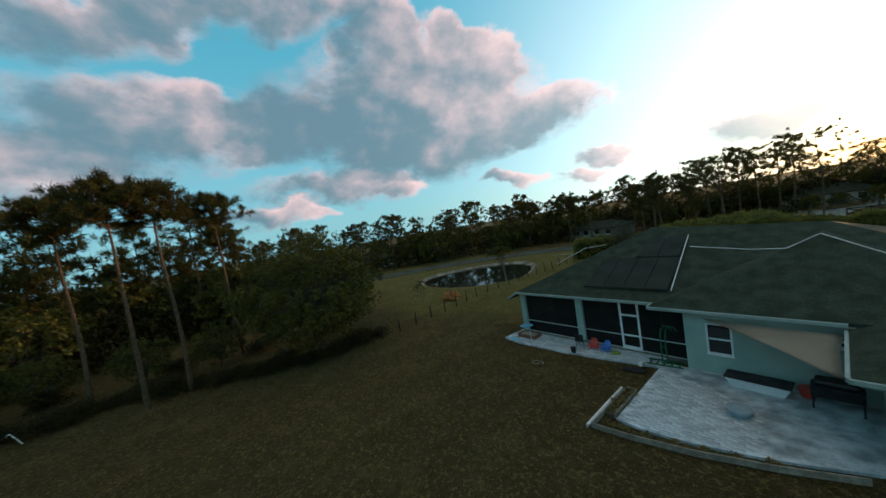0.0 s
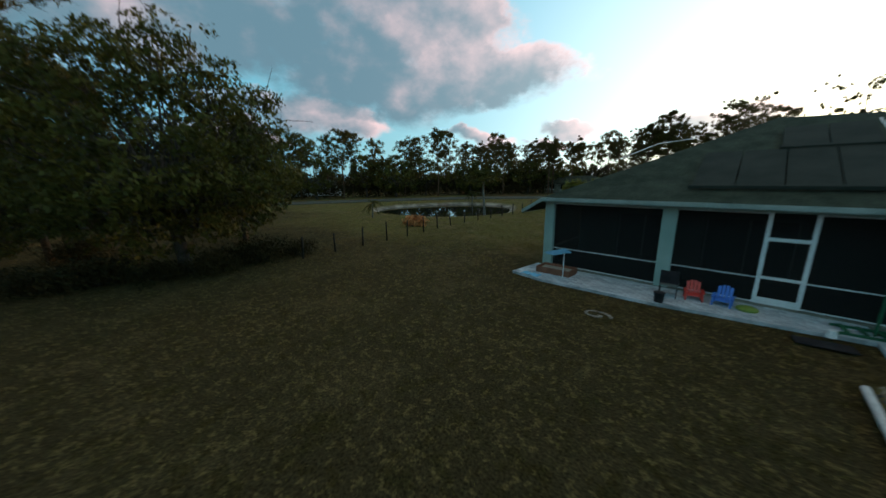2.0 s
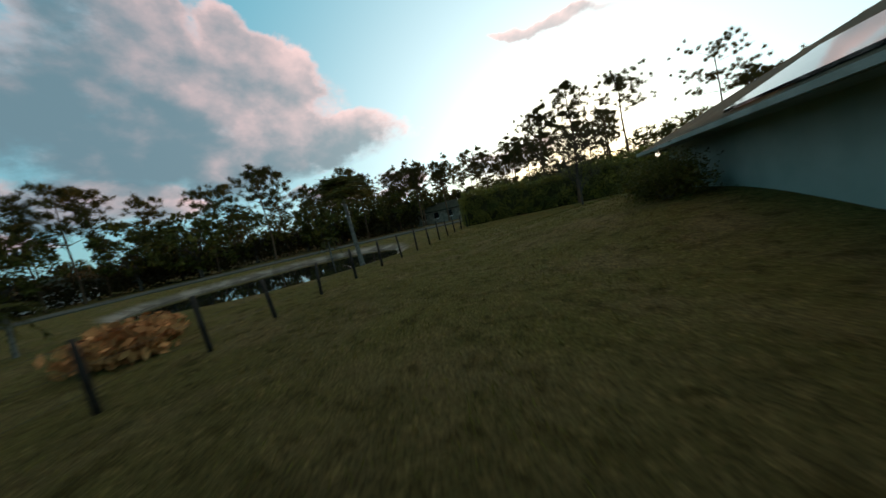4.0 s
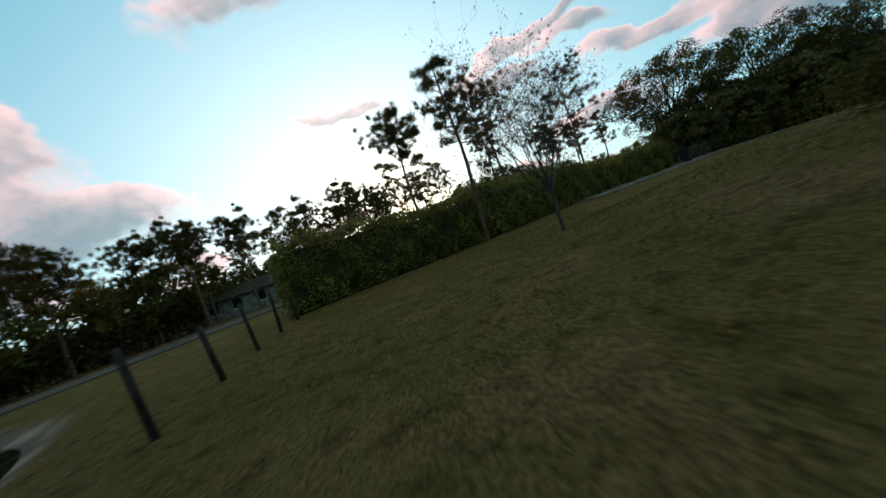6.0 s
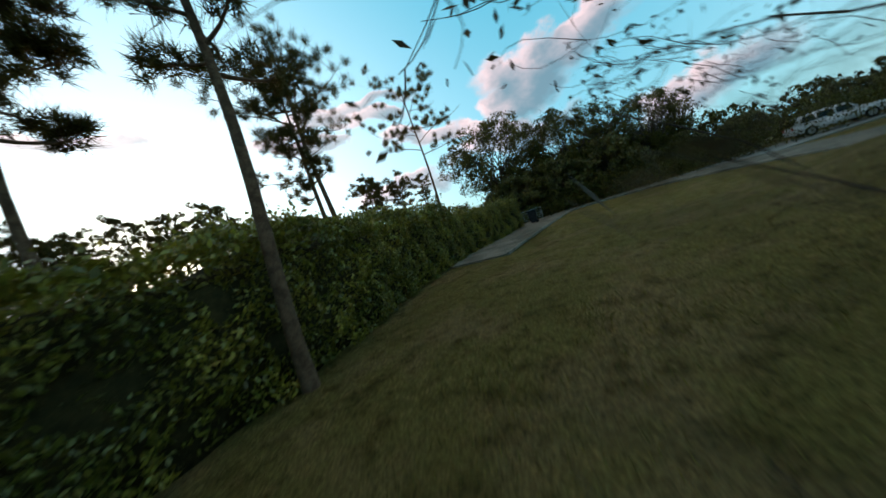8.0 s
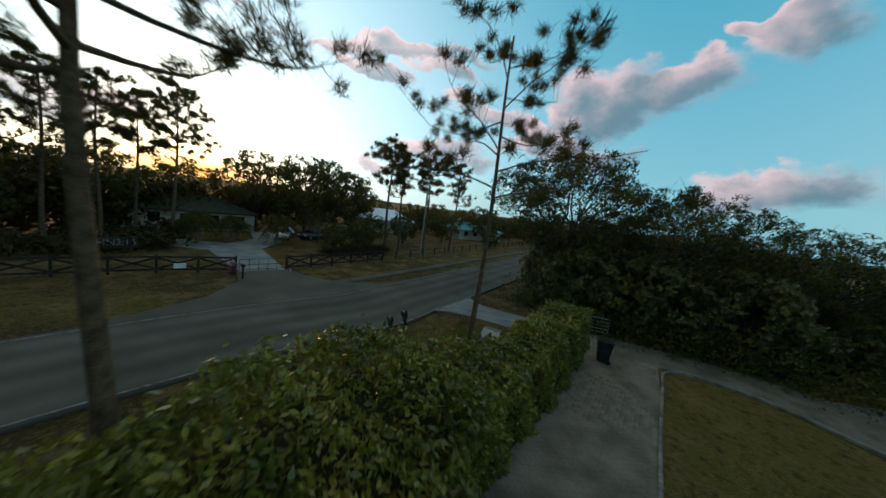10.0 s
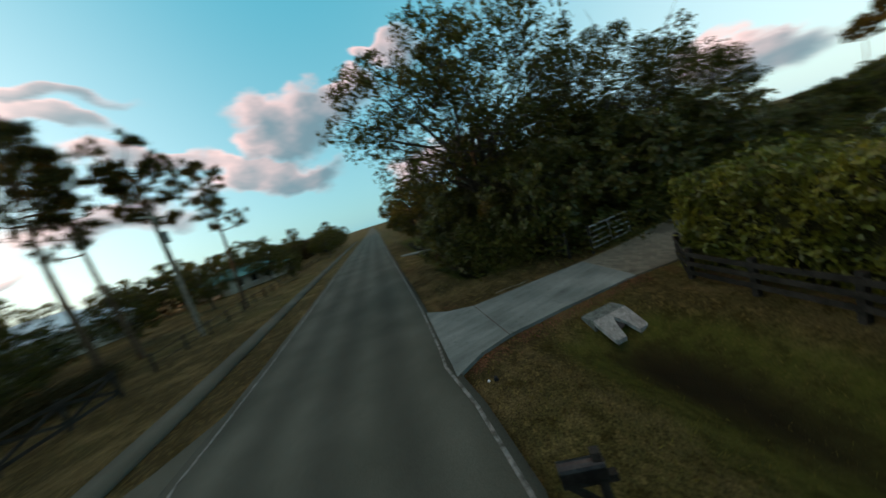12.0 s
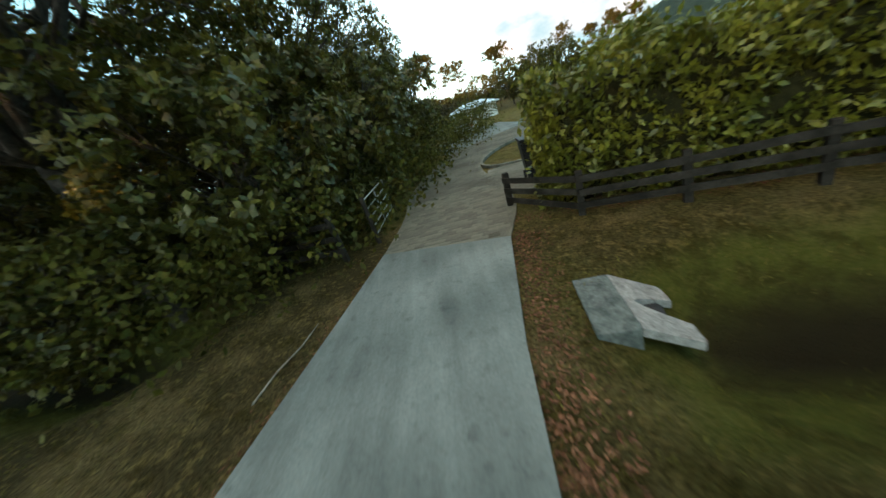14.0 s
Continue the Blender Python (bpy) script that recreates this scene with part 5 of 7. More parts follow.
# gabled entry towards the road
roof_mesh([((0.2, 33.8, 2.75), (2.7, 33.8, 3.3), (2.7, 35.8, 3.3), (0.2, 35.8, 2.75)), ((5.2, 33.8, 2.75), (2.7, 33.8, 3.3), (2.7, 35.8, 3.3), (5.2, 35.8, 2.75)),
           ((0.2, 33.8, 2.75), (2.7, 30.1, 3.3), (2.7, 33.8, 3.3)), ((5.2, 33.8, 2.75), (2.7, 33.8, 3.3), (2.7, 30.1, 3.3))])
gable = bmesh.new()
prof = [(0.7, 0.0), (1.2, 0.0), (1.2, 1.9)] + [(2.7 - 1.5 * math.cos(t), 1.9 + 0.7 * math.sin(t)) for t in np.linspace(0.15, math.pi - 0.15, 9)] + [(4.2, 1.9), (4.2, 0.0), (4.7, 0.0), (4.7, 2.6), (2.7, 3.15), (0.7, 2.6)]
f = gable.faces.new([gable.verts.new((x, 35.5, z)) for x, z in prof])
g = bmesh.ops.extrude_face_region(gable, geom=[f])
bmesh.ops.translate(gable, verts=[v for v in g["geom"] if isinstance(v, bmesh.types.BMVert)], vec=(0, -0.2, 0))
bmesh.ops.recalc_face_normals(gable, faces=gable.faces)
part("entry_arch", gable, M_STUCCO, house, "stucco entry gable with an arched opening")
# wall behind the arch, coloured near black for the shade of the recess
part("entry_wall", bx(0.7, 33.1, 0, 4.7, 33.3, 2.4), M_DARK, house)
for a, b in (((-9.53, 16.55, EZ - 0.08), (-0.75, 16.55, EZ - 0.08)), ((-9.53, 16.55, EZ - 0.08), (-10.47, 16.55, 2.49)), ((-10.5, 16.6, 2.48), (-10.44, 33.6, 2.37)), ((-10.4, 33.65, 2.37), (0.2, 33.8, 2.28)),
             ((5.2, 33.95, 2.58), (13.2, 33.95, 2.07)), ((12.15, 16.6, EZ - 0.08), (13.25, 33.9, 2.07)), ((-0.85, 15.9, EZ - 0.08), (-0.85, 16.55, EZ - 0.08)), ((-0.85, 15.85, EZ - 0.08), (5.2, 15.85, EZ - 0.08))):
    part("fascia", bar(bmesh.new(), a, b, 0.09, 0.13), M_FASCIA, house, "pale painted fascia and gutter")
for a, b in (((5.15, 12.0), (5.15, 15.85)), ((5.15, 11.95), (12.1, 11.95)), ((12.16, 12.0), (12.16, 16.6))):
    part("fascia", bar(bmesh.new(), (*a, 2.82), (*b, 2.82), 0.09, 0.13), M_FASCIA, house, "pale painted fascia and gutter")
for x0, y0, x1, y1, z in ((-9.62, 16.6, 0.4, 17.0, EZ - 0.19), (-0.8, 15.9, 6.0, 16.46, EZ - 0.19), (-10.36, 20.6, -9.42, 33.55, 2.36), (-9.42, 33.32, 0.6, 33.6, 2.36)):
    part("soffit", bx(x0, y0, z, x1, y1, z + 0.04), M_FASCIA, house)


def main_z(y):
    return EZ + (y - 16.6) * PITCH


def on_roof(x0, x1, y0, y1, t0=0.02, t1=0.06):
    bm = bmesh.new()
    vs = [bm.verts.new((x, y, main_z(y) + t)) for t in (t0, t1) for x, y in ((x0, y0), (x1, y0), (x1, y1), (x0, y1))]
    for f in ((0, 3, 2, 1), (4, 5, 6, 7), (0, 1, 5, 4), (1, 2, 6, 5), (2, 3, 7, 6), (3, 0, 4, 7)):
        bm.faces.new([vs[i] for i in f])
    return bm


heater = root("solar_pool_heater", "black solar heating mats with white pipes on the roof", "solar heater")
for i in range(4):
    part("mat", on_roof(-4.72 + i * 1.08, -3.68 + i * 1.08, 17.6, 20.3), M_SOLAR, heater)
for i in range(2):
    part("mat", on_roof(-2.70 + i * 1.08, -1.66 + i * 1.08, 20.42, 22.4), M_SOLAR, heater)
for x0, x1, y in ((-4.80, -0.4, 17.44), (-2.78, -0.4, 20.32)):
    part("header_pipe", on_roof(x0, x1, y, y + 0.10, 0.02, 0.12), M_SOLAR, heater)


def pipe(points, r, parent, name="pipe", material=None):
    return put_mesh(name, mesh_np(name, *tube_np(points, [r] * len(points), 8)), material or M_PIPE, parent, smooth=True)


pipe([(-0.22 - 0.06 * (y - 17.4), y, main_z(y) + 0.10) for y in (17.4, 19.0, 20.5, 22.4)], 0.026, heater)
pipe([(-0.2, 21.2, main_z(21.2) + 0.09), (2.4, 20.6, main_z(20.6) + 0.16), (3.6, 20.2, 5.05), (4.6, 21.2, 5.52), (6.4, 19.4, 4.75), (9.0, 16.9, 3.65)], 0.019, heater)
pipe([(-7.9, 19.8, main_z(19.8) + 0.08), (-6.6, 21.6, main_z(21.6) + 0.08), (-5.2, 21.9, main_z(21.9) + 0.09)], 0.016, heater)
# solar panel on the west slope, built as one glass slab that mirrors the sky
panel = root("skylight", "flat glossy solar panel on the side slope of the roof", "skylight")
bm = bmesh.new()
vs = [bm.verts.new((x, y, 2.51 + (x + 10.43) * 0.491 + t)) for t in (0.03, 0.09) for x, y in ((-10.25, 23.4), (-8.5, 23.4), (-8.5, 27.1), (-10.25, 27.1))]
for f in ((0, 3, 2, 1), (4, 5, 6, 7), (0, 1, 5, 4), (1, 2, 6, 5), (2, 3, 7, 6), (3, 0, 4, 7)):
    bm.faces.new([vs[i] for i in f])
part("glass", bm, M_PANE, panel)
lamp = root("wall_light", "small round white light under the eave", "lamp", pose(-10.12, 32.2, 2.20))
bm = bmesh.new()
bmesh.ops.create_uvsphere(bm, u_segments=14, v_segments=8, radius=0.075)
M_BULB = bpy.data.materials.new("lit_bulb")
M_BULB.use_nodes = True
M_BULB.node_tree.nodes["Principled BSDF"].inputs["Emission Color"].default_value = (1, 0.95, 0.85, 1)
M_BULB.node_tree.nodes["Principled BSDF"].inputs["Emission Strength"].default_value = 2.0
part("bulb", bm, M_BULB, lamp, smooth=True)
part("base", bx(-0.05, -0.05, 0.06, 0.05, 0.05, 0.17, 0.01), M_TRIM, lamp)


# ---- things behind the house ----
def toy_chair(name, material, label, x, y, turn):
    ob = root(name, label, "chair", pose(x, y, 0.06, 0, 0, turn) @ Matrix.Scale(0.88, 4), group="small chairs on the porch strip")
    part("seat", bx(-0.2, -0.2, 0.17, 0.2, 0.2, 0.21, 0.012), material, ob)
    for i in range(4):
        bm = bx(-0.2 + i * 0.105, -0.015, 0, -0.2 + i * 0.105 + 0.085, 0.015, 0.42 + 0.05 * (i in (1, 2)), 0.008)
        part("back_slat", bm, material, ob, at=pose(0, 0.2, 0.19, -18))
    for sx in (-1, 1):
        part("armrest", bx(sx * 0.25 - 0.045, -0.25, 0.33, sx * 0.25 + 0.045, 0.2, 0.355, 0.01), material, ob)
        for sy in (-0.2, 0.16):
            part("leg", bx(sx * 0.24 - 0.025, sy - 0.03, 0, sx * 0.24 + 0.025, sy + 0.03, 0.33, 0.006), material, ob)
    return ob


toy_chair("garden_chair", M_RED, "small red plastic garden chair on the paving", -4.1, 16.35, 12)
toy_chair("garden_chair", M_BLUE, "small blue plastic garden chair on the paving", -3.4, 16.35, -6)
black = root("folding_chair", "black chair with a pale seat beside the column", "chair", pose(-4.75, 16.2, 0.05, 0, 0, 185))
part("seat", bx(-0.25, -0.24, 0.40, 0.25, 0.24, 0.44, 0.01), M_CONC, black)
part("backrest", bx(-0.25, 0.22, 0.5, 0.25, 0.26, 0.92, 0.01), M_BLACKP, black)
for x, y in ((-0.23, -0.22), (0.23, -0.22), (-0.23, 0.22), (0.23, 0.22)):
    part("leg", rod(bmesh.new(), (x, y, 0), (x, y, 0.44 if y < 0 else 0.92), 0.014), M_METAL, black)
bucket = root("bucket", "small black bucket on the porch strip", "bucket", pose(-4.85, 15.4, 0.05))
bm = bmesh.new()
bmesh.ops.create_cone(bm, cap_ends=True, segments=20, radius1=0.12, radius2=0.15, depth=0.3, matrix=Matrix.Translation((0, 0, 0.15)))
part("body", bm, M_BLACKP, bucket, smooth=False)
bm = bmesh.new()
bmesh.ops.create_cone(bm, cap_ends=True, segments=20, radius1=0.16, radius2=0.16, depth=0.03, matrix=Matrix.Translation((0, 0, 0.31)))
part("rim", bm, M_BLACKP, bucket)
turtle = root("sand_toy", "low lime-green plastic sand toy", "toy", pose(-2.85, 16.3, 0.05))
bm = bmesh.new()
bmesh.ops.create_uvsphere(bm, u_segments=16, v_segments=8, radius=0.26)
bmesh.ops.scale(bm, vec=(1, 0.8, 0.4), verts=bm.verts)
bmesh.ops.translate(bm, vec=(0, 0, 0.06), verts=bm.verts)
M_LIME = mat("lime_plastic", (0.13, 0.20, 0.04), (0.18, 0.26, 0.06), 4, 0.5, 0.05, 30)
part("shell", bm, M_LIME, turtle, smooth=True)

stand_ = root("hanging_chair_stand", "green steel stand with two curved arms on a ladder base", "stand", pose(-0.5, 16.35, 0.05, 0, 0, 8))
for sx in (-0.1, 0.1):
    pipe([(sx, 0, 0), (sx, 0, 1.2), (sx + 0.05, -0.02, 1.75), (sx + 0.2, -0.04, 1.98), (sx + 0.42, -0.05, 1.95), (sx + 0.52, -0.05, 1.78)], 0.035, stand_, "arm", M_GREEN)
for y in (-0.28, 0.28):
    part("base_rail", bar(bmesh.new(), (-0.75, y, 0.04), (0.75, y, 0.04), 0.06, 0.06), M_GREEN, stand_)
for x in (-0.6, -0.3, 0.0, 0.3, 0.6):
    part("base_slat", bar(bmesh.new(), (x, -0.28, 0.085), (x, 0.28, 0.085), 0.08, 0.025), M_GREEN, stand_)
part("crossbar", bar(bmesh.new(), (-0.1, 0, 0.9), (0.1, 0, 0.9), 0.04, 0.04), M_GREEN, stand_)

umb = root("toy_umbrella", "light blue canopy on a thin pole over a low wooden sandbox", "umbrella", pose(-8.1, 15.75, 0.05))
part("pole", rod(bmesh.new(), (0, 0, 0), (0, 0, 1.15), 0.018), M_TRIM, umb)
bm = bmesh.new()
top = bm.verts.new((0, 0, 1.2))
ring = [bm.verts.new((0.55 * math.cos(a) - 0.25, 0.32 * math.sin(a), 1.06 - 0.12 * (math.cos(a) < 0))) for a in np.linspace(0, 2 * math.pi, 8, endpoint=False)]
for i in range(8):
    bm.faces.new((top, ring[i], ring[(i + 1) % 8]))
bmesh.ops.solidify(bm, geom=bm.faces[:], thickness=0.012)
part("canopy", bm, M_CYAN, umb)
sandbox = root("sandbox", "low reddish-brown wooden sandbox beside the corner column", "sandbox", pose(-8.6, 16.25, 0.05))
M_REDWOOD = mat("red_brown_wood", (0.16, 0.07, 0.045), (0.24, 0.11, 0.07), 4, 0.8, 0.3, 25)
for a in ((-0.7, -0.4, 0.7, -0.36), (-0.7, 0.36, 0.7, 0.4), (-0.7, -0.36, -0.66, 0.36), (0.66, -0.36, 0.7, 0.36)):
    part("board", bx(a[0], a[1], 0, a[2], a[3], 0.26, 0.006), M_REDWOOD, sandbox)
part("sand", bx(-0.655, -0.355, 0, 0.655, 0.355, 0.16), M_SAND, sandbox)

chest = root("storage_chest", "white tapered chest with a dark lid on the patio", "chest", pose(2.85, 15.75, 0.05, 0, 0, -2) @ Matrix.Scale(0.87, 4))
bm = bmesh.new()
vs = [bm.verts.new(p) for p in ((-0.85, -0.25, 0), (0.85, -0.25, 0), (0.85, 0.3, 0), (-0.85, 0.3, 0), (-1.08, -0.38, 0.48), (1.08, -0.38, 0.48), (1.08, 0.4, 0.48), (-1.08, 0.4, 0.48))]
for f in ((0, 3, 2, 1), (4, 5, 6, 7), (0, 1, 5, 4), (1, 2, 6, 5), (2, 3, 7, 6), (3, 0, 4, 7)):
    bm.faces.new([vs[i] for i in f])
part("body", bm, M_TRIM, chest)
part("lid", bx(-1.12, -0.42, 0.485, 1.12, 0.44, 0.56, 0.02), M_DARK, chest, "dark flat lid")
fire = root("patio_table", "low round drum table of blue-grey plastic on the patio", "table", pose(2.62, 13.55, 0.05))
bm = bmesh.new()
bmesh.ops.create_cone(bm, cap_ends=True, segments=28, radius1=0.27, radius2=0.34, depth=0.20, matrix=Matrix.Translation((0, 0, 0.10)))
M_PALEBLUE = mat("pale_blue_plastic", (0.20, 0.29, 0.33), (0.26, 0.36, 0.40), 3, 0.5, 0.05, 30)
part("bowl", bm, M_PALEBLUE, fire)
bm = bmesh.new()
bmesh.ops.create_cone(bm, cap_ends=True, segments=28, radius1=0.385, radius2=0.37, depth=0.075, matrix=Matrix.Translation((0, 0, 0.2395)))
part("top", bm, M_PALEBLUE, fire)
grill = root("grill", "dark covered grill cart against the house", "grill", pose(4.85, 15.6, 0.05))
part("body", bx(-0.6, -0.28, 0.45, 0.6, 0.28, 0.85, 0.04), M_BLACKP, grill)
part("lid", bx(-0.5, -0.26, 0.852, 0.5, 0.26, 1.08, 0.09), M_METAL, grill)
for x in (-0.55, 0.55):
    for y in (-0.24, 0.24):
        part("leg", bx(x - 0.025, y - 0.025, 0, x + 0.025, y + 0.025, 0.45), M_METAL, grill)
redbin = root("bucket", "red plastic tub beside the chest", "tub", pose(4.15, 16.1, 0.05))
bm = bmesh.new()
bmesh.ops.create_cone(bm, cap_ends=True, segments=18, radius1=0.2, radius2=0.26, depth=0.36, matrix=Matrix.Translation((0, 0, 0.18)))
part("body", bm, M_RED, redbin)
sail = root("shade_sail", "triangular sand-coloured shade sail stretched over the patio", "shade sail")
n, corners = 12, [Vector((1.15, 16.44, 2.6)), Vector((5.12, 12.35, 2.62)), Vector((5.12, 15.7, 2.75))]
bm = bmesh.new()
grid_ = {}
for i in range(n + 1):
    for j in range(n + 1 - i):
        a, b = i / n, j / n
        c = 1 - a - b
        p = corners[0] * a + corners[1] * b + corners[2] * c
        mid_ = (corners[0] + corners[1] + corners[2]) / 3
        pull = a * b * 4 * 0.13 + b * c * 4 * 0.08 + a * c * 4 * 0.1
        p = p.lerp(mid_, pull) - Vector((0, 0, 2.2 * a * b * c))
        grid_[i, j] = bm.verts.new(p)
for i in range(n):
    for j in range(n - i):
        bm.faces.new((grid_[i, j], grid_[i + 1, j], grid_[i, j + 1]))
        if i + j < n - 1:
            bm.faces.new((grid_[i + 1, j], grid_[i + 1, j + 1], grid_[i, j + 1]))
bmesh.ops.solidify(bm, geom=bm.faces[:], thickness=0.006)
part("cloth", bm, M_SAIL, sail, smooth=True)

bed = root("planter_bed", "narrow raised bed with grey timber edging and dry plants", "planter")
for a, b in (((-1.05, 9.9), (-1.05, 13.1)), ((-0.62, 10.9), (-0.62, 13.1)), ((-1.05, 13.1), (-0.62, 13.1)), ((-1.05, 9.9), (0.4, 10.12)), ((0.4, 10.12), (2.0, 10.52)), ((2.0, 10.52), (3.8, 11.2)), ((3.8, 11.2), (5.4, 11.98))):
    part("board", bar(bmesh.new(), (*a, 0.09), (*b, 0.09), 0.05, 0.2), M_GREYWOOD, bed)
part("soil", bx(-1.02, 10.9, -0.05, -0.645, 13.07, 0.12), M_BROWNDIRT, bed)
M_DRYLEAF = mat("dry_yellow_leaves", (0.11, 0.09, 0.03), (0.24, 0.18, 0.07), 3, 0.85, 0, 20, island=0.4)
tuft = make_bush("plant", 111, 0.28, 0.35, 240, 0.12, "small dry yellow-green bedding plant", M_DRYLEAF, "plant", "bedding plants")
plant(tuft, [(-0.84, 11.2 + 0.33 * i, 50 * i, 0.85 + 0.35 * (i % 3) / 2) for i in range(6)] + [(-0.5 + 0.38 * i, 10.43 + 0.1 * (0.38 * i - 0.5) + 0.045 * (0.38 * i - 0.5) ** 2, 70 * i, 0.5 + 0.3 * (i % 2)) for i in range(13)], USED)
down = root("drain_pipe", "white plastic drain pipe lying along the planter", "pipe")
pipe([(-1.22, 13.05, 0.10), (-1.2, 11.5, 0.10), (-1.16, 9.75, 0.10)], 0.065, down, "tube")
ring = root("stone_patch", "patch of small pale stones lying on the bare lawn", "stones", pose(-6.0, 13.35, -0.06))
for i in range(34):
    bm = bmesh.new()
    bmesh.ops.create_icosphere(bm, subdivisions=1, radius=0.05)
    bmesh.ops.scale(bm, vec=(1.3, 0.9, 0.45), verts=bm.verts)
    r = 0.06 + 0.34 * math.sqrt((i * 0.618) % 1)
    part("stone", bm, M_GREYWOOD, ring, at=pose(r * math.cos(i * 2.4), 0.7 * r * math.sin(i * 2.4), 0.025, 0, 0, i * 47) @ Matrix.Scale(0.7 + 0.5 * ((i * 0.37) % 1), 4))
rail_ = root("play_goal", "small bent white plastic play goal at the edge of the lawn", "play goal")
pipe([(-27.6, -12.5, 0.05), (-26.6, -12.0, 0.30), (-25.9, -11.7, 0.62), (-25.6, -11.5, 0.70)], 0.035, rail_, "tube")
pipe([(-25.6, -11.5, 0.70), (-25.35, -11.2, 0.35), (-25.2, -11.0, 0.0)], 0.035, rail_, "tube")
towel = tagged(part("towel", bmesh.new(), M_CYAN), "crumpled light blue towel on the paved corner", "towel")
bm = bmesh.new()
bmesh.ops.create_grid(bm, x_segments=10, y_segments=6, size=0.5)
for v in bm.verts:
    v.co = (v.co.x * 0.8 - 9.25, v.co.y * 0.35 + 15.35, 0.085 + 0.02 * math.sin(v.co.x * 17) + 0.018 * math.sin(v.co.y * 21 + v.co.x * 5))
bmesh.ops.solidify(bm, geom=bm.faces[:], thickness=0.008)
bm.to_mesh(towel.data)
bm.free()
can = root("watering_can", "small white and green watering can on the paving", "watering can", pose(-1.35, 15.6, 0.05, 0, 0, 30))
bm = bmesh.new()
bmesh.ops.create_cone(bm, cap_ends=True, segments=14, radius1=0.1, radius2=0.08, depth=0.18, matrix=Matrix.Translation((0, 0, 0.09)))
part("body", bm, M_TRIM, can)
part("spout", rod(bmesh.new(), (0.08, 0, 0.06), (0.26, 0, 0.2), 0.014), M_GREEN, can)
rubber = tagged(part("doormat", bx(-0.5, -0.22, 0, 0.5, 0.22, 0.02, 0.006), M_BLACKP, at=pose(-1.5, 15.1, 0.0, 0, 0, 8)), "dark rubber mat lying on the lawn", "mat")


# ---- along the road ----
def mailbox(x, y, turn, tilt, label):
    ob = root("mailbox", label, "mailbox", pose(x, y, -0.12, tilt, 0, turn), group="mailboxes by the road")
    part("post", bx(-0.05, -0.05, -0.2, 0.05, 0.05, 1.22, 0.008), M_WOOD, ob)
    part("arm", bx(-0.045, -0.16, 0.84, 0.045, 0.42, 0.93, 0.006), M_WOOD, ob)
    part("brace", bar(bmesh.new(), (0, 0.06, 0.55), (0, 0.34, 0.84), 0.06, 0.06), M_WOOD, ob)
    bm = bmesh.new()
    prof = [(-0.085, 0.0), (0.085, 0.0), (0.085, 0.11)] + [(0.085 * math.cos(t), 0.11 + 0.085 * math.sin(t)) for t in np.linspace(0.3, math.pi - 0.3, 7)] + [(-0.085, 0.11)]
    f = bm.faces.new([bm.verts.new((px, -0.06, pz + 0.935)) for px, pz in prof])
    g = bmesh.ops.extrude_face_region(bm, geom=[f])
    bmesh.ops.translate(bm, verts=[v for v in g["geom"] if isinstance(v, bmesh.types.BMVert)], vec=(0, 0.48, 0))
    bmesh.ops.recalc_face_normals(bm, faces=bm.faces)
    shell = part("box", bm, M_METAL, ob, "black domed metal box")
    part("flag", bx(0.088, 0.1, 1.0, 0.094, 0.22, 1.06), M_METAL, shell)
    return ob


mailbox(5.05, 64.45, -12, 3, "black mailbox on a leaning dark timber post")
mailbox(6.3, 64.72, -8, -2, "black domed mailbox on a dark timber post")

# headwall of the culvert under the drive
head = root("culvert_headwall", "weathered concrete mitred culvert end with a dark pipe mouth", "culvert", pose(11.12, 62.06, -0.065, 0, 0, 17) @ Matrix.Diagonal((0.72, 0.78, 0.8, 1)))


def slope(x):
    return 0.05 - 0.50 * max(0.0, -x)


arch = [(-0.86, -0.28), (-0.55, -0.20), (-0.28, -0.10), (-0.16, 0.0), (-0.28, 0.10), (-0.55, 0.20), (-0.86, 0.28)]
rim = [(-0.86, 0.62), (-0.80, 0.68), (0.0, 0.70), (0.0, -0.70), (-0.80, -0.68), (-0.86, -0.62)]
bm = bmesh.new()
f = bm.faces.new([bm.verts.new((x, y, slope(x))) for x, y in arch + rim])
if f.normal.z < 0:
    f.normal_flip()
g = bmesh.ops.extrude_face_region(bm, geom=[f])
bmesh.ops.translate(bm, verts=[v for v in g["geom"] if isinstance(v, bmesh.types.BMVert)], vec=(0, 0, -0.14))
bmesh.ops.recalc_face_normals(bm, faces=bm.faces)
part("slab", bm, M_PALECONC, head, "pale sloping slab with a rounded notch")
part("cap", bx(0.002, -0.70, -0.9, 0.62, 0.70, 0.055, 0.015), M_MOSSCONC, head, "dark weathered flat cap")
pipe([(-0.56, 0, -0.50), (-0.2, 0, -0.48), (0.5, 0, -0.48)], 0.29, head, "pipe", M_DARK)

cap = root("valve_cap", "small black plastic valve cap in the verge", "cap", pose(9.76, 65.42, -0.04))
bm = bmesh.new()
bmesh.ops.create_cone(bm, cap_ends=True, segments=14, radius1=0.05, radius2=0.04, depth=0.08, matrix=Matrix.Translation((0, 0, 0.04)))
part("body", bm, M_BLACKP, cap)
scrap = tagged(part("paper_scrap", bmesh.new(), M_TRIM), "crumpled scrap of white paper on the verge", "litter")
bm = bmesh.new()
bmesh.ops.create_icosphere(bm, subdivisions=1, radius=0.032)
for v in bm.verts:
    v.co = (v.co.x * 1.3 + 9.79, v.co.y + 65.58, v.co.z * 0.5 - 0.03 + 0.01 * math.sin(v.co.x * 90))
bm.to_mesh(scrap.data)
bm.free()

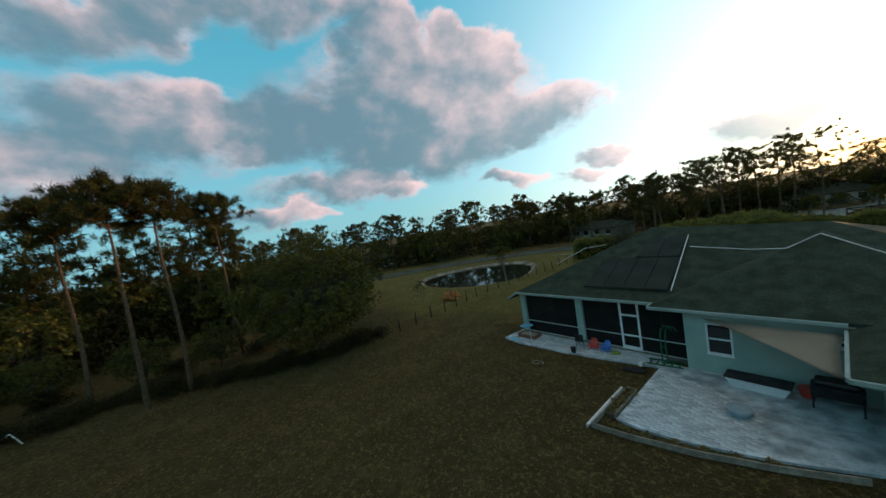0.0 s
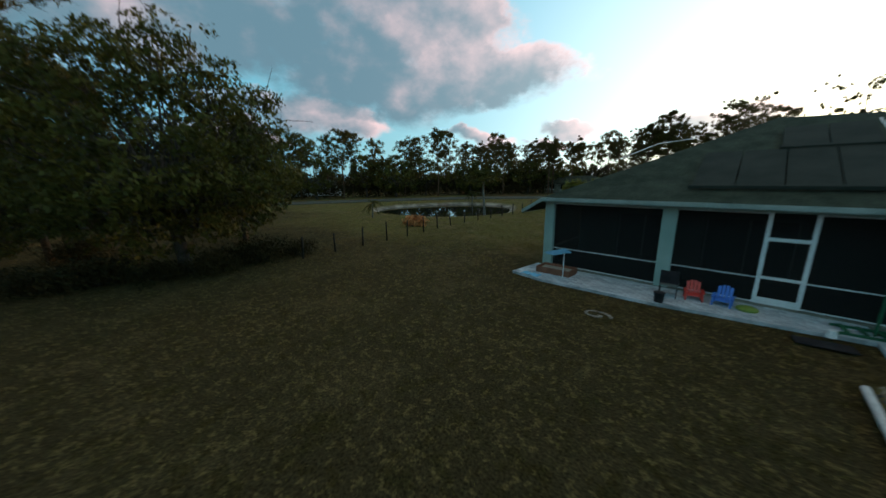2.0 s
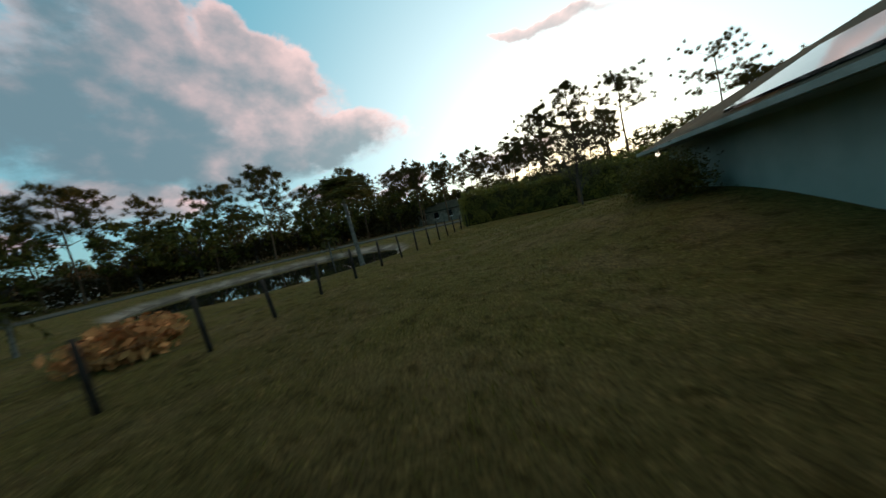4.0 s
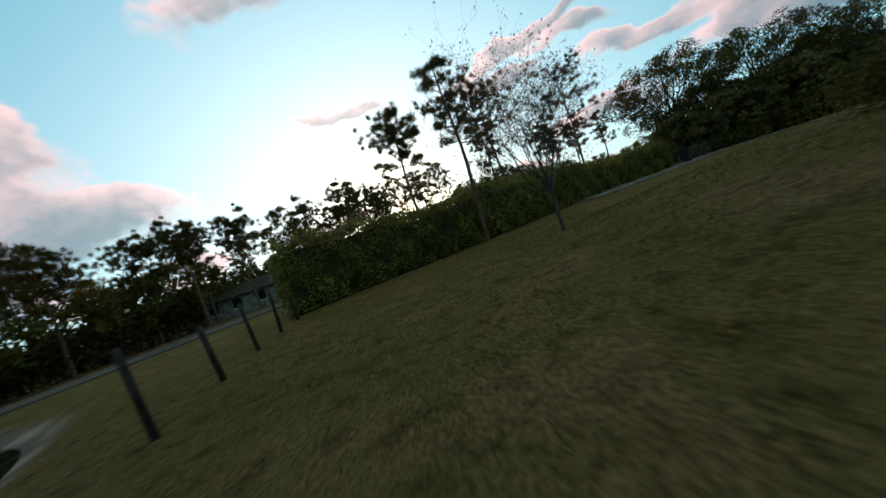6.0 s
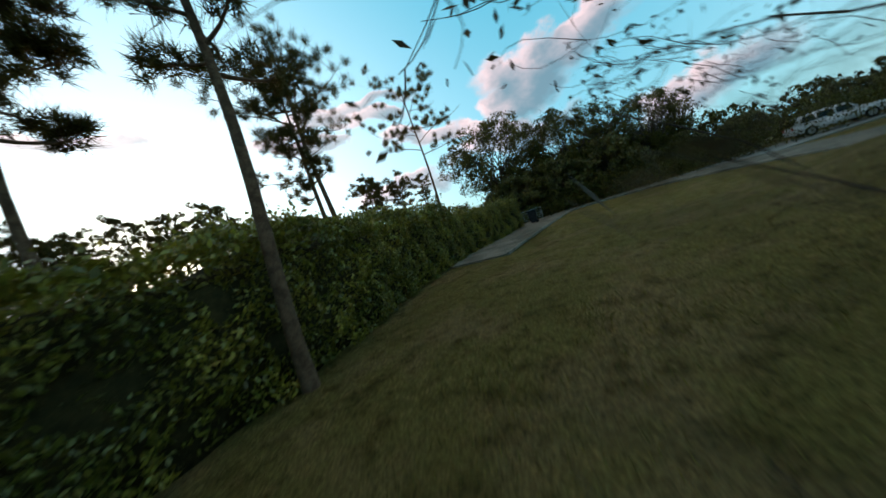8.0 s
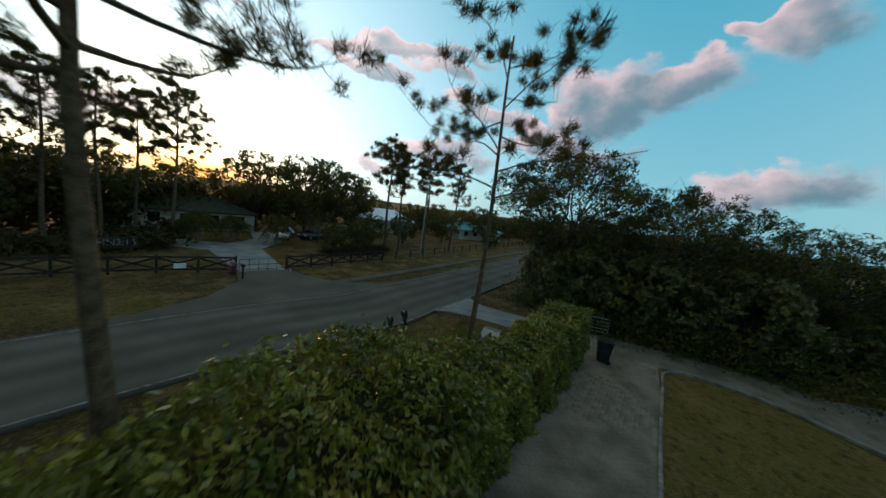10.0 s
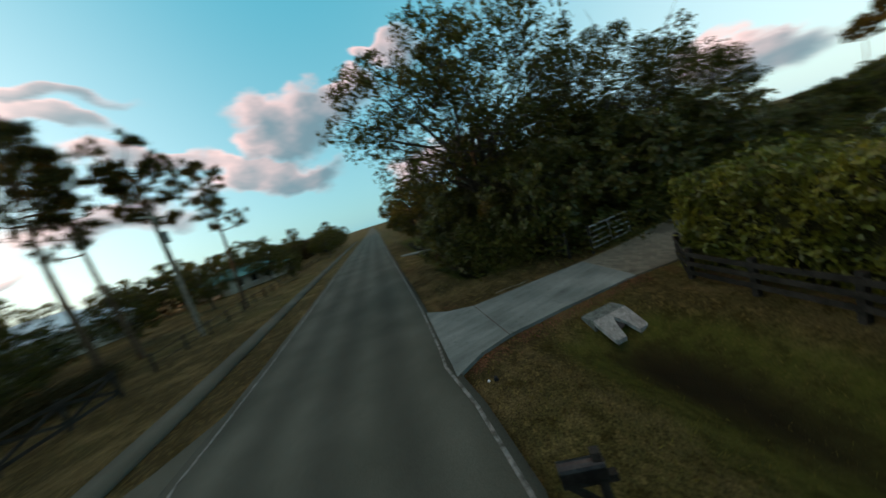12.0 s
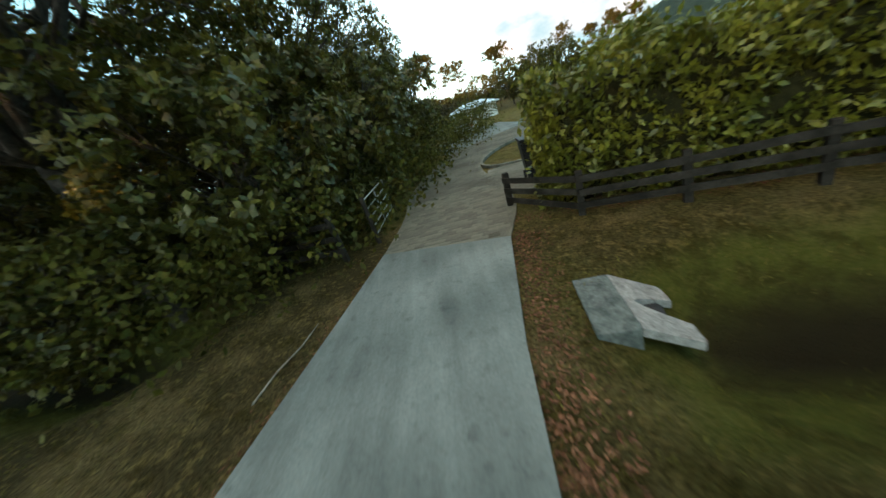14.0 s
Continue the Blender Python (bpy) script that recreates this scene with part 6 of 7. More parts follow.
stick = tagged(part("fallen_branch", bmesh.new(), M_GREYWOOD), "thin dry fallen branch beside the concrete drive", "branch")
V_, F_ = tube_np([(15.35, 64.3, -0.02), (15.47, 63.8, 0.0), (15.52, 63.3, -0.01), (15.66, 62.8, 0.0)], [0.016, 0.014, 0.012, 0.008], 7)
stick.data.from_pydata([tuple(map(float, v)) for v in V_], [], [tuple(map(int, f)) for f in F_])
cart = root("wheelie_bin", "black wheelie bin at the end of the hedge", "bin", pose(13.0, 56.2, 0.03, 0, 0, 200) @ Matrix.Scale(1.12, 4))
bm = bmesh.new()
vs = [bm.verts.new(p) for p in ((-0.22, -0.24, 0.06), (0.22, -0.24, 0.06), (0.22, 0.24, 0.06), (-0.22, 0.24, 0.06), (-0.29, -0.34, 0.98), (0.29, -0.34, 0.98), (0.29, 0.34, 0.98), (-0.29, 0.34, 0.98))]
for f in ((0, 3, 2, 1), (4, 5, 6, 7), (0, 1, 5, 4), (1, 2, 6, 5), (2, 3, 7, 6), (3, 0, 4, 7)):
    bm.faces.new([vs[i] for i in f])
bmesh.ops.bevel(bm, geom=bm.edges[:], offset=0.03, segments=2, affect="EDGES")
part("body", bm, M_BLACKP, cart)
part("lid", bx(-0.31, -0.38, 0.985, 0.31, 0.37, 1.07, 0.03), M_BLACKP, cart)
for x in (-0.25, 0.25):
    bm = bmesh.new()
    bmesh.ops.create_cone(bm, cap_ends=True, segments=16, radius1=0.11, radius2=0.11, depth=0.05, matrix=Matrix.Translation((x, 0.24, 0.09)) @ Matrix.Rotation(math.pi / 2, 4, "Y"))
    part("wheel", bm, M_TYRE, cart)
part("handle", rod(bmesh.new(), (-0.25, 0.4, 0.95), (0.25, 0.4, 0.95), 0.015), M_BLACKP, cart)

gate = root("farm_gate", "galvanised tube gate standing open beside the drive", "gate", pose(16.6, 59.6, 0, 0, 0, -66))
part("post", rod(bmesh.new(), (0, 0, -0.2), (0, 0, 1.25), 0.06), M_WOOD, gate)
for z in (0.2, 0.42, 0.66, 0.9, 1.15):
    part("tube", rod(bmesh.new(), (0.08, 0, z), (2.6, 0, z), 0.02), M_GALV, gate)
for x in (0.08, 1.3, 2.6):
    part("stile", rod(bmesh.new(), (x, 0, 0.18), (x, 0, 1.17), 0.022), M_GALV, gate)
wood2 = root("board_fence", "dark stained board fence under the trees", "fence", kind="structure")
for i in range(4):
    part("post", bx(-0.06, -0.06, -0.2, 0.06, 0.06, 1.15, 0.008), M_WOOD, wood2, at=pose(17.0 + 1.8 * i, 60.5 + 0.35 * i, 0, 0, 0, 11))
    for z in (0.28, 0.62, 0.98):
        if i:
            part("rail", bar(bmesh.new(), (15.2 + 1.8 * i, 60.22 + 0.35 * i, z), (17.0 + 1.8 * i, 60.57 + 0.35 * i, z), 0.03, 0.14), M_WOOD, wood2)


def make_car(name, label, paint, m, length=4.6, h=1.5, van=False, group=""):
    """A car: lower body, cabin, panes, wheels, lamps."""
    ob = root(name, label, "car", m, group=group)
    hw, L2 = 0.9, length / 2
    side_ = [(-L2, 0.32), (-L2 + 0.05, 0.72), (-L2 + 0.25, 0.92), (-0.35 * L2, 0.98) if not van else (-0.62 * L2, 1.0), (L2 - 0.2, 0.96), (L2, 0.75), (L2, 0.32)]
    cab = [(-0.52 * L2, 0.93), (-0.22 * L2, h - 0.06), (0.1 * L2, h), (0.78 * L2, h - 0.05), (0.95 * L2, 0.95)] if not van else [(-0.72 * L2, 0.95), (-0.36 * L2, h - 0.05), (0, h), (0.88 * L2, h - 0.06), (0.97 * L2, 0.95)]

    def loft(profile, w0, w1, nm, material):
        bm = bmesh.new()
        zs = [p[1] for p in profile]
        lo, hi = min(zs), max(zs)
        rows = []
        for s in (-1, 1):
            rows.append([bm.verts.new((x, s * (w0 + (w1 - w0) * (z - lo) / (hi - lo)), z)) for x, z in profile])
        k = len(profile)
        for i in range(k):
            j = (i + 1) % k
            bm.faces.new((rows[0][i], rows[0][j], rows[1][j], rows[1][i]))
        bm.faces.new(rows[0][::-1])
        bm.faces.new(rows[1])
        bmesh.ops.recalc_face_normals(bm, faces=bm.faces)
        bmesh.ops.bevel(bm, geom=bm.edges[:], offset=0.05, segments=2, affect="EDGES")
        return part(nm, bm, material, ob, smooth=True)

    loft(side_, hw, hw - 0.04, "body", paint)
    loft(cab, hw - 0.06, hw - 0.24, "cabin", paint)
    for s in (-1, 1):
        for x0, x1 in ((-0.34, 0.02), (0.06, 0.42), (0.46, 0.74)):
            bm = bmesh.new()
            z0, z1 = 1.0, h - 0.13
            y0, y1 = s * (hw - 0.065), s * (hw - 0.195)
            vs = [bm.verts.new(p) for p in ((x0 * L2, y0, z0), (x1 * L2, y0, z0), (x1 * L2 - 0.03, y1, z1), (x0 * L2 + (0.2 if x0 < 0 else 0.03), y1, z1))]
            bm.faces.new(vs)
            bmesh.ops.solidify(bm, geom=bm.faces[:], thickness=0.02)
            part("side_window", bm, M_PANE, ob)
        for x in (-0.62 * L2, 0.62 * L2):
            bm = bmesh.new()
            bmesh.ops.create_cone(bm, cap_ends=True, segments=22, radius1=0.33, radius2=0.33, depth=0.22, matrix=Matrix.Translation((x, s * (hw - 0.1), 0.33)) @ Matrix.Rotation(math.pi / 2, 4, "X"))
            w = part("wheel", bm, M_TYRE, ob)
            bm = bmesh.new()
            bmesh.ops.create_cone(bm, cap_ends=True, segments=16, radius1=0.2, radius2=0.2, depth=0.03, matrix=Matrix.Translation((x, s * (hw + 0.012), 0.33)) @ Matrix.Rotation(math.pi / 2, 4, "X"))
            part("rim", bm, M_GALV, w)
        part("headlight", bx(-L2 - 0.012, s * 0.68 - 0.16, 0.66, -L2 + 0.1, s * 0.68 + 0.16, 0.78, 0.01), M_TRIM, ob)
        part("tail_light", bx(L2 - 0.05, s * 0.74 - 0.1, 0.7, L2 + 0.012, s * 0.74 + 0.1, 0.9, 0.01), M_RED, ob)
    for pr, nm in (((cab[0], cab[1]), "windscreen"), ((cab[4], cab[3]), "rear_window")):
        (xa, za), (xb, zb) = pr
        bm = bmesh.new()
        k = 0.03 if xa < xb else -0.03
        vs = [bm.verts.new(p) for p in ((xa * 0.9 + xb * 0.1 - k, -0.72, za * 0.9 + zb * 0.1), (xa * 0.9 + xb * 0.1 - k, 0.72, za * 0.9 + zb * 0.1), (xa * 0.12 + xb * 0.88 - k, 0.6, za * 0.12 + zb * 0.88), (xa * 0.12 + xb * 0.88 - k, -0.6, za * 0.12 + zb * 0.88))]
        bm.faces.new(vs)
        bmesh.ops.solidify(bm, geom=bm.faces[:], thickness=0.02)
        part(nm, bm, M_PANE, ob)
    return ob


make_car("car", "white estate car parked on the paved drive", M_WHITECAR, pose(22.0, 37.0, 0.0, 0, 0, 100), 4.5, 1.55)
make_car("car", "white hatchback parked beside a neighbour's drive", M_WHITECAR, pose(11.6, 97.5, -0.03, 0, 0, 60), 4.3, 1.5)
make_car("car", "black car parked under trees", M_DARKCAR, pose(15.6, 97.2, -0.03, 0, 0, 20), 4.5, 1.5)


# ---- neighbours ----
def neighbour(label, x, y, turn, lx, ly, roof_mat, wall_mat, eave=2.6, rise=1.7):
    ob = root("neighbour_house", label, "house", pose(x, y, -0.1, 0, 0, turn))
    part("wall", bx(-lx / 2, -ly / 2, 0, lx / 2, ly / 2, eave), wall_mat, ob)
    bm = bmesh.new()
    o, h = 0.5, ly / 2
    a, b, c, d = [(sx * (lx / 2 + o), sy * (ly / 2 + o), eave - 0.05) for sx, sy in ((-1, -1), (1, -1), (1, 1), (-1, 1))]
    p, q = (-(lx / 2 - h * 0.8), 0, eave + rise), (lx / 2 - h * 0.8, 0, eave + rise)
    for f in ((a, b, q, p), (b, c, q), (c, d, p, q), (d, a, p)):
        bm.faces.new([bm.verts.new(v) for v in f])
    bmesh.ops.remove_doubles(bm, verts=bm.verts, dist=0.001)
    bmesh.ops.recalc_face_normals(bm, faces=bm.faces)
    bmesh.ops.solidify(bm, geom=bm.faces[:], thickness=0.15)
    part("roof", bm, roof_mat, ob)
    for i in range(max(2, int(lx / 3.2))):
        xx = -lx / 2 + 1.6 + i * 3.0
        if xx + 1.1 < lx / 2:
            for s in (-1, 1):
                w = part("window", bx(xx, s * ly / 2 - 0.03, 0.95, xx + 1.1, s * ly / 2 + 0.03, 2.1), M_PANE, ob)
                part("frame", bx(xx - 0.07, s * ly / 2 - 0.02, 0.86, xx + 1.17, s * ly / 2 + 0.02, 0.94), M_TRIM, w)
    return ob


neighbour("low house with a pale metal roof among trees", 37.5, 112, -12, 13, 8, M_WHITEROOF, M_TAN, 3.0, 2.2)
neighbour("low house with a teal roof beyond the field", 62, 104, -14, 14, 8, M_TEAL, M_TAN)
neighbour("low dark-roofed house behind trees across the road", 1.5, 108, 0, 16, 9, M_SHINGLE, M_TAN)
neighbour("low grey-roofed house across the road", -33, 80, -10, 13, 8, M_SHINGLE, M_CONCD, 2.5, 1.5)
neighbour("low pale house seen through the woods", -86, 40, 60, 13, 8, M_SHINGLE, M_TRIM)
neighbour("low white outbuilding beyond the drive", 27, 20, 20, 6, 4, M_WHITEROOF, M_TRIM, 1.9, 0.6)

tagged(flat_poly("neighbour_drive", [(1.9, 79.6), (5.4, 79.9), (6.4, 89.5), (10.2, 94.5), (11.6, 103), (8.8, 103), (7.6, 96.5), (3.8, 93.0), (-1.5, 96.5), (-2.0, 92.5), (1.6, 89.0)], 0.0, M_CONC), "pale concrete drive behind the tube gate", "driveway", kind="structure")
tagged(flat_poly("gate_threshold", [(1.7, 79.15), (5.7, 79.3), (5.7, 79.62), (1.7, 79.5)], 0.012, M_PIPE), "pale concrete strip in front of the tube gate", "driveway", kind="structure")
limb = tagged(part("fallen_branch", bmesh.new(), M_OAKBARK), "dark crooked branch lying on the far verge", "branch")
V_, F_ = tube_np([(-2.2, 77.0, 0.0), (-1.2, 77.1, 0.04), (-0.4, 77.5, 0.02), (0.1, 77.6, 0.0)], [0.05, 0.045, 0.03, 0.015], 7)
limb.data.from_pydata([tuple(map(float, v)) for v in V_], [], [tuple(map(int, f)) for f in F_])
young = make_bare("bare_tree", 77, 4.6, "small bare tree with thin spreading twigs beside parked cars")
plant(young, [(14.2, 93.2, 0, 1.0)], USED)
tgate = root("tube_gate", "low grey tube gate across the neighbour's drive", "gate")
for z in (0.15, 0.55, 0.98):
    part("tube", rod(bmesh.new(), (1.9, 79.75, z), (5.35, 79.85, z), 0.02), M_METAL, tgate)
for i in range(6):
    x = 1.9 + 3.45 * i / 5
    part("upright", rod(bmesh.new(), (x, 79.75 + 0.1 * i / 5, 0.0), (x, 79.75 + 0.1 * i / 5, 1.0), 0.018), M_METAL, tgate)
sign = root("garden_sign", "dark signboard on two posts with large pale letters", "sign", pose(-5.0, 88.0, -0.05, 0, 0, 6))
for x in (-0.9, 0.9):
    part("post", bx(x - 0.06, -0.06, -0.2, x + 0.06, 0.06, 0.5), M_WOOD, sign)
part("board", bx(-1.6, -0.04, 0.45, 1.6, 0.04, 1.3, 0.01), M_DARK, sign)
txt = bpy.data.curves.new("letters", "FONT")
txt.body, txt.size, txt.extrude, txt.align_x, txt.align_y = "JOHN3:16", 0.70, 0.01, "CENTER", "CENTER"
txt_ob = new("letters", txt)
deps = bpy.context.evaluated_depsgraph_get()
txt_me = bpy.data.meshes.new_from_object(txt_ob.evaluated_get(deps))
bpy.data.objects.remove(txt_ob)
put_mesh("lettering", txt_me, M_GREYWOOD, sign, at=pose(0, -0.055, 0.9, 90, 0, 0))
flower = make_bush("flowering_bush", 121, 0.5, 1.3, 700, 0.10, "small pink-flowered shrub by the gate", mat("pink_petals", (0.20, 0.06, 0.09), (0.34, 0.12, 0.16), 2, 0.7, 0, 20, island=0.4), "bush")
plant(flower, [(1.4, 79.2, 0, 1.0)], USED)
npost = root("mailbox", "dark mailbox post across the road", "mailbox", pose(1.6, 77.6, -0.05))
part("post", bx(-0.05, -0.05, -0.2, 0.05, 0.05, 1.2, 0.008), M_WOOD, npost)
part("box", bx(-0.1, -0.25, 0.98, 0.1, 0.25, 1.2, 0.05), M_METAL, npost)
board = root("yard_sign", "small pale sign on the crossed-board fence", "sign", pose(-1.6, 80.3, 0.35))
part("panel", bx(-0.35, -0.015, 0.0, 0.35, 0.015, 0.35, 0.004), M_TRIM, board)
part("stake", bx(-0.02, -0.02, -0.5, 0.02, 0.02, 0.0), M_METAL, board)
pole = root("utility_pole", "grey timber utility pole with a transformer can", "utility pole", pose(25.5, 84.5, -0.1))
part("pole", rod(bmesh.new(), (0, 0, -0.3), (0, 0, 9.5), 0.13, 10), M_GREYWOOD, pole)
bm = bmesh.new()
bmesh.ops.create_cone(bm, cap_ends=True, segments=16, radius1=0.24, radius2=0.24, depth=0.8, matrix=Matrix.Translation((0.36, 0, 7.6)))
part("transformer", bm, M_CONC, pole)
part("crossarm", bx(-1.1, -0.06, 9.0, 1.1, 0.06, 9.14), M_GREYWOOD, pole)
wf = root("wire_fence", "low dark fence along the neighbour's field", "fence", kind="structure")
wspots = along([(19.5, 82.5), (45, 88.0), (80, 95.5)], 3.0)
for x, y, h in wspots:
    part("post", bx(-0.05, -0.05, -0.2, 0.05, 0.05, 1.1), M_WOOD, wf, at=pose(x, y, -0.1))
for z in (0.4, 0.95):
    put_mesh("rail", mesh_np("rail", *tube_np([(x, y, z - 0.1) for x, y, h in wspots], [0.02] * len(wspots), 4)), M_WOOD, wf)


# ---- thickets, grass, fallen leaves ----
def thicket(line, depth, height, count, leaf, label, seed, material=None):
    rng = np.random.default_rng(seed)
    L = smooth_line(line, 1.5)
    N_ = side_of(L)
    i = rng.integers(0, len(L), count)
    o = rng.uniform(0, 1, count)
    xy = L[i] + N_[i] * (o * depth)[:, None] + rng.normal(size=(count, 2)) * 0.8
    ph = np.sin(xy[:, 0] * 0.55 + seed) + np.sin(xy[:, 1] * 0.47 + 1.7 * seed) + np.sin((xy[:, 0] + xy[:, 1]) * 1.3)
    top = height * (0.72 + 0.13 * ph)
    z = np.abs(top * rng.uniform(0, 1, count) ** 0.75) - 0.1
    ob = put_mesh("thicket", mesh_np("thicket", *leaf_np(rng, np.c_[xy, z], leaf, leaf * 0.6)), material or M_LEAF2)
    return tagged(ob, label, "thicket", kind="stuff")


TH2 = "tall leafy undergrowth behind the trees beside the drive"
TH = "dark dense undergrowth below the far trees"
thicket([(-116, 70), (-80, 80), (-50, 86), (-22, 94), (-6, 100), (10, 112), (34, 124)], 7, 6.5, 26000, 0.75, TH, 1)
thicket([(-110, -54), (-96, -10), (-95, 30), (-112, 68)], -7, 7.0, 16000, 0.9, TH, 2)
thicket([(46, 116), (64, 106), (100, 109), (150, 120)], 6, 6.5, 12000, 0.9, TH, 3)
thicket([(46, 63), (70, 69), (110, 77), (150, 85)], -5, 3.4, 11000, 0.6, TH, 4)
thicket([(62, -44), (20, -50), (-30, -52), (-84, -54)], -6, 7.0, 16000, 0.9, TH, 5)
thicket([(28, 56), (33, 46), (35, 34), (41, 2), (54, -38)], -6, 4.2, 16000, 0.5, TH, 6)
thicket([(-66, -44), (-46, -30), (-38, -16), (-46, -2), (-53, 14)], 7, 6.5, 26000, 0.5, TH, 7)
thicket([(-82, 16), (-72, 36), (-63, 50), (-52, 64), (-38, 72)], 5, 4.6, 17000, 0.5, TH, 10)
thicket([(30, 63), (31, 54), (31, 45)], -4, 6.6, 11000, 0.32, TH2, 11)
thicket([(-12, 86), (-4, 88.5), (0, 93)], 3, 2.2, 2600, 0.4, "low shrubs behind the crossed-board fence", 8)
thicket([(20.2, 63.2), (19.2, 61.0), (19.6, 56), (21.0, 50), (21.5, 42), (23, 34)], -2.2, 2.6, 15000, 0.17, "leafy undergrowth below the trees beside the drive", 9, M_LEAF)


def grass(regions, seed):
    rng = np.random.default_rng(seed)
    C, D = [], []
    for x0, x1, y0, y1, dens, hgt in regions:
        n = int((x1 - x0) * (y1 - y0) * dens)
        x, y = rng.uniform(x0, x1, n), rng.uniform(y0, y1, n)
        clump = np.sin(x * 2.1 + np.sin(y * 1.3) * 2) + np.sin(y * 2.7 + np.sin(x * 0.9) * 2) + rng.normal(size=n) * 0.8
        keep = clump > -0.3
        x, y = x[keep], y[keep]
        C.append(np.c_[x, y, ground_height(x, y) - 0.01])
        d = rng.normal(size=(len(x), 3)) * [0.55, 0.55, 0.2] + [0, 0, 0.8]
        D.append(d / np.linalg.norm(d, axis=1)[:, None] * hgt * rng.uniform(0.5, 1.5, (len(x), 1)))
    C, D = np.concatenate(C), np.concatenate(D)
    ob = put_mesh("grass", mesh_np("grass", *needle_np(rng, C, D, 1.0, 0.02)), M_GRASS)
    tagged(ob, "short patchy grass blades on the lawns and verges", "grass", kind="stuff")


grass([(-20, -11.4, 16, 33, 110, 0.085), (-20, -11.4, 8, 16, 42, 0.07), (-21.5, -8, 33, 47, 130, 0.085), (-11, -2, 37, 50, 60, 0.07), (-16, -1.2, 3, 15, 36, 0.06), (-4, 13, 60.3, 65.6, 110, 0.07), (-18, -4, 56.5, 61, 40, 0.08), (17, 34, 62, 67, 60, 0.07), (1, 14, 45, 53.5, 45, 0.05), (-23, -20, 14, 44, 30, 0.10)], 3)


def litter(strips, seed):
    rng = np.random.default_rng(seed)
    P = []
    for line, width, n in strips:
        L = smooth_line(line, 0.3)
        i = rng.integers(0, len(L), n)
        xy = L[i] + side_of(L)[i] * (np.abs(rng.normal(size=(n, 1))) * width) + rng.normal(size=(n, 2)) * 0.12
        P.append(np.c_[xy, ground_height(xy[:, 0], xy[:, 1]) + 0.015])
    C = np.concatenate(P)
    n = len(C)
    a = rng.uniform(0, 6.28, n)
    d = np.c_[np.cos(a), np.sin(a), rng.normal(size=n) * 0.25] * rng.uniform(0.016, 0.034, (n, 1))
    s = np.c_[-np.sin(a), np.cos(a), rng.normal(size=n) * 0.25] * rng.uniform(0.008, 0.017, (n, 1))
    V = np.stack([C - d, C + s, C + d, C - s], 1).reshape(-1, 3)
    ob = put_mesh("leaf_litter", mesh_np("leaf_litter", V, np.arange(4 * n).reshape(n, 4)), M_LITTER)
    tagged(ob, "fallen brown leaves beside the drive and fence", "leaf litter", kind="stuff")


litter([([(10.6, 65.9), (11.4, 64.6), (12.8, 60.1)], -0.2, 1900), ([(13.0, 59.4), (8, 58.7), (2, 57.4), (-6, 55)], 0.45, 4200), ([(14.7, 65.6), (15.2, 66.7), (20, 67.8), (30, 69.8)], -0.5, 1600), ([(15.9, 60.5), (14.7, 65.3)], 0.4, 1100), ([(10.4, 66.1), (2, 65.8), (-8, 64.6)], -0.5, 1800)], 4)


# ---- pavers ----
def inside(pts_, x, y):
    hit_ = False
    for (x0, y0), (x1, y1) in zip(pts_, pts_[1:] + pts_[:1]):
        if (y0 > y) != (y1 > y) and x < (x1 - x0) * (y - y0) / (y1 - y0) + x0:
            hit_ = not hit_
    return hit_


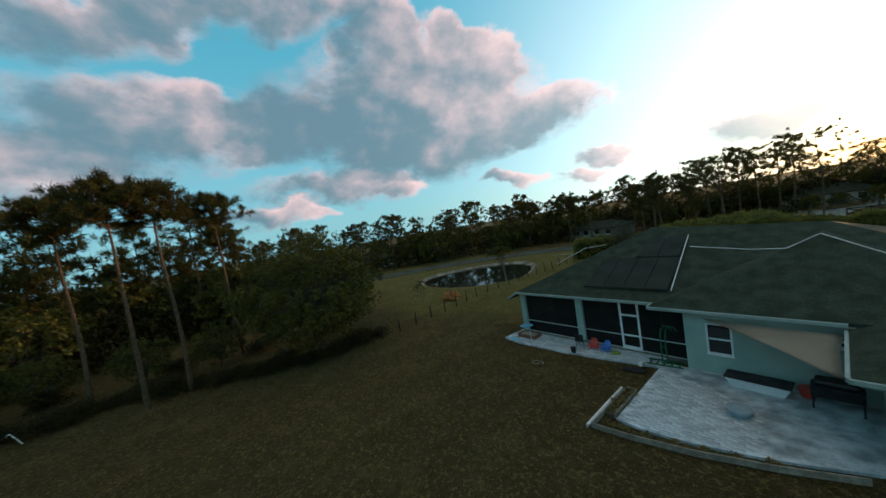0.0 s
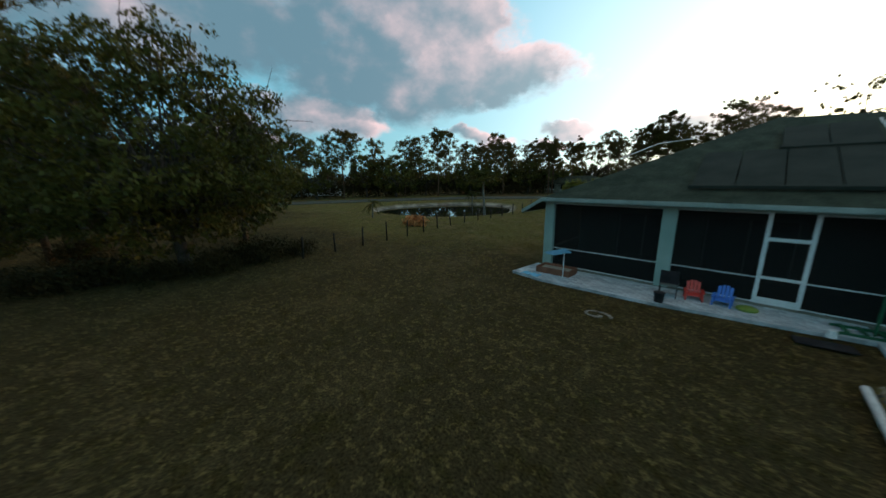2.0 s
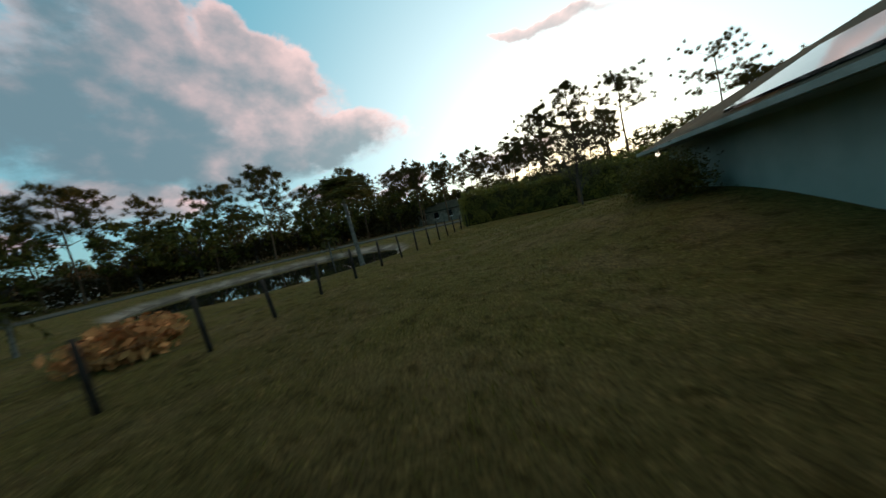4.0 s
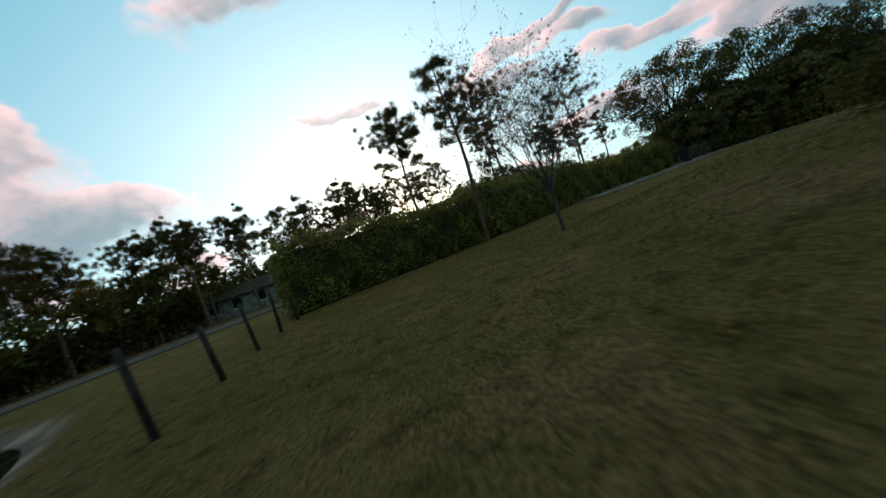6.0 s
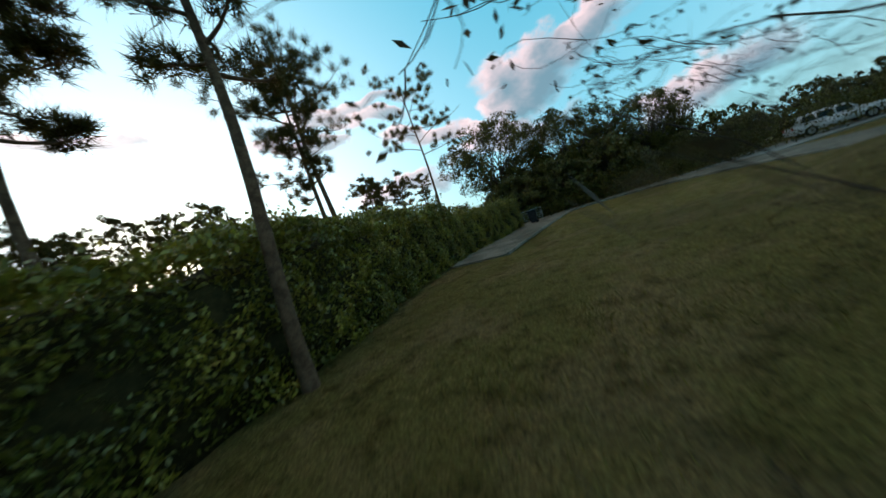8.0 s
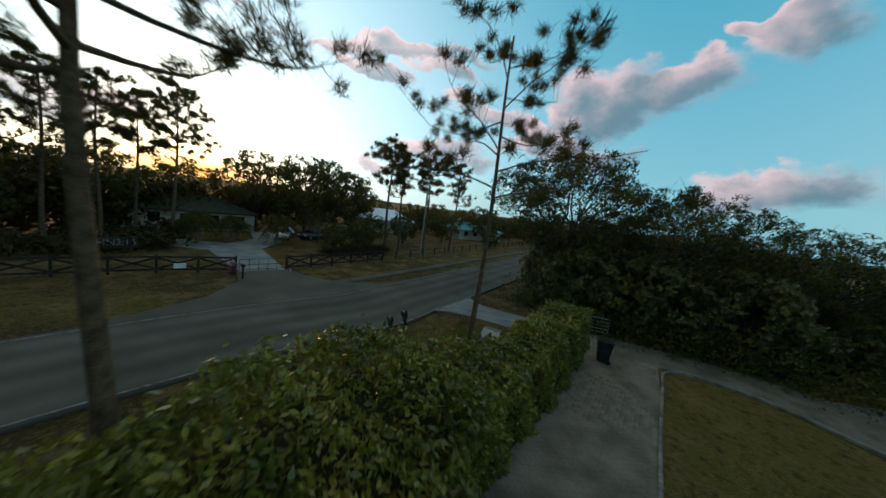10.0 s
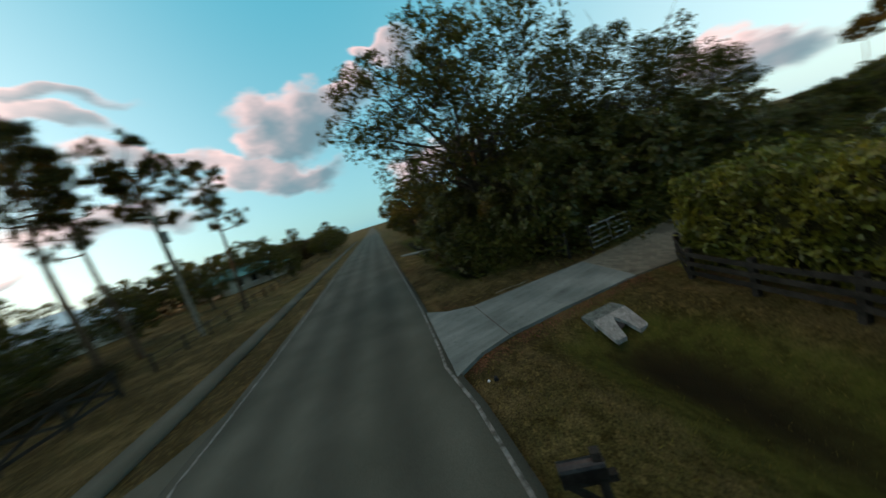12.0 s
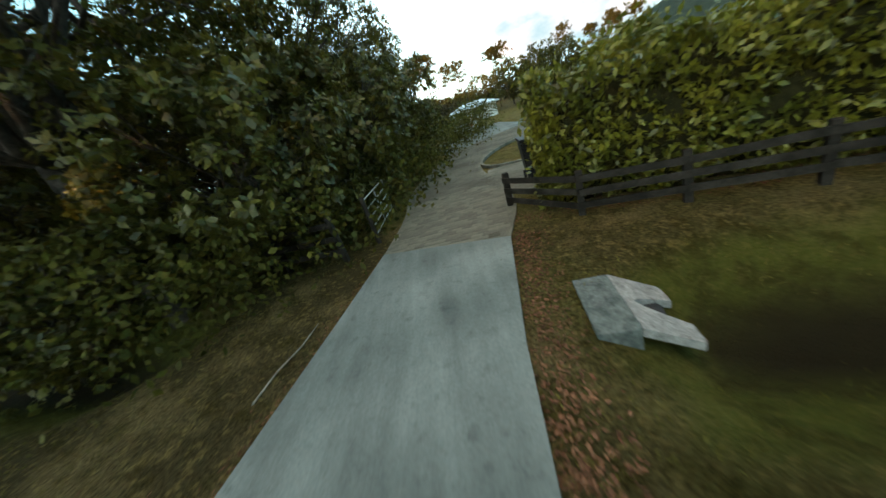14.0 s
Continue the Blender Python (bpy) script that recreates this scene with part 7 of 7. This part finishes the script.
def pave(owner, pts_, top, material, long_, short_, turn, near, limit=300):
    """Stone blocks laid in running bond inside an outline; the nearest are pieces of their own, the rest one mesh."""
    xs, ys = [p[0] for p in pts_], [p[1] for p in pts_]
    cx, cy = sum(xs) / len(xs), sum(ys) / len(ys)
    ca, sa = math.cos(radians(turn)), math.sin(radians(turn))
    R_ = max(max(xs) - min(xs), max(ys) - min(ys)) * 0.8
    spots = []
    row = 0
    v = -R_
    while v < R_:
        u = -R_ + (row % 2) * long_ / 2
        while u < R_:
            x, y = cx + u * ca - v * sa, cy + u * sa + v * ca
            if all(inside(pts_, x + du * ca - dv * sa, y + du * sa + dv * ca) for du in (-long_ / 2, long_ / 2) for dv in (-short_ / 2, short_ / 2)):
                spots.append((math.hypot(x - near[0], y - near[1]), x, y))
            u += long_
        v += short_
        row += 1
    spots.sort()
    g = 0.004
    bm = bx(-long_ / 2 + g, -short_ / 2 + g, -0.05, long_ / 2 - g, short_ / 2 - g, 0.0)
    top_face = [f for f in bm.faces if f.normal.z > 0.9 or all(abs(v_.co.z) < 1e-6 for v_ in f.verts)]
    bmesh.ops.inset_region(bm, faces=top_face, thickness=0.012, depth=0.006)
    me = bpy.data.meshes.new("paver")
    bm.to_mesh(me)
    bm.free()
    me.materials.append(material)
    base_v = np.array([v_.co[:] for v_ in me.vertices])
    faces = [tuple(p.vertices) for p in me.polygons]
    for _, x, y in spots[:limit]:
        put_mesh("paver", me, material, owner, at=pose(x, y, top + random.uniform(-0.003, 0.004), 0, 0, turn))
    rest = spots[limit:]
    if rest:
        V, F = [], []
        for _, x, y in rest:
            k = len(V)
            dz = top + random.uniform(-0.003, 0.004)
            V += [(x + a * ca - b * sa, y + a * sa + b * ca, c + dz) for a, b, c in base_v]
            F += [tuple(i + k for i in f) for f in faces]
        m2 = bpy.data.meshes.new("pavers_rest")
        m2.from_pydata(V, [], F)
        rest_ob = put_mesh("paving", m2, material, owner)
        rest_ob["kind"] = "stuff"


pave(patio, patio_pts, 0.062, M_PAVER, 0.30, 0.15, 8, (0.5, 12.5))
pave(walkway, walk_pts, 0.062, M_PAVER, 0.30, 0.15, 3, (-4, 16))
pave(drive, pts, 0.042, M_PAVERD, 0.24, 0.16, 18, (15, 58.5))
pave(drive2, branch_pts, 0.038, M_PAVERD, 0.24, 0.16, 8, (9, 55.3))
tagged(flat_poly("neighbour_path", [(30.0, 62.2), (30.9, 61.9), (34.6, 66.4), (36.6, 70.6), (35.4, 70.4), (33.7, 66.7)], 0.0, M_CONC), "pale narrow concrete path across the verge", "path", kind="structure")
tagged(flat_poly("parking_pad", [(18.8, 48.5), (18.6, 44.0), (16.0, 40.5), (20.0, 34.0), (24.0, 33.0), (24.2, 39.0), (21.5, 45.0)], 0.0, M_CONC), "pale concrete parking area beside the drive", "driveway", kind="structure")
curb = root("kerb", "pale concrete edging round the front lawn", "kerb", kind="structure")
cl = smooth_line([(-1.2, 51.35), (1.5, 51.85), (4.7, 52.35), (8.4, 52.9), (12.5, 53.4), (14.6, 53.65), (15.6, 53.1), (16.1, 51.5), (15.8, 48.8), (14.1, 45.5)], 0.5)
for p, q in zip(cl, cl[1:]):
    part("kerbstone", bar(bmesh.new(), (*p, 0.03), (*(q - (q - p) * 0.03), 0.03), 0.11, 0.12), M_CONCD, curb)
